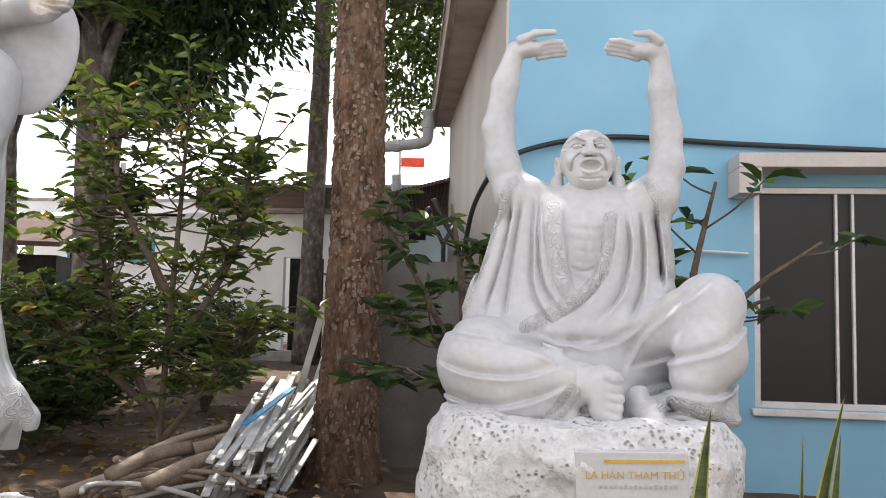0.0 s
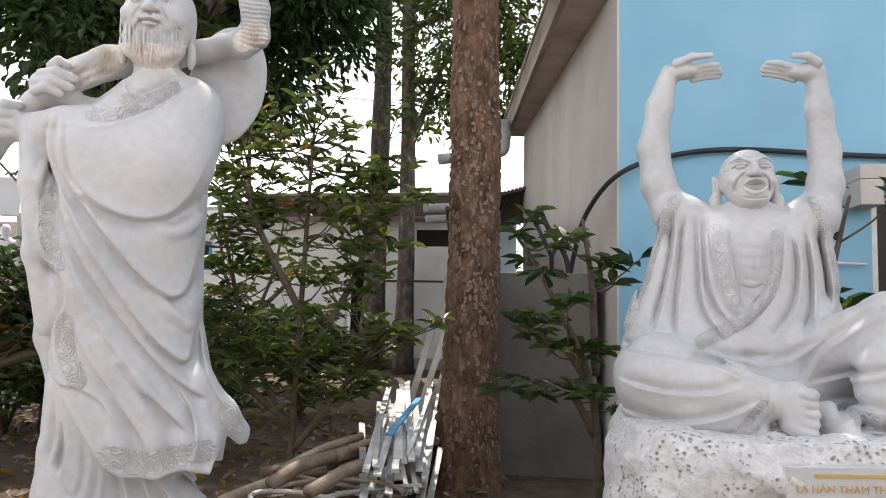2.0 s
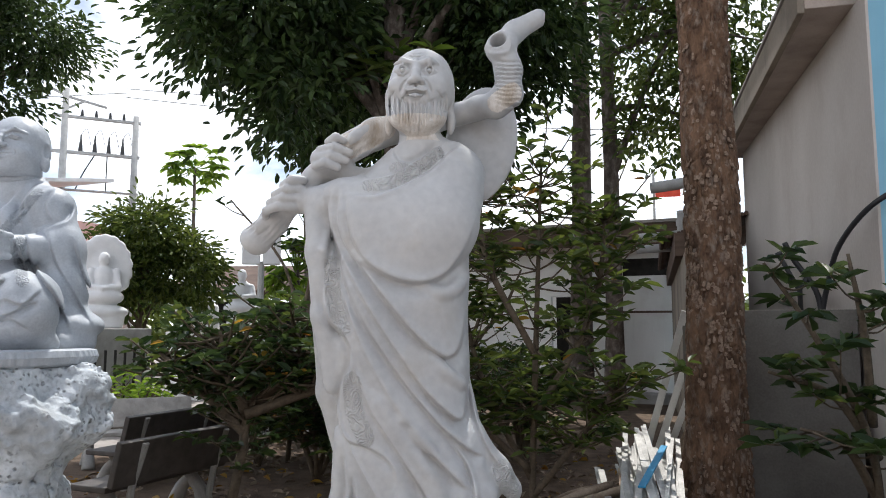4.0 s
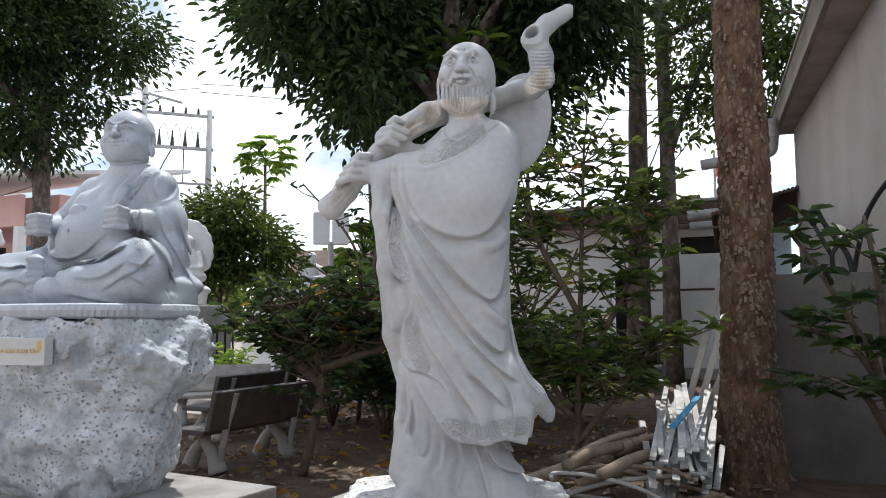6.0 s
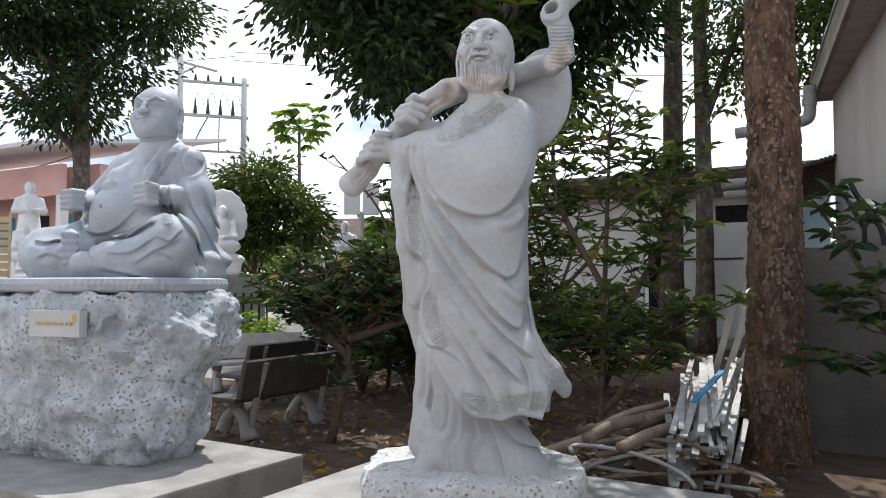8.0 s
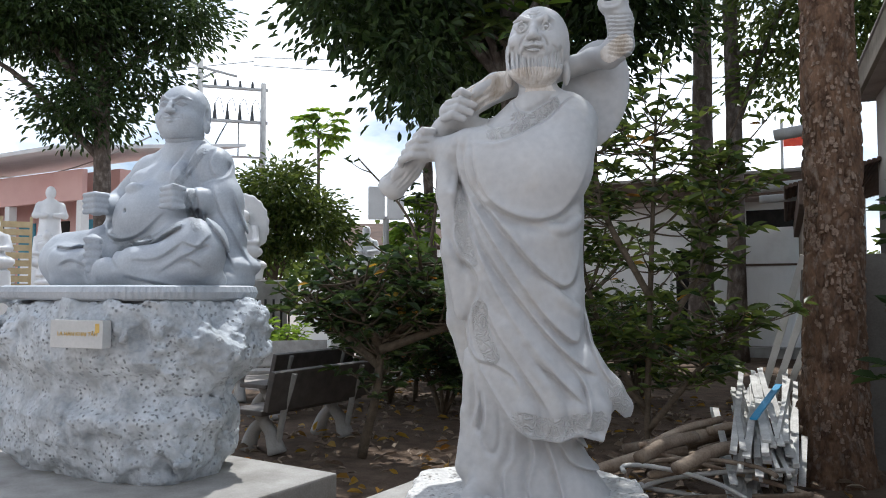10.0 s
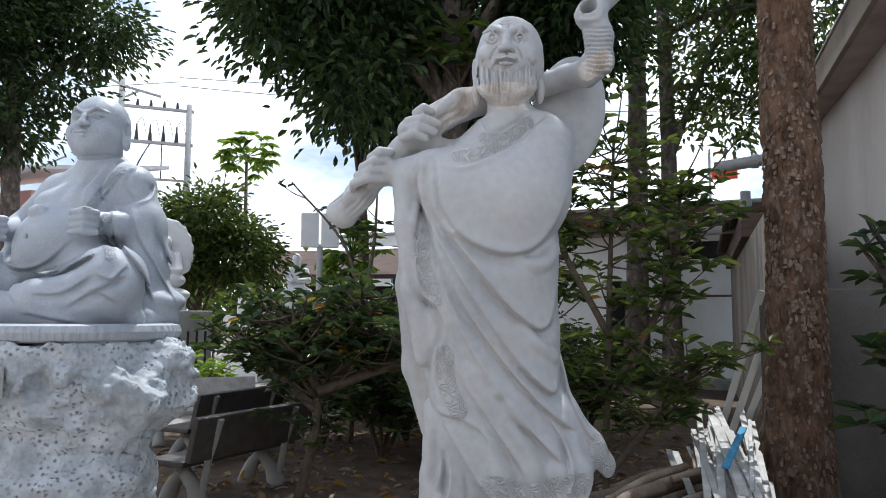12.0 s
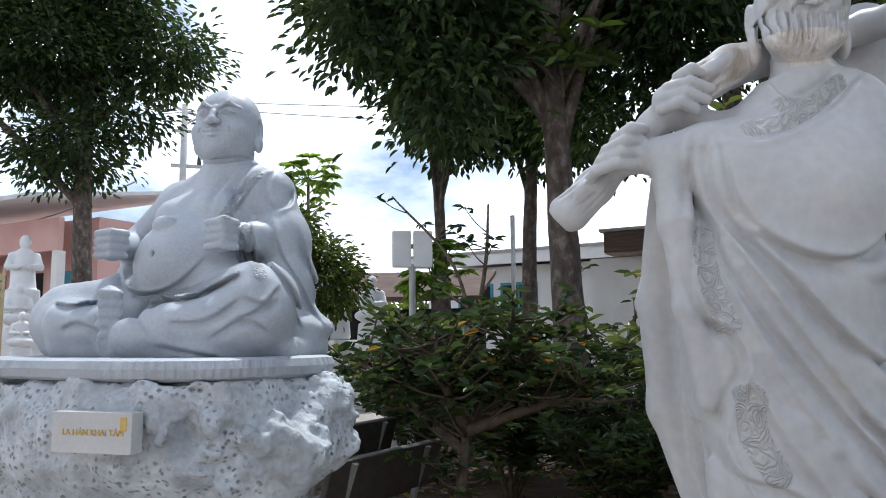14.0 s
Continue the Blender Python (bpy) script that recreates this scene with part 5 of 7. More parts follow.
        hd.limb([hf(s * 0.028, 0.142, 2.786), hf(s * 0.066, 0.150, 2.800), hf(s * 0.108, 0.112, 2.786)], [0.004, 0.007, 0.004], 0.006)
        hd.limb([hf(s * 0.030, 0.148, 2.786), hf(s * 0.066, 0.152, 2.780), hf(s * 0.106, 0.116, 2.784)], [0.003, 0.004, 0.003], 0.004, cut=True)
        hd.limb([hf(s * 0.022, 0.146, 2.815), hf(s * 0.070, 0.140, 2.842), hf(s * 0.125, 0.090, 2.822)], [0.007, 0.012, 0.006], 0.012)
        hd.ball(hf(s * 0.028, 0.172, 2.738), (0.020, 0.020, 0.016), 0.008, 28.0)
        hd.limb([hf(s * 0.048, 0.165, 2.735), hf(s * 0.085, 0.152, 2.700), hf(s * 0.092, 0.140, 2.672)], [0.003, 0.005, 0.003], 0.008, cut=True)
    hd.limb([hf(0, 0.138, 2.815), hf(0, 0.165, 2.775), hf(0, 0.190, 2.742)], [0.014, 0.016, 0.023], 0.016)
    hd.limb([hf(-0.050, 0.150, 2.688), hf(0, 0.172, 2.690), hf(0.050, 0.150, 2.688)], [0.007, 0.010, 0.007], 0.006)
    hd.limb([hf(-0.045, 0.148, 2.668), hf(0, 0.168, 2.662), hf(0.045, 0.148, 2.668)], [0.008, 0.011, 0.008], 0.006)
    hd.limb([hf(-0.062, 0.152, 2.684), hf(0, 0.180, 2.677), hf(0.062, 0.152, 2.684)], [0.004, 0.005, 0.004], 0.005, cut=True)
    for z, r in ((2.575, 0.155), (2.545, 0.165)):
        hd.limb([h(-r, 0.0, z), h(-r * 0.7, r * 0.6, z - 0.01), h(0, r * 0.85, z - 0.015), h(r * 0.7, r * 0.6, z - 0.01), h(r, 0.0, z)], [0.006] * 5, 0.012, cut=True)
    hd.rough([(0.05, 0.0015), (0.015, 0.0008)], 34)
    # crossed legs
    st.limb([g(-0.28, 0.15, 1.74), g(-0.78, 0.36, 1.73)], [0.23, 0.185], 0.07)
    st.limb([g(-0.80, 0.40, 1.68), g(-0.45, 0.56, 1.66), g(-0.15, 0.62, 1.66)], [0.17, 0.135, 0.10], 0.06)
    st.limb([g(0.28, 0.15, 1.74), g(0.66, 0.34, 1.76)], [0.23, 0.20], 0.07)
    st.limb([g(0.68, 0.38, 1.68), g(0.40, 0.56, 1.64), g(0.10, 0.64, 1.60)], [0.18, 0.135, 0.09], 0.06)
    st.limb([g(-0.95, 0.36, 1.55), g(-0.5, 0.58, 1.54), g(0.0, 0.62, 1.53), g(0.5, 0.56, 1.53), g(0.76, 0.25, 1.53)], [0.06, 0.06, 0.05, 0.06, 0.06], 0.06)
    st.limb([g(0.68, 0.1, 1.53), g(0.66, -0.10, 1.53)], [0.07, 0.06], 0.06)
    st.ball(g(0, -0.05, 1.64), (0.75, 0.40, 0.16), 0.06, T)
    f0 = g(-0.02, 0.66, 1.80)
    st.limb([f0, (f0[0], f0[1], 1.60)], [0.055, 0.055], 0.03)
    for i in range(5):
        st.limb([(f0[0] + 0.035, f0[1] + 0.035, 1.81 - 0.050 * i), (f0[0] - 0.035, f0[1] + 0.045, 1.81 - 0.050 * i)], [0.026, 0.024], 0.008)
    # robe edges and folds
    for line in BELLY_BANDS:
        st.stroke(line, -0.010, 0.032, -0.2, fade=False)
    for line in ([(0.04, 2.587), (-0.047, 2.439), (-0.088, 2.272)],
                 [(-0.061, 2.532), (-0.168, 2.361), (-0.197, 2.232)],
                 [(0.124, 2.506), (0.084, 2.382), (0.129, 2.263)],
                 [(0.245, 2.404), (0.199, 2.303), (0.047, 2.248)],
                 [(-0.025, 2.388), (-0.073, 2.313), (-0.045, 2.267)],
                 [(-0.021, 2.209), (0.041, 1.974), (0.172, 1.787), (0.257, 1.598)],
                 [(0.094, 2.226), (0.156, 2.024), (0.266, 1.835), (0.388, 1.621)],
                 [(0.249, 2.172), (0.311, 1.98), (0.373, 1.837)],
                 [(-0.088, 2.158), (-0.017, 2.019), (0.019, 1.938)],
                 [(-0.665, 2.006), (-0.613, 1.868), (-0.497, 1.825), (-0.363, 1.865), (-0.217, 2.01)],
                 [(-0.449, 1.823), (-0.342, 1.773), (-0.165, 1.848), (-0.085, 1.892)],
                 [(-0.405, 1.66), (-0.241, 1.67), (-0.083, 1.775)],
                 [(-0.485, 1.771), (-0.53, 1.69), (-0.489, 1.6)],
                 [(-0.218, 1.588), (-0.08, 1.67), (0.045, 1.607)],
                 [(-0.121, 1.67), (-0.02, 1.713), (0.093, 1.831)],
                 [(-0.45, 1.56), (-0.315, 1.528), (-0.156, 1.495)],
                 [(-0.083, 1.775), (0.0, 1.744), (0.083, 1.766)],
                 [(-0.973, 1.786), (-0.859, 1.762), (-0.745, 1.798)],
                 [(-0.914, 1.641), (-0.82, 1.67), (-0.692, 1.621)]):
        st.fold(line, 0.013, 0.022, 0.022, -0.45)
        st.stroke(line, 0.012, 0.008, -0.45)
    st.limb([g(0.0, 0.50, 2.03), g(0.0, 0.38, 2.03)], [0.020, 0.012], 0.012, cut=True)
    st.rough([(0.12, 0.003), (0.03, 0.0015)], 21)

    def pick(u, w, z):
        m = np.zeros(len(u), int)
        for line in BELLY_BANDS:
            m[near_line(u, z, line, 0.032) & (w > -0.2)] = 1
        return m
    return stone_object("statue", [st, hd], (-4.75, 3.35, 0), (0.629, 0.777), [GREY_MARBLE, GREY_CARVED], pick)


BELLY_BANDS = ([(0.035, 2.480), (-0.059, 2.340), (-0.145, 2.200)], [(-0.033, 2.140), (-0.040, 2.040), (-0.003, 1.880)], [(-0.621, 1.880), (-0.490, 1.808), (-0.303, 1.820), (-0.123, 1.888)])
tagged(belly_statue(), "grey-white marble fat seated monk statue with bare belly", "statue")
rock("rock_pedestal", (-5.10, 2.98, 0), (1, 0),
     [(0.25, 0.02, 0.0, 0.84, 0.46, 3), (0.40, 0.02, 0.0, 0.93, 0.52, 3.2), (0.66, 0.0, 0.0, 0.98, 0.55, 3.2), (0.80, -0.02, -0.02, 0.92, 0.49, 3.2), (0.90, 0.0, 0.0, 0.94, 0.50, 3.2), (1.02, 0.02, 0.02, 1.02, 0.58, 3.4), (1.25, 0.01, 0.02, 1.01, 0.58, 3.6), (1.41, 0, 0.0, 0.98, 0.55, 3.6)],
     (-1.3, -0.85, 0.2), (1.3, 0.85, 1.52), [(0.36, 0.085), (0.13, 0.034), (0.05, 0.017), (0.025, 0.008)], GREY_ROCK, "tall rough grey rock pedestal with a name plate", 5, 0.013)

# carved cushion slab between rock and statue
bm = bmesh.new()
rings = []
for z, grow in ((1.40, -0.03), (1.415, 0.0), (1.455, 0.012), (1.49, 0.0), (1.50, -0.03)):
    ring = []
    for i in range(320):
        a = 2 * math.pi * i / 320
        c, s = math.cos(a), math.sin(a)
        flute = 0.006 * (i % 4 in (0, 1)) if 1.41 < z < 1.495 else 0
        ring.append(bm.verts.new((-5.08 + (0.95 + grow + flute) * math.copysign(abs(c) ** 0.55, c), 3.02 + (0.58 + grow + flute) * math.copysign(abs(s) ** 0.55, s), z)))
    rings.append(ring)
for a, b in zip(rings, rings[1:]):
    for i in range(320):
        bm.faces.new((a[i], a[(i + 1) % 320], b[(i + 1) % 320], b[i]))
bm.faces.new(rings[0][::-1])
bm.faces.new(rings[-1])
tagged(mesh_object("cushion_slab", bm, GREY_MARBLE), "fluted grey marble cushion slab under the seated statue", "slab")


def lettering(text, size, material, parent, m, name="lettering"):
    cu = bpy.data.curves.new(name, "FONT")
    cu.body, cu.size, cu.extrude, cu.align_x, cu.align_y = text, size, 0.0015, "CENTER", "CENTER"
    tmp = bpy.data.objects.new(name, cu)
    me = bpy.data.meshes.new_from_object(tmp)
    me.materials.append(material)
    ob = new(name, me)
    ob.parent = parent
    ob.matrix_basis = m
    bpy.data.objects.remove(tmp)
    return ob


def name_plate(m, w, h, text, size, label):
    """A polished stone plate, upright, its face to the front."""
    p = empty("name_plate", m)
    tagged(p, label, "plate")
    part("plate", box_bm((-w / 2, -0.012, -h / 2), (w / 2, 0.06, h / 2), 0.004), PLATE, p)
    if text:
        lettering(text, size, GOLD, p, pose(0.01, -0.014, 0.0, 90))
    return p


pa = name_plate(pose(0.99, 3.235, 0.80, 0, -2.0, 1.0), 0.41, 0.17, "LA HÁN THAM THỦ", 0.040, "polished stone name plate with gold lettering")
part("gold_line", box_bm((-0.10, -0.016, 0.045), (0.19, -0.012, 0.058)), GOLD, pa)
for k in range(16):
    part("small_writing", box_bm((-0.12 + 0.018 * k, -0.015, -0.048), (-0.108 + 0.018 * k, -0.012, -0.036 + 0.004 * (k % 2))), GREY_PAINT, pa)
pb = name_plate(pose(-4.60, 2.352, 1.20, 0, 0, 14.0), 0.40, 0.17, "LA HÁN KHAI TÂM", 0.036, "polished stone name plate with gold lettering")
part("emblem", box_bm((0.145, -0.015, 0.01), (0.175, -0.012, 0.065)), GOLD, pb)
pm = name_plate(pose(-1.72, 2.69, 0.33, 0, 0, 27), 0.40, 0.15, "", 0.03, "polished stone name plate set in the low rock")

for lo, hi in (((-6.5, 1.95, 0), (-3.52, 3.52, 0.27)), ((-3.0, 2.0, 0), (-0.75, 3.98, 0.27))):
    tagged(mesh_object("base_slab", box_bm(lo, hi, 0.015), CONCRETE), "weathered grey concrete slab under a statue", "slab", group="statue slabs")


# ---- trees and shrubs ----
def leaf_mesh(name, pos, way, length, width, mats, index=None, rng=None, curl=0.25):
    """One mesh of many leaves: each a folded, pointed blade of four corners a side."""
    n = len(pos)
    way = way / np.maximum(np.linalg.norm(way, axis=1, keepdims=True), 1e-6)
    up = rng.normal(size=(n, 3)) * 0.45 + np.array((0, 0, 1.0))
    side = np.cross(way, up)
    side /= np.maximum(np.linalg.norm(side, axis=1, keepdims=True), 1e-6)
    nor = np.cross(side, way)
    L = (length * rng.uniform(0.65, 1.25, n))[:, None]
    Wd = L / length * width * rng.uniform(0.8, 1.2, n)[:, None]
    droop = curl * L * rng.uniform(0.2, 1.2, (n, 1))
    lift = 0.25 * Wd
    v = np.empty((n, 6, 3))
    v[:, 0] = pos
    v[:, 1] = pos + way * L * 0.35 + side * Wd * 0.5 + nor * lift
    v[:, 2] = pos + way * L * 0.72 + side * Wd * 0.40 + nor * (lift - droop * 0.4)
    v[:, 3] = pos + way * L - nor * droop
    v[:, 4] = pos + way * L * 0.72 - side * Wd * 0.40 + nor * (lift - droop * 0.4)
    v[:, 5] = pos + way * L * 0.35 - side * Wd * 0.5 + nor * lift
    b = (np.arange(n) * 6)[:, None]
    q = np.concatenate([b + np.array([[0, 1, 2, 3]]), b + np.array([[0, 3, 4, 5]])])
    idx = None if index is None else np.concatenate([index, index])
    return raw_mesh(name, v.reshape(-1, 3), q, mats, idx, False)


def crown_points(blobs, clumps, leaves, spread, rng):
    """Leaf places: clumps near the skins of uneven blobs, leaves scattered in each."""
    blobs = np.array(blobs, float)
    vol = blobs[:, 3] * blobs[:, 4] * blobs[:, 5]
    pick = rng.choice(len(blobs), clumps, p=vol / vol.sum())
    d = rng.normal(size=(clumps, 3))
    d /= np.linalg.norm(d, axis=1, keepdims=True)
    r = rng.uniform(0.35, 1.0, clumps) ** 0.6
    c = blobs[pick, :3] + d * blobs[pick, 3:] * r[:, None]
    k = rng.integers(int(leaves * 0.5), int(leaves * 1.5), clumps)
    cc, dd = np.repeat(c, k, 0), np.repeat(d, k, 0)
    o = rng.normal(size=cc.shape) * spread * np.array((1, 1, 0.6))
    way = o / spread * 0.7 + dd * 0.5 + rng.normal(size=cc.shape) * 0.4 + np.array((0, 0, -0.35))
    return c, cc + o, way


def tree(name, base, top, radius, blobs, clumps, leaves, size, bark, leaf, label, seed, spread=0.28, limbs=8, lean=(0, 0), sides=20, category="tree", bend=0.12, base_flare=1.25, start=0.45):
    """A tapered trunk, limbs out to the crown, and a crown of single leaves."""
    rng = np.random.default_rng(seed)
    t = empty(name, pose(*base))
    tagged(t, label, category)
    h = top - base[2]
    pts = [Vector((lean[0] * s + bend * math.sin(3.1 * s + seed), lean[1] * s + bend * math.cos(2.3 * s + seed) - bend * math.cos(seed), h * s)) for s in np.linspace(0, 1, 36)]
    pts = [p - Vector((bend * math.sin(seed), 0, 0)) for p in pts]
    rad = [radius * (base_flare if i == 0 else 1.0 - 0.55 * i / 9) for i in range(10)]
    part("trunk", tube_bm(pts, rad, sides, 0.10), bark, t, smooth=True)
    c, pos, way = crown_points([(b[0] - base[0], b[1] - base[1], b[2] - base[2], *b[3:]) for b in blobs], clumps, leaves, spread, rng)
    for i in range(limbs):
        e = Vector(c[int(rng.integers(len(c)))])
        k = int(rng.uniform(start, 0.95) * 35)
        s0 = pts[k]
        m = s0.lerp(e, 0.5) + Vector((0, 0, 0.12 * (e - s0).length))
        part("limb", tube_bm(smooth_path([s0, m, e], 5), [radius * 0.42, radius * 0.25, radius * 0.08], 7, 0.1), bark, t, smooth=True)
    cr = new("crown", leaf_mesh("crown", pos, way, size, size * 0.42, leaf if isinstance(leaf, list) else [leaf],
                                (rng.random(len(pos)) < 0.04).astype(int) if isinstance(leaf, list) else None, rng))
    cr.parent = t
    return t


def big_trunk():
    """The near tree: a stout trunk with flaking plates of bark."""
    t = empty("tree", pose(-0.87, 6.33, 0))
    tagged(t, "stout tree trunk with rough flaking brown bark", "tree")
    ns, nz = 150, 560
    a = np.linspace(0, 2 * np.pi, ns, endpoint=False)
    z = np.linspace(-0.05, 7.2, nz)
    A, Z = np.meshgrid(a, z)
    R = 0.225 - 0.010 * Z + 0.11 * np.exp(-Z / 0.35)
    P = np.stack([np.cos(A) * R, np.sin(A) * R, Z], -1)
    warp = hash_noise(P * np.array((6, 6, 3)), 3)[..., None] * 0.25
    q = P * np.array((26, 26, 11)) + warp * 4
    n1 = hash_noise(q, 5)
    n2 = hash_noise(q * 2.3, 6)
    n3 = hash_noise(P * 7, 8)
    crack = np.abs(n1)
    h = 0.022 * np.clip(crack * 4, 0, 1) + 0.009 * n2 + 0.016 * n3
    R2 = R + h - 0.010
    cx = 0.10 * (Z / 7.0) + 0.03 * np.sin(Z * 0.9)
    V = np.stack([np.cos(A) * R2 + cx, np.sin(A) * R2 + 0.02 * np.sin(Z), Z], -1).reshape(-1, 3)
    i = np.arange((nz - 1) * ns)
    r, k = i // ns, i % ns
    F = np.stack([r * ns + k, r * ns + (k + 1) % ns, (r + 1) * ns + (k + 1) % ns, (r + 1) * ns + k], 1)
    tr = new("trunk", raw_mesh("trunk", V, F, [BARK]))
    tr.parent = t
    # loose plates of bark that stand proud of the trunk, in uneven patches
    rng = np.random.default_rng(5)
    fv, ff = [], []
    patches = [(rng.uniform(3.2, 6.3), rng.uniform(0.3, 5.6)) for _ in range(26)]
    for _ in range(760):
        if rng.random() < 0.65:
            pa, pz = patches[rng.integers(len(patches))]
            fa, fz = pa + rng.normal() * 0.28, pz + rng.normal() * 0.22
        else:
            fa, fz = rng.uniform(2.9, 6.6), rng.uniform(0.1, 5.8)
        fr = 0.225 - 0.010 * fz + 0.11 * math.exp(-fz / 0.35) + 0.010
        wd, ht, lift = rng.uniform(0.008, 0.021), rng.uniform(0.012, 0.034), rng.uniform(0.003, 0.012)
        ox = 0.10 * (fz / 7.0) + 0.03 * math.sin(fz * 0.9)
        corners = [(-1, -0.7), (-0.4, -1), (0.7, -0.9), (1, 0.3), (0.3, 1), (-0.8, 0.8)]
        n0 = len(fv)
        for depth in (-0.012, 0.0):
            for cu, cz in corners:
                u = cu * wd * rng.uniform(0.7, 1.2)
                rr = fr + depth + lift * (0.5 - 0.5 * cz)
                ang = fa + u / fr
                fv.append((math.cos(ang) * rr + ox, math.sin(ang) * rr + 0.02 * math.sin(fz), fz + cz * ht))
        ff.append([n0 + 6 + k for k in range(6)])
        for k in range(6):
            ff.append([n0 + k, n0 + (k + 1) % 6, n0 + 6 + (k + 1) % 6, n0 + 6 + k])
    fm = bpy.data.meshes.new("loose_bark")
    fm.from_pydata(fv, [], ff)
    fm.materials.append(BARK_FLAKE)
    flakes = tagged(new("loose_bark", fm), kind="stuff")
    flakes.parent = t
    # unseen crown overhead, its spread and density set to shade statues and walls
    c, pos, way = crown_points([(0.6, 0.2, 6.6, 2.4, 2.2, 1.2), (-0.6, -1.2, 6.9, 1.8, 1.8, 1.0), (2.2, -1.0, 6.9, 2.0, 2.2, 1.2)], 480, 26, 0.30, rng)
    cr = new("crown", leaf_mesh("crown", pos, way, 0.15, 0.062, [LEAF_DARK], None, rng))
    cr.parent = t
    for k in range(9):
        e = Vector(c[k * 40])
        part("limb", tube_bm(smooth_path([(0.1, 0, 5.6), (e.x * 0.4, e.y * 0.4, 6.4), e], 5), [0.11, 0.07, 0.02], 7, 0.1), BARK, t, smooth=True)


big_trunk()
tree("tree", (-5.43, 10.2, 0), 9.0, 0.25, [(-5.3, 10.9, 8.0, 2.3, 1.3, 1.5), (-7.2, 8.7, 6.2, 1.5, 1.3, 1.2), (-4.2, 11.1, 5.9, 1.2, 0.8, 0.9), (-7.9, 9.6, 7.2, 1.5, 1.4, 1.2), (-3.9, 10.8, 6.8, 1.4, 1.3, 1.2), (-6.6, 8.9, 4.9, 0.9, 0.8, 0.7), (-6.6, 10.4, 5.9, 1.0, 0.8, 1.0), (-5.2, 11.4, 5.2, 1.2, 0.8, 0.9)],
     860, 30, 0.19, BARK_GREY, LEAF_DARK, "tall tree with grey trunk and dense dark crown", 2, limbs=16, spread=0.28)
tree("tree", (-8.3, 15.2, 0), 8.5, 0.20, [(-8.3, 15, 7.2, 2.0, 1.8, 1.4), (-9.4, 14.6, 6.6, 1.4, 1.3, 1.1), (-7.4, 14.6, 5.9, 1.1, 1.0, 0.8)],
     420, 28, 0.20, BARK_GREY, LEAF_DARK, "forked garden tree with dark hanging leaves", 4, limbs=12)
tree("tree", (-10.2, 15.0, 0), 8.0, 0.17, [(-10.0, 15, 7.2, 1.4, 1.3, 1.2), (-9.3, 14.4, 6.0, 0.9, 0.8, 0.7)],
     200, 28, 0.20, BARK_GREY, LEAF_DARK, "slim garden tree with dark leaves", 14, limbs=8)
tree("tree", (-4.42, 17.0, 0), 15, 0.27, [(-4.6, 16.6, 12.4, 2.4, 2.2, 1.6), (-5.6, 16.0, 9.2, 1.0, 1.0, 0.8)],
     190, 26, 0.22, BARK_GREY, LEAF_MID, "tall slender tree with a bent trunk", 6, limbs=8, start=0.7)
tree("tree", (-3.5, 16.2, 0), 14, 0.20, [(-2.7, 16.0, 7.2, 1.1, 1.0, 1.3), (-2.2, 16.3, 9.0, 1.4, 1.2, 1.5), (-2.6, 16.0, 5.4, 0.8, 0.8, 0.8), (-1.5, 15.8, 6.4, 0.9, 0.9, 0.9), (-3.2, 16, 11.4, 1.6, 1.5, 1.4), (-0.9, 16.0, 7.6, 1.3, 1.0, 1.5), (-1.6, 15.8, 9.8, 1.6, 1.2, 1.3)],
     470, 26, 0.19, BARK_GREY, LEAF_MID, "tall slender tree with sparse hanging branches", 7, limbs=14, start=0.35)
tree("tree", (-19.9, 12.7, 0), 12.0, 0.30, [(-20.9, 11.6, 9.3, 2.5, 2.2, 1.3), (-19.0, 14.0, 9.5, 1.5, 1.4, 0.9), (-20.2, 12.2, 6.7, 1.3, 1.2, 1.0), (-22.6, 9.4, 9.2, 1.8, 1.6, 1.0), (-19.4, 13.2, 7.7, 1.1, 1.0, 0.7), (-20.4, 12.4, 11.2, 2.4, 2.2, 1.2)],
     900, 28, 0.22, BARK_GREY, LEAF_DARK, "large dark-leaved tree with twin trunks", 8, spread=0.40, limbs=18, start=0.4)
tree("tree", (-11.9, 11.5, 0), 2.9, 0.09, [(-11.9, 11.5, 3.5, 0.8, 0.8, 0.75), (-12.3, 11.1, 2.7, 0.7, 0.7, 0.7), (-11.4, 12.0, 2.8, 0.75, 0.75, 0.75)],
     300, 26, 0.15, TWIG, LEAF_MID, "round bushy green tree beside the shell statue", 9, limbs=10, spread=0.2)


def papaya(base, height, seed, r=1.1):
    rng = np.random.default_rng(seed)
    t = empty("papaya_tree", pose(*base))
    tagged(t, "thin papaya tree with a bright green leaf crown", "tree")
    part("trunk", tube_bm([(0, 0, 0), (0.05, 0, height * 0.5), (0, 0, height)], [0.13, 0.09, 0.06], 10), BARK_GREY, t, smooth=True)
    pos, way = [], []
    bm = bmesh.new()
    for k in range(34):
        a, el = rng.uniform(0, 6.28), rng.uniform(-0.75, 1.35)
        d = Vector((math.cos(a) * math.cos(el), math.sin(a) * math.cos(el), math.sin(el) * 0.95))
        e = Vector((0, 0, height)) + d * r * rng.uniform(0.6, 1.0)
        add_tube(bm, [(0, 0, height - 0.1), e], 0.015, 5)
        for j in range(16):
            g = rng.uniform(0, 6.28)
            pos.append(e + Vector((0, 0, 0)))
            way.append(Vector((math.cos(g), math.sin(g), -0.25)) + d * 0.5)
    part("leaf_stalk", bm, LEAF_LIGHT, t)
    cr = new("crown", leaf_mesh("crown", np.array(pos), np.array(way), 0.42 * r, 0.13 * r, [LEAF_LIGHT], None, rng))
    cr.parent = t


papaya((-22.6, 24.7, 0), 8.5, 3, 1.1)
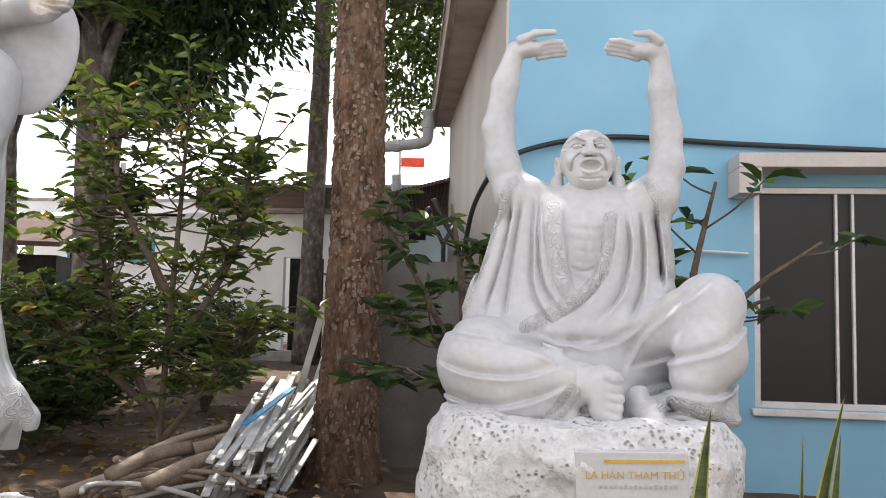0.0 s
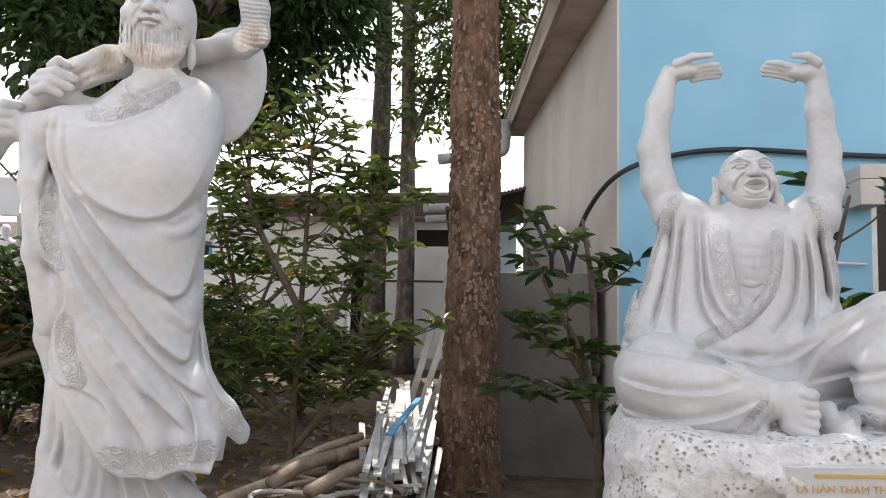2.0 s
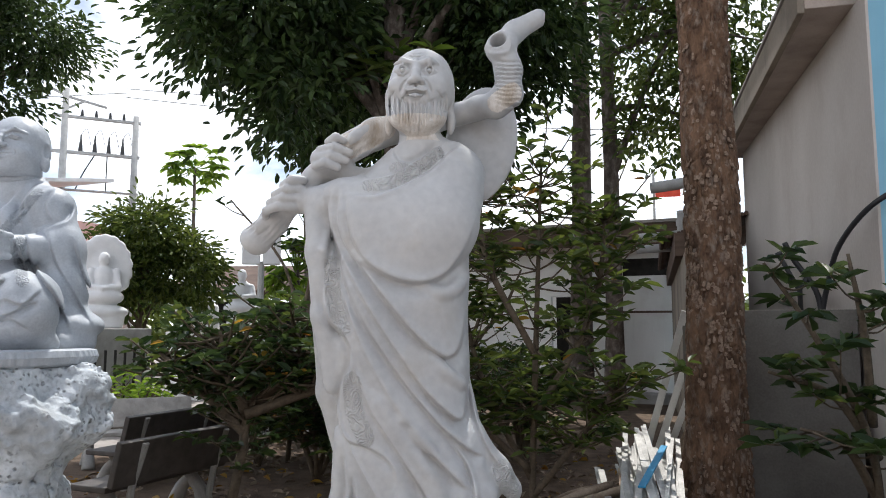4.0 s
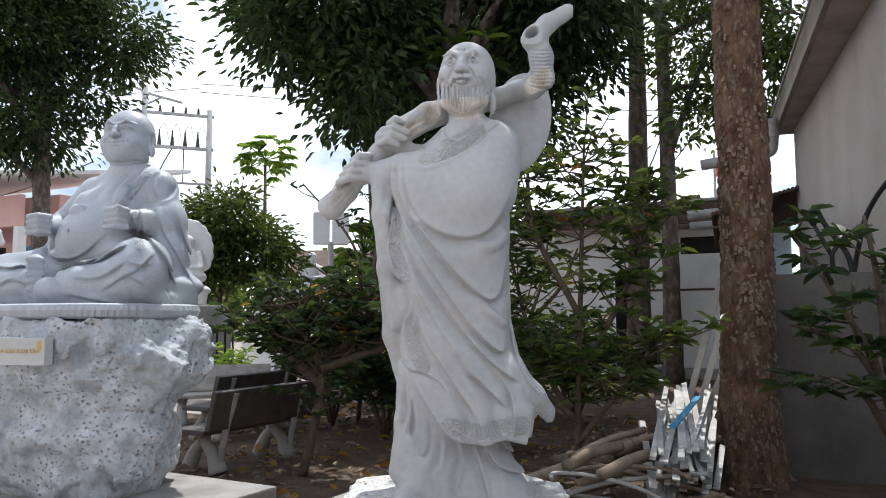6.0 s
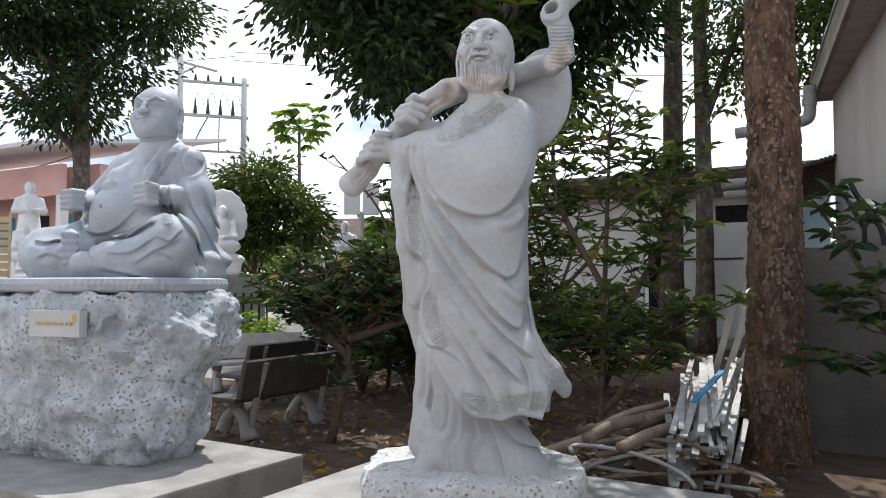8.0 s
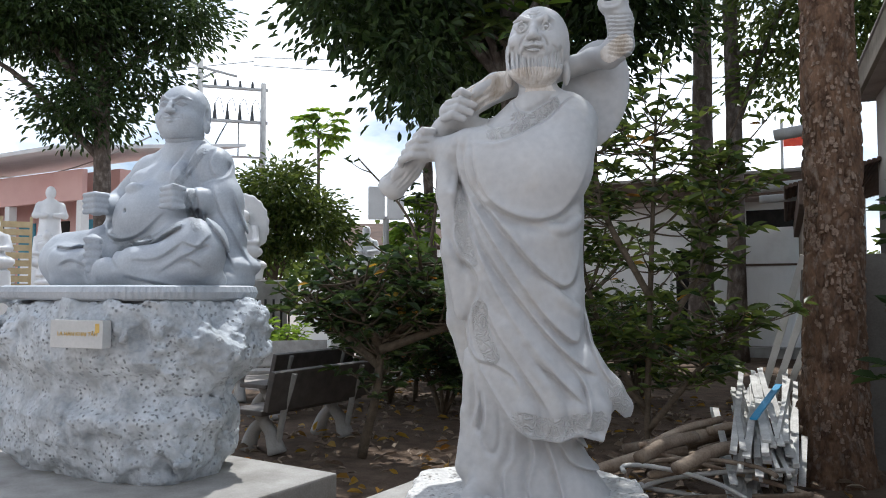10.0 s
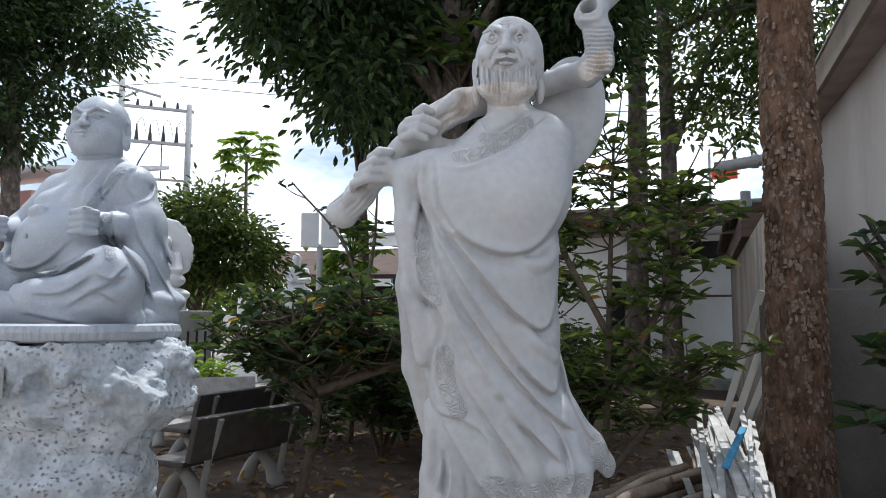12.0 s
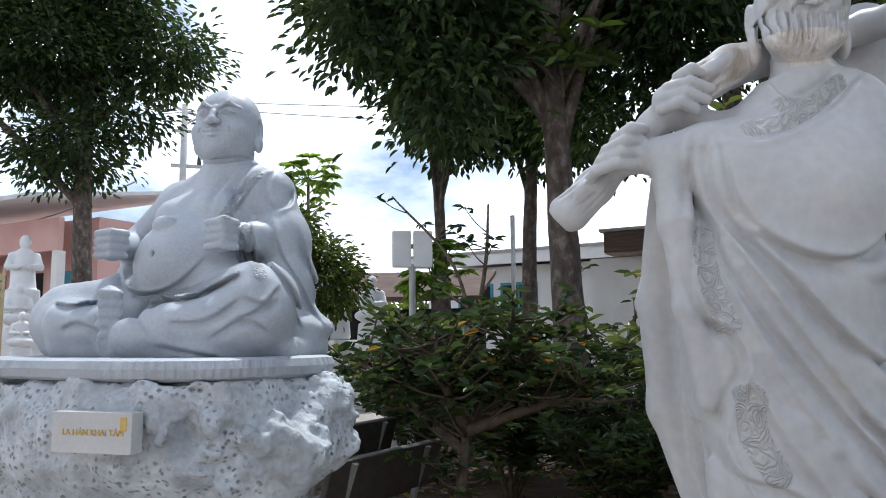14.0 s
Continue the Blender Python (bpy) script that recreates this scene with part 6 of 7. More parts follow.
papaya((-9.6, 13.4, 0), 2.9, 13, 0.7)


def shrub(name, base, stems, whorls, size, mats, label, seed, per=9, ratio=0.32, stem_r=0.03, tilt=0.35, category="shrub"):
    """Stems from the base to points, side twigs, and whorls of long leaves at the twig ends. stems: lists of points; whorls a stem."""
    rng = np.random.default_rng(seed)
    t = empty(name, pose(*base))
    tagged(t, label, category)
    pos, way = [], []
    for st in stems:
        bm = bmesh.new()
        p = smooth_path(st, 8)
        add_tube(bm, p, [stem_r, stem_r * 0.8, stem_r * 0.35], 8, 0.1)
        for k in range(whorls):
            i = int(rng.uniform(0.35, 1.0) * (len(p) - 1))
            a = rng.uniform(0, 6.28)
            d = Vector((math.cos(a), math.sin(a), rng.uniform(-0.15, 0.9)))
            e = p[i] + d * rng.uniform(0.12, 0.55)
            add_tube(bm, smooth_path([p[i], p[i].lerp(e, 0.5) + Vector((0, 0, -0.03)), e], 3), [stem_r * 0.28, stem_r * 0.14], 5)
            for j in range(per):
                b = 6.28 * j / per + rng.uniform(-0.3, 0.3)
                o = Vector((math.cos(b), math.sin(b), rng.uniform(-0.35, 0.5)))
                back = d * rng.uniform(-0.12, 0.02)
                pos.append(e + back)
                way.append(o + d * tilt)
        part("stem", bm, TWIG, t, smooth=True)
    idx = (rng.random(len(pos)) < 0.015).astype(int) if len(mats) > 1 else None
    if len(mats) > 2:
        idx[rng.random(len(pos)) < 0.13] = 2
    lv = new("foliage", leaf_mesh("foliage", np.array(pos), np.array(way), size, size * ratio, mats, idx, rng))
    lv.parent = t
    return t


shrub("shrub", (-2.2, 5.9, 0), [[(0, 0, 0), (0.02, 0, 0.8), (0.06, 0.05, 2.1), (0.1, 0.05, 3.0)], [(0, 0, 0.45), (-0.45, 0.1, 1.2), (-0.75, 0.1, 2.4)], [(0, 0, 0.3), (0.4, 0, 0.8), (0.75, -0.05, 1.25)],
       [(0.02, 0, 0.9), (0.5, 0.1, 1.8), (0.62, 0.1, 2.7)], [(0, 0, 0.5), (-0.5, -0.2, 1.0), (-1.0, -0.2, 1.5)], [(0.05, 0, 1.4), (-0.3, -0.2, 2.2), (-0.35, -0.2, 2.9)]],
      58, 0.145, [LEAF_MID, LEAF_AUTUMN, LEAF_DARK], "leafy shrub with glossy green and yellowed leaves", 31, per=8)
shrub("shrub", (-4.45, 4.95, 0), [[(0, 0, 0), (0.12, 0.05, 0.55), (0.2, 0.05, 1.0), (0.45, 0.1, 1.40)], [(0.16, 0.05, 0.8), (-0.3, 0, 1.15), (-0.75, 0.05, 1.42)], [(0.18, 0.05, 0.95), (0.1, -0.1, 1.25), (0.0, -0.1, 1.60)],
       [(0.2, 0, 0.95), (0.7, 0.25, 1.15), (1.05, 0.3, 1.25)], [(0.18, 0.05, 0.9), (-0.25, 0.35, 1.3), (-0.45, 0.4, 1.55)], [(0.2, 0.1, 1.0), (0.5, 0.3, 1.4), (0.35, 0.35, 1.75)]],
      52, 0.115, [LEAF_DARK, LEAF_AUTUMN, LEAF_MID], "dark green shrub with a leaning brown stem", 32, per=8, ratio=0.42, stem_r=0.045)
hedge_rng = random.Random(7)
for k, (x, y, h) in enumerate(((-3.7, 6.6, 1.0), (-4.9, 7.0, 1.5), (-6.1, 7.6, 1.6), (-5.4, 8.4, 1.7), (-4.2, 8.2, 1.5), (-7.3, 8.8, 1.8), (-6.6, 9.6, 1.8), (-3.4, 9.4, 1.5), (-8.4, 10.8, 1.9), (-4.6, 12.4, 1.8), (-6.6, 12.6, 2.0))):
    st = []
    h *= 0.74
    for j in range(7):
        a = hedge_rng.uniform(0, 6.28)
        r = hedge_rng.uniform(0.3, 0.8)
        st.append([(0, 0, 0), (math.cos(a) * r * 0.4, math.sin(a) * r * 0.4, h * 0.5), (math.cos(a) * r, math.sin(a) * r, h * hedge_rng.uniform(0.75, 1.1))])
    shrub("shrub", (x, y, 0), st, 30, 0.125, [LEAF_DARK, LEAF_AUTUMN, LEAF_MID], "dense dark green garden shrub", 50 + k, per=8, ratio=0.36, stem_r=0.025)
# leafless young tree in front of the white house
shrub("shrub", (-6.2, 14.2, 0), [[(0, 0, 0), (0.1, 0, 1.0), (0.5, 0, 2.1), (0.7, 0, 3.2)], [(0.1, 0, 0.9), (-0.5, 0, 2.0), (-0.7, 0, 3.4)], [(0.2, 0, 1.3), (0.9, 0, 2.0), (1.3, 0, 2.8)]],
      7, 0.22, [LEAF_DARK], "young tree with sparse leaves against the white wall", 71, per=5, stem_r=0.05, category="tree")
# plants that reach in from behind the laughing statue
shrub("shrub", (0.18, 5.6, 0), [[(0, 0, 0), (-0.05, -0.1, 0.9), (-0.35, -0.2, 1.6), (-0.62, -0.25, 2.05)], [(0, 0, 0.8), (-0.25, -0.2, 1.2), (-0.62, -0.3, 1.35)], [(-0.02, 0, 1.0), (-0.05, -0.1, 1.6), (-0.12, -0.15, 2.1)],
       [(0, 0, 0.5), (-0.2, -0.2, 0.9), (-0.45, -0.3, 1.0)]],
      7, 0.18, [LEAF_DARK, LEAF_MID, LEAF_MID], "leafy branches of a young tree beside the cream wall", 72, per=8, ratio=0.36)
shrub("shrub", (1.55, 5.5, 0), [[(0, 0, 0), (0.05, -0.1, 1.0), (0.4, -0.2, 1.5), (0.85, -0.25, 1.85)], [(0.02, 0, 0.9), (0.2, -0.1, 1.3), (0.55, -0.2, 1.5)], [(0, 0, 0.8), (0.1, -0.1, 1.6), (0.25, -0.1, 2.25)]],
      6, 0.19, [LEAF_DARK, LEAF_MID, LEAF_LIGHT], "leafy branches of a young tree beside the blue wall", 73, per=7, ratio=0.36)
shrub("shoot", (-5.40, 9.95, 4.9), [[(0, 0, 0), (0.05, -0.15, 0.3), (-0.05, -0.3, 0.7)], [(0, 0, 0.1), (-0.2, -0.2, 0.4), (-0.45, -0.3, 0.6)], [(0, 0, 0.1), (0.25, -0.2, 0.3), (0.5, -0.3, 0.55)]],
      6, 0.34, [LEAF_MID, LEAF_MID, LEAF_LIGHT], "leafy shoot with large drooping leaves on a tree trunk", 75, per=8, ratio=0.30)
# long light twig in front of the sky, and a leafy shoot on the tall trunk
shrub("shrub", (-5.9, 7.9, 0), [[(0, 0, 0), (0.1, 0, 1.4), (-0.1, 0, 2.4), (-0.9, -0.1, 3.3)], [(0.1, 0, 1.4), (0.3, 0, 2.4), (0.35, 0, 3.1)]], 6, 0.14, [LEAF_DARK], "tall thin shoots with small dark leaves", 74, per=6, category="shrub")


def snake_plant(place, blades, seed):
    rng = random.Random(seed)
    t = empty("snake_plant", pose(*place))
    tagged(t, "snake plant with upright yellow-edged blades", "plant")
    for x, y, h, lx, w in blades:
        bm, em = bmesh.new(), bmesh.new()
        rows, n = [], 16
        tw = rng.uniform(-0.5, 0.5)
        for i in range(n + 1):
            s = i / n
            ww = w * (0.75 + 0.5 * math.sin(2.4 * s)) * (1 - s ** 5) + 0.0015
            c = Vector((x + lx * s * s, y + 0.02 * math.sin(3 * s), h * s))
            d = Vector((math.cos(tw + s * 0.5), math.sin(tw + s * 0.5), 0))
            nn = Vector((-d.y, d.x, 0))
            rows.append([c + d * (ww * f) + nn * (0.18 * ww * (1 - abs(f) * 2)) * -1 for f in (-0.5, -0.36, 0, 0.36, 0.5)])
        for m, cols in ((bm, (1, 2, 3)), (em, (0, 1)), (em, (3, 4))):
            g = [[m.verts.new(r[c]) for c in cols] for r in rows]
            for a, b in zip(g, g[1:]):
                for k in range(len(cols) - 1):
                    m.faces.new((a[k], a[k + 1], b[k + 1], b[k]))
        for m in (bm, em):
            bmesh.ops.solidify(m, geom=m.faces[:], thickness=0.003)
        lf = part("blade", bm, SNAKE, t)
        part("blade_edge", em, SNAKE_EDGE, lf, "yellow leaf margin")


snake_plant((1.0, 2.35, 0), [(0.0, 0, 1.16, 0.075, 0.05), (0.27, 0.02, 1.21, 0.14, 0.045), (0.34, 0.0, 1.11, 0.05, 0.04), (0.31, 0.06, 1.10, 0.01, 0.02), (0.40, 0.05, 0.9, 0.05, 0.04)], 3)


# ---- benches ----
def bench(m, seat_mat, label):
    b = empty("stone_bench", m)
    tagged(b, label, "bench", group="garden benches")
    part("seat", box_bm((-0.70, -0.20, 0.36), (0.70, 0.20, 0.41), 0.012), seat_mat, b)
    part("backrest", box_bm((-0.72, -0.03, 0), (0.72, 0.03, 0.36), 0.012, pose(0, -0.26, 0.41, 14)), seat_mat, b)
    for x in (-0.48, 0.48):
        bm = tube_bm(smooth_path([(x, -0.18, 0.0), (x, -0.10, 0.18), (x, 0.0, 0.28), (x, 0.02, 0.36)], 5), [0.09, 0.06, 0.055, 0.08], 10)
        add_tube(bm, smooth_path([(x, 0.20, 0.0), (x, 0.12, 0.18), (x, 0.0, 0.28)], 5), [0.08, 0.06, 0.055], 10)
        part("leg", bm, CONCRETE, b, smooth=True)
        part("back_strut", tube_bm([(x, -0.17, 0.02), (x, -0.25, 0.38), (x, -0.375, 0.73)], 0.03, 8), CONCRETE, b)
    return b


bench(pose(-5.34, 5.12, 0, 0, 0, 90), BENCH_STONE, "dark terrazzo garden bench seen from its back")
bench(pose(-6.66, 6.44, 0, 0, 0, 92), BENCH_STONE, "dark terrazzo garden bench seen from its back")
bench(pose(-7.6, 7.1, 0, 0, 0, -130), BENCH_PALE, "worn pale terrazzo garden bench")

# ---- heap of timber, pipes and bars by the lean-to ----
rng6 = random.Random(11)
for k in range(64):
    a = radians(rng6.uniform(95, 106))
    L = rng6.uniform(1.2, 2.6)
    x, y = rng6.uniform(-1.28, -0.92), rng6.uniform(4.6, 5.1)
    z = 0.04 + 0.0075 * k
    mats = PALE_TIMBER if k > 5 else TIMBER
    w, h = rng6.uniform(0.02, 0.055), rng6.uniform(0.010, 0.025)
    ob = mesh_object("plank", box_bm((0, -w / 2, 0), (L, w / 2, h), 0.003), mats)
    ob.matrix_world = pose(x, y, z, rng6.uniform(-8, 8), rng6.uniform(-8, -5), math.degrees(a))
    tagged(ob, "bleached plank lying on the junk heap" if mats is PALE_TIMBER else "weathered plank in the junk heap", "plank", group="junk heap")
for k in range(18):
    L = rng6.uniform(0.9, 1.4)
    x, y = rng6.uniform(-2.3, -1.5), rng6.uniform(4.5, 6.4)
    p0 = Vector((x, y, 0.05 + 0.02 * k))
    p1 = p0 + Vector((rng6.uniform(0.3, 0.9), rng6.uniform(0.5, 1), rng6.uniform(0.0, 0.22))) * L * 0.7
    ob = mesh_object("log", tube_bm(smooth_path([p0, p0.lerp(p1, 0.5) + Vector((0, 0, 0.03)), p1], 6), [rng6.uniform(0.025, 0.055)] * 2, 9, 0.15), TIMBER, True)
    tagged(ob, "weathered pole on the junk heap", "log", group="junk heap")
for k in range(6):
    c = Vector((-1.50 + 0.05 * k, 4.50 + 0.05 * k, 0.10 + 0.05 * k))
    pts = [c + Vector((0.42 * math.cos(a) * (1 + 0.1 * k), 0.25 * math.sin(a), 0.22 * math.sin(a * 0.5 + k))) for a in np.linspace(0.3, 3.6, 14)]
    tagged(mesh_object("hose", tube_bm(pts, 0.016, 8), TIMBER if k % 2 else PALE_TIMBER, True), "bent length of pale plastic hose on the heap", "hose", group="junk heap")
for k in range(5):
    x = -1.62 + 0.07 * k
    ob = mesh_object("metal_bar", box_bm((-0.03, -0.012, 0), (0.03, 0.012, 1.75 - 0.12 * k), 0.003), ALU if k < 3 else TIMBER)
    ob.matrix_world = pose(x, 7.2 + 0.15 * k, 0.15, 12, 18 + 2 * k, 0)
    tagged(ob, "long metal bar leaning on the stained wall", "bar", group="leaning bars")
ob = mesh_object("blue_strip", box_bm((0, -0.025, 0), (0.9, 0.025, 0.012), 0.003), BLUE_PLASTIC)
ob.matrix_world = pose(-1.22, 5.1, 0.60, 0, -9, 88)
tagged(ob, "blue plastic strip on the junk heap", "strip")

# ---- black cable over the blue wall and the cut hose beside it ----
tagged(mesh_object("cable", tube_bm(smooth_path([(4.6, WY - 0.03, 2.62), (3.2, WY - 0.04, 2.69), (2.2, WY - 0.04, 2.74), (1.3, WY - 0.04, 2.80), (0.75, WY - 0.06, 2.74), (0.36, WY - 0.10, 2.58), (0.12, 6.8, 2.30), (0.02, 7.0, 1.95), (-0.02, 7.05, 1.75)], 8), 0.022, 10), RUBBER, True),
       "thick black cable hung along the blue wall", "cable")
tagged(mesh_object("hose", tube_bm(smooth_path([(-0.02, 7.05, 1.72), (-0.06, 7.05, 1.95), (-0.22, 7.05, 2.22), (-0.28, 7.05, 2.36)], 6), 0.024, 10), RUBBER, True), "cut black hose sticking up beside the cream wall", "hose")
tagged(mesh_object("metal_rail", tube_bm([(1.5, WY - 0.05, 1.90), (2.3, WY - 0.05, 1.86)], 0.012, 8), ALU), "thin metal rail on the blue wall", "rail")


# ---- things in the distance ----
def transformer_frame(base, yaw):
    t = empty("transformer_frame", pose(*base, 0, 0, yaw))
    tagged(t, "concrete twin-pole transformer frame with black insulators", "utility pole")
    for x in (-1.4, 1.4):
        part("pole", tube_bm([(x, 0, 0), (x, 0, 11.0 if x > 0 else 11.9)], [0.19, 0.13], 10), POLE, t, smooth=True)
    for z, a in ((10.65, 0.10), (9.1, 0.12), (7.5, 0.07)):
        part("crossbeam", box_bm((-1.9 if z > 9 else -1.5, -0.10, z), (1.6, 0.10, z + a)), POLE, t)
    for k in range(4):
        x = -0.75 + k * 0.55
        f = part("fuse", tube_bm([(x, 0, 9.22), (x, 0, 9.62)], [0.10, 0.20, 0.20, 0.06], 12), PORCELAIN, t)
        part("insulator", tube_bm([(x, 0, 9.62), (x, 0, 9.95)], [0.05, 0.09, 0.03], 8), PORCELAIN, f)
        part("post_insulator", tube_bm([(x, 0, 10.75), (x, 0, 11.05)], [0.08, 0.04], 8), PORCELAIN, t)
        part("drop_wire", tube_bm(smooth_path([(x, 0, 9.95), (x + 0.22, 0.1, 10.25), (x + 0.40, 0, 9.5)], 5), 0.012, 6), RUBBER, t)
    part("drop_wire", tube_bm(smooth_path([(-0.2, 0, 9.1), (-0.6, 0, 8.3), (-0.9, 0, 7.5)], 5), 0.03, 6), RUBBER, t)
    part("stay_arm", tube_bm([(-2.1, 0, 11.9), (-1.3, 0, 11.55), (0.2, 0, 11.25)], 0.06, 8), POLE, t)
    part("stay_arm", tube_bm([(-1.4, 0, 11.0), (-0.7, 0, 11.42)], 0.05, 8), POLE, t)
    part("drop_wire", tube_bm([(0.3, 0, 9.1), (0.3, 0, 7.5)], 0.03, 6), RUBBER, t)


transformer_frame((-26.7, 23.4, 0), 48.4)
for k, (a, b, sag) in enumerate((((-27, 25, 12.6), (15, 45, 13), 1.0), ((-27, 25, 12.2), (15, 45, 12), 1.2), ((-27, 25, 12.4), (-60, -5, 10), 1.2), ((-45, 22, 8.0), (-20.3, 14.4, 6.2), 0.6), ((-9, 40, 12.5), (30, 46, 12.5), 0.8))):
    A, B = Vector(a), Vector(b)
    tagged(mesh_object("power_line", tube_bm([A.lerp(B, s) - Vector((0, 0, sag * 4 * s * (1 - s))) for s in np.linspace(0, 1, 20)], 0.022, 6), PIPE_GREY), "thin overhead power line", "cable", group="power lines")


def shell_statue(base, yaw, s):
    """A small seated white figure before a scalloped back."""
    st = Stone((-0.9, -0.5, 0), (0.9, 0.8, 3.3), 0.045)
    for k in range(13):
        a = radians(-30 + k * 20)
        st.ball((0.62 * math.cos(a), -0.15, 1.9 + 0.85 * math.sin(a)), (0.22, 0.10, 0.24), 0.05)
    st.ball((0, -0.15, 1.8), (0.7, 0.10, 0.95), 0.05)
    st.ball((0, 0.2, 1.0), (0.6, 0.4, 0.28), 0.08)
    st.ball((0, 0.12, 1.5), (0.33, 0.25, 0.5), 0.08)
    st.ball((0, 0.15, 2.15), (0.17, 0.18, 0.24), 0.04)
    st.limb([(-0.35, 0.1, 1.8), (-0.4, 0.3, 1.3), (0, 0.5, 1.25)], [0.12, 0.11, 0.08], 0.05)
    st.limb([(0.35, 0.1, 1.8), (0.4, 0.3, 1.3), (0, 0.5, 1.25)], [0.12, 0.11, 0.08], 0.05)
    st.ball((0, 0.1, 0.55), (0.75, 0.55, 0.25), 0.06)
    st.column([(0.05, 0, 0.05, 0.6, 0.45, 3), (0.4, 0, 0.05, 0.65, 0.5, 3)], 0.05)
    ob = stone_object("statue", st, base, (math.cos(radians(yaw)), math.sin(radians(yaw))), [SHELL])
    ob.scale = (s, s, s)
    return tagged(ob, "white seated statue with a scalloped shell back", "statue")


def plain_statue(base, yaw, s, label, seat=True):
    st = Stone((-0.7, -0.5, 0), (0.7, 0.7, 2.6), 0.045)
    if seat:
        st.ball((0, 0.15, 1.0), (0.58, 0.38, 0.24), 0.08)
    st.column([(0.05, 0, 0.05, 0.5, 0.4, 3), (0.75, 0, 0.05, 0.45, 0.36, 3)], 0.05)
    st.column([(0.75, 0, 0.0, 0.36, 0.3, 2), (1.3, 0, 0.0, 0.3, 0.24, 2), (1.8, 0, 0, 0.34, 0.2, 2), (1.95, 0, 0, 0.15, 0.12, 2)], 0.06)
    st.limb([(-0.32, 0, 1.75), (-0.42, 0.15, 1.4), (-0.1, 0.35, 1.4)], [0.11, 0.1, 0.07], 0.05)
    st.limb([(0.32, 0, 1.75), (0.42, 0.15, 1.4), (0.1, 0.35, 1.4)], [0.11, 0.1, 0.07], 0.05)
    st.ball((0, 0.03, 2.15), (0.16, 0.18, 0.22), 0.05)
    ob = stone_object("statue", st, base, (math.cos(radians(yaw)), math.sin(radians(yaw))), [SHELL])
    ob.scale = (s, s, s)
    return tagged(ob, label, "statue")


shell_statue((-10.95, 9.6, 1.62), 48, 0.56)
tagged(mesh_object("plinth", box_bm((-11.5, 9.0, 0), (-10.4, 10.2, 1.65), 0.02), CONCRETE), "low plinth with dark grille under the far statue", "plinth")
for k in range(9):
    tagged(mesh_object("grille_bar", box_bm((-10.2, 8.4 + 0.2 * k, 0.02), (-10.17, 8.43 + 0.2 * k, 1.3), 0.004), DARK), "dark metal bar of the yard railing", "railing", group="yard railing")
for x, y, z, yaw, sc, label, seat in ((-13.1, 14.5, 1.55, 40, 0.92, "white statue of a rider in the yard", False), (-12.2, 14.9, 1.45, 30, 0.7, "small white seated statue in the yard", True),
                                      (-16.3, 7.8, 1.35, 60, 0.68, "white seated statue before the pink building", True), (-21.0, 11.7, 2.3, 60, 0.88, "white standing statue before the pink building", False),
                                      (-18.9, 10.4, 1.5, 60, 0.62, "small white seated statue before the pink building", True), (-15.2, 8.3, 1.2, 60, 0.4, "small white seated statue before the pink building", True)):
    plain_statue((x, y, z), yaw, sc, label, seat)
    tagged(mesh_object("plinth", box_bm((x - 0.6 * sc, y - 0.6 * sc, 0), (x + 0.6 * sc, y + 0.6 * sc, z + 0.04), 0.02), WHITE_WALL), "plain pale plinth under a far statue", "plinth", group="yard plinths")
sg = empty("slatted_board", pose(-17.9, 9.1, 0.9, 0, 0, 58))
tagged(sg, "yellow slatted notice board in the yard", "board")
for k in range(11):
    part("slat", box_bm((-0.28, 0, 0.2 + 0.18 * k), (0.28, 0.05, 0.34 + 0.18 * k), 0.01), YELLOW_SIGN, sg)
for x in (-0.33, 0.27):
    part("post", box_bm((x, -0.02, -0.9), (x + 0.06, 0.07, 2.25), 0.01), YELLOW_SIGN, sg)

lamp = empty("flood_lamp", pose(-7.8, 9.8, -0.65))
tagged(lamp, "twin white flood lamp on a grey post", "lamp")
part("post", tube_bm([(0, 0, 0), (0, 0, 3.35)], 0.05, 8), POLE, lamp)
for x in (-0.16, 0.16):
    part("lamp_head", box_bm((x - 0.14, -0.06, 3.3), (x + 0.14, 0.06, 3.85), 0.02, pose(0, 0, 0, 0, 0, 40)), SHELL, lamp)

hut = empty("hut", pose(-13.6, 17.0, 0, 0, 0, 20))
tagged(hut, "small hut with a rusty sheet roof", "hut")
# solid near-black box; the hut's dark inside is put into its colour
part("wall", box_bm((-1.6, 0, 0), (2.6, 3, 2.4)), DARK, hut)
part("roof", box_bm((-2.0, -0.8, 2.5), (3.0, 3.2, 2.62), 0.01, pose(0, 0, 0.3, 14)), ROOF_RED, hut)

post = mesh_object("post", tube_bm([(0, 0, 0), (0, 0, 5.4)], 0.075, 8), POLE)
post.location = (-11.6, 21.5, 0)
tagged(post, "grey concrete post with a small box", "post")

pot = empty("flower_pot", pose(-10.9, 9.5, 0.02))
tagged(pot, "low pot of red flowers on the paving", "flower pot")
part("bowl", tube_bm([(0, 0, 0), (0, 0, 0.12), (0, 0, 0.3)], [0.22, 0.3, 0.38], 16), BENCH_PALE, pot, smooth=True)
prng = np.random.default_rng(3)
fp = prng.normal(size=(260, 3)) * np.array((0.22, 0.22, 0.1)) + np.array((0, 0, 0.42))
fl = new("bloom", leaf_mesh("bloom", fp, prng.normal(size=(260, 3)) + np.array((0, 0, 0.8)), 0.11, 0.06, [LEAF_LIGHT, FLOWER], (prng.random(260) < 0.4).astype(int), prng))
fl.parent = pot
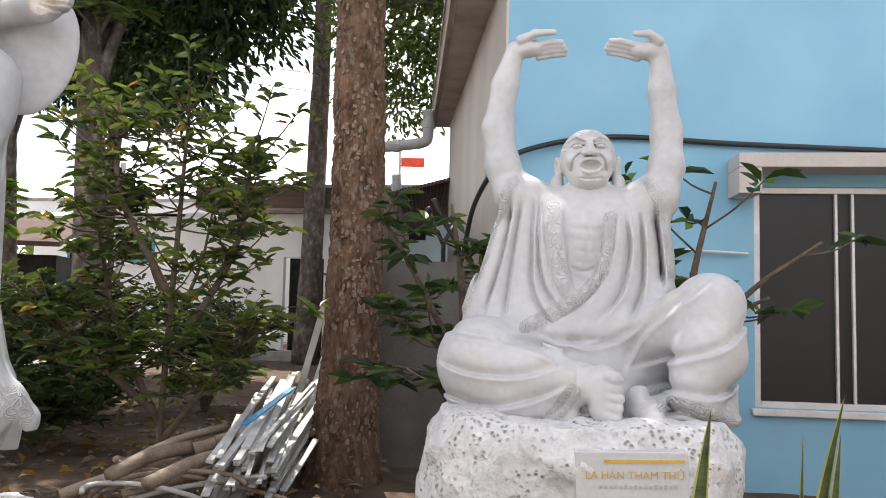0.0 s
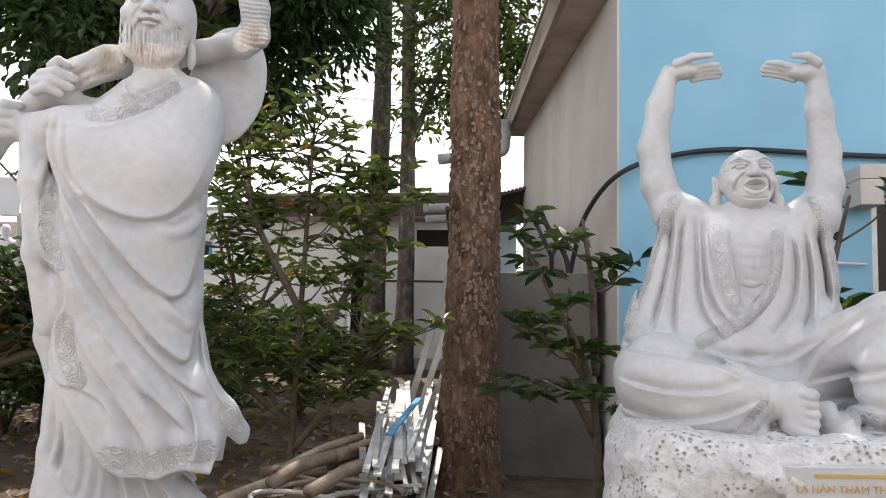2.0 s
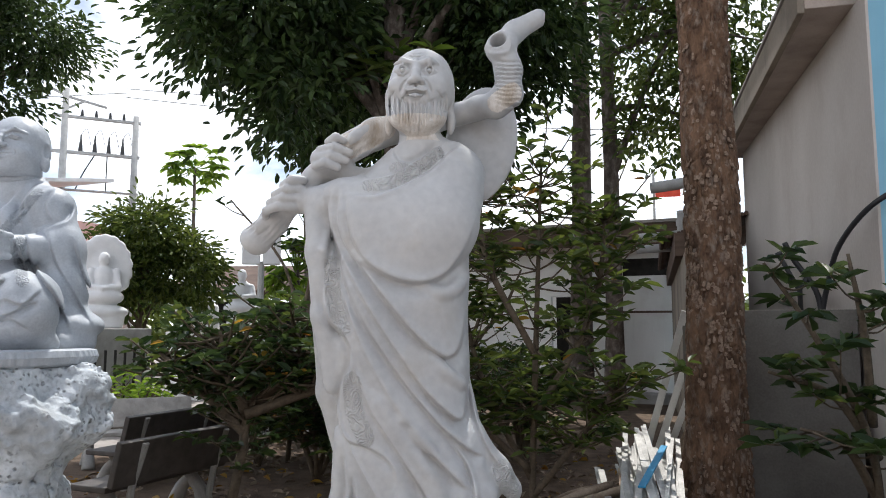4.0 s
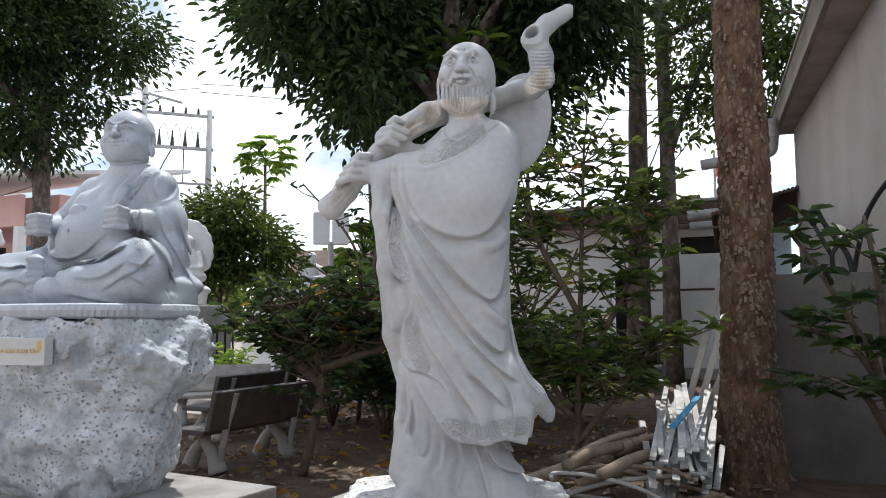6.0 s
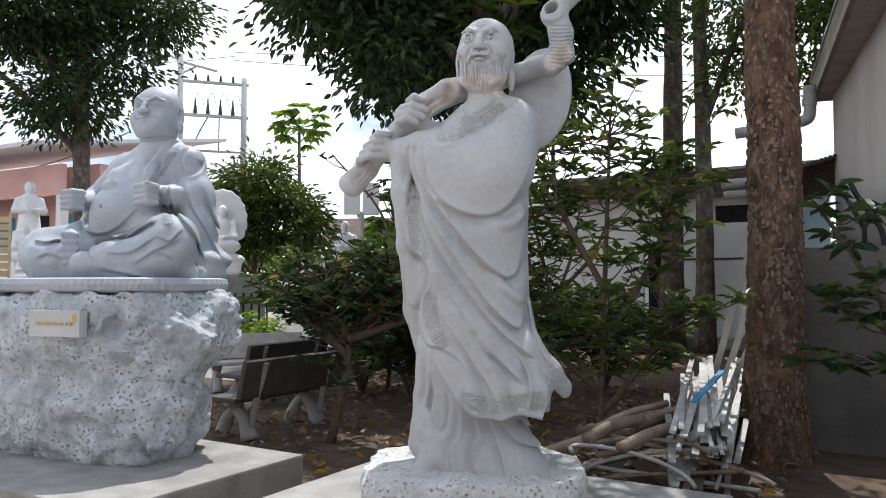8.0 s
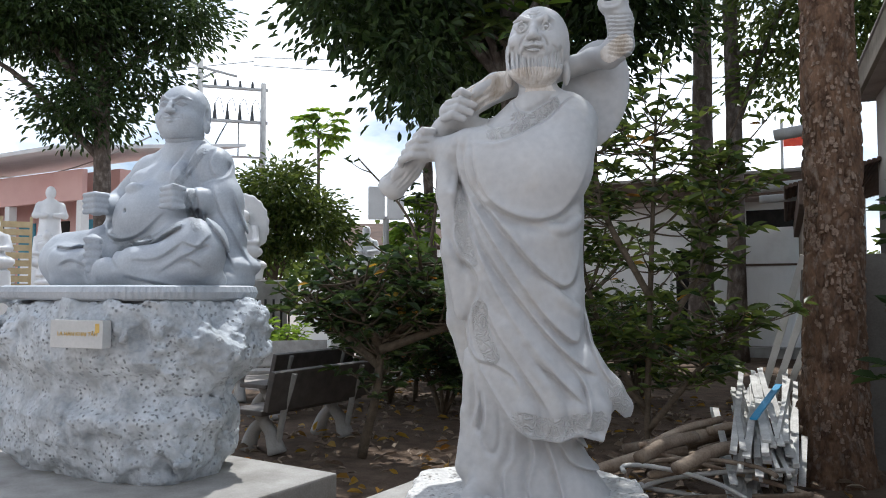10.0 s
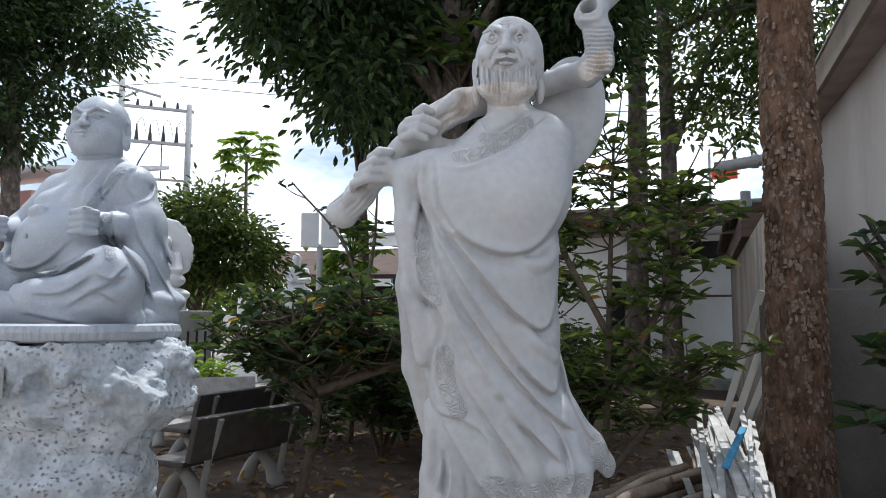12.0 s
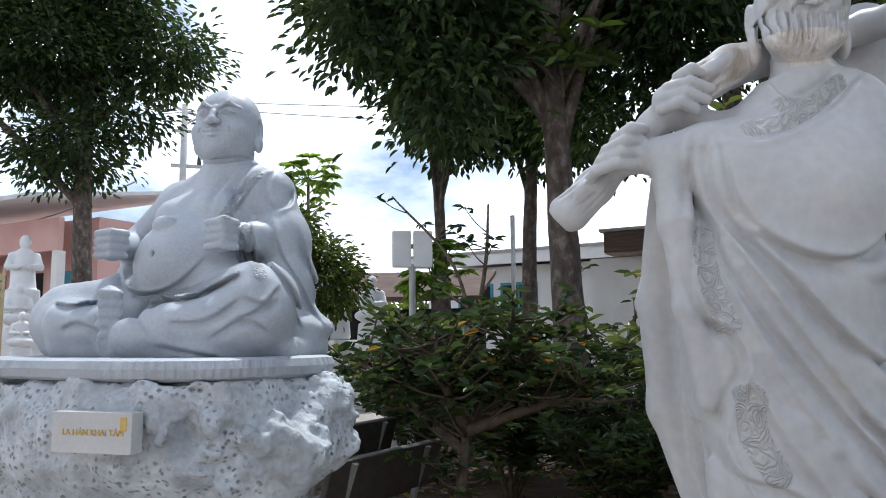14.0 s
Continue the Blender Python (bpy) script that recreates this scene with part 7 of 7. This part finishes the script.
shrub("shrub", (-9.6, 9.0, 0), [[(0, 0, 0), (0.2 * c, 0.2 * s, 0.4), (0.4 * c, 0.4 * s, 0.75)] for c, s in ((1, 0), (0, 1), (-1, 0), (0, -1), (0.7, 0.7))], 12, 0.15, [LEAF_LIGHT], "small yellow-green shrub at the yard's edge", 81, per=8, ratio=0.3)
flag = mesh_object("flag", box_bm((-0.5, 0, 0), (0.25, 0.02, 0.30), 0.0, pose(-3.1, 24, 5.75, 0, 0, 10)), FLAG)
tagged(flag, "small red flag over the roof", "flag")
tagged(mesh_object("flag_pole", tube_bm([(-3.65, 24, 0), (-3.65, 24, 6.6)], 0.04, 8), POLE), "thin pole of the red flag", "pole")

# fallen leaves on the soil
lr = np.random.default_rng(12)
n = 1400
lp = np.stack([lr.uniform(-7.5, -0.6, n), lr.uniform(3.8, 10, n), np.full(n, 0.045)], 1)
litter = new("leaf_litter", leaf_mesh("leaf_litter", lp, np.stack([lr.normal(size=n), lr.normal(size=n), lr.uniform(-0.05, 0.25, n)], 1), 0.12, 0.05, [TIMBER, LEAF_AUTUMN], (lr.random(n) < 0.25).astype(int), lr))
tagged(litter, "dry brown leaves scattered over the soil", "leaves", kind="stuff")

# far woods behind everything
wr = np.random.default_rng(20)
blobs = []
for k in range(26):
    a = radians(70 + k * 5.2)
    d = wr.uniform(48, 62)
    blobs.append((d * math.cos(a), d * math.sin(a), wr.uniform(1.5, 3.2), 4.5, 4.5, wr.uniform(2.0, 3.5)))
c, pos, way = crown_points(blobs, 900, 22, 0.9, wr)
tagged(new("far_woods", leaf_mesh("far_woods", pos, way, 0.8, 0.4, [LEAF_MID], None, wr)), "distant green treetops on the horizon", "trees", kind="stuff")

# forked black drain pipe that stands on the low grey wall
stub = empty("drain_pipe", pose(-0.18, 7.05, 1.78))
tagged(stub, "forked black plastic drain pipe on the grey wall", "pipe")
part("riser", tube_bm([(0, 0, 0), (0.0, 0, 0.18), (0.10, 0, 0.34)], 0.022, 10), RUBBER, stub, smooth=True)
part("branch", tube_bm([(0.0, 0, 0.16), (-0.14, 0, 0.46)], 0.020, 10), RUBBER, stub, smooth=True)
part("cap", tube_bm([(-0.13, 0, 0.45), (-0.155, 0, 0.50)], 0.030, 10), RUBBER, stub, smooth=True)
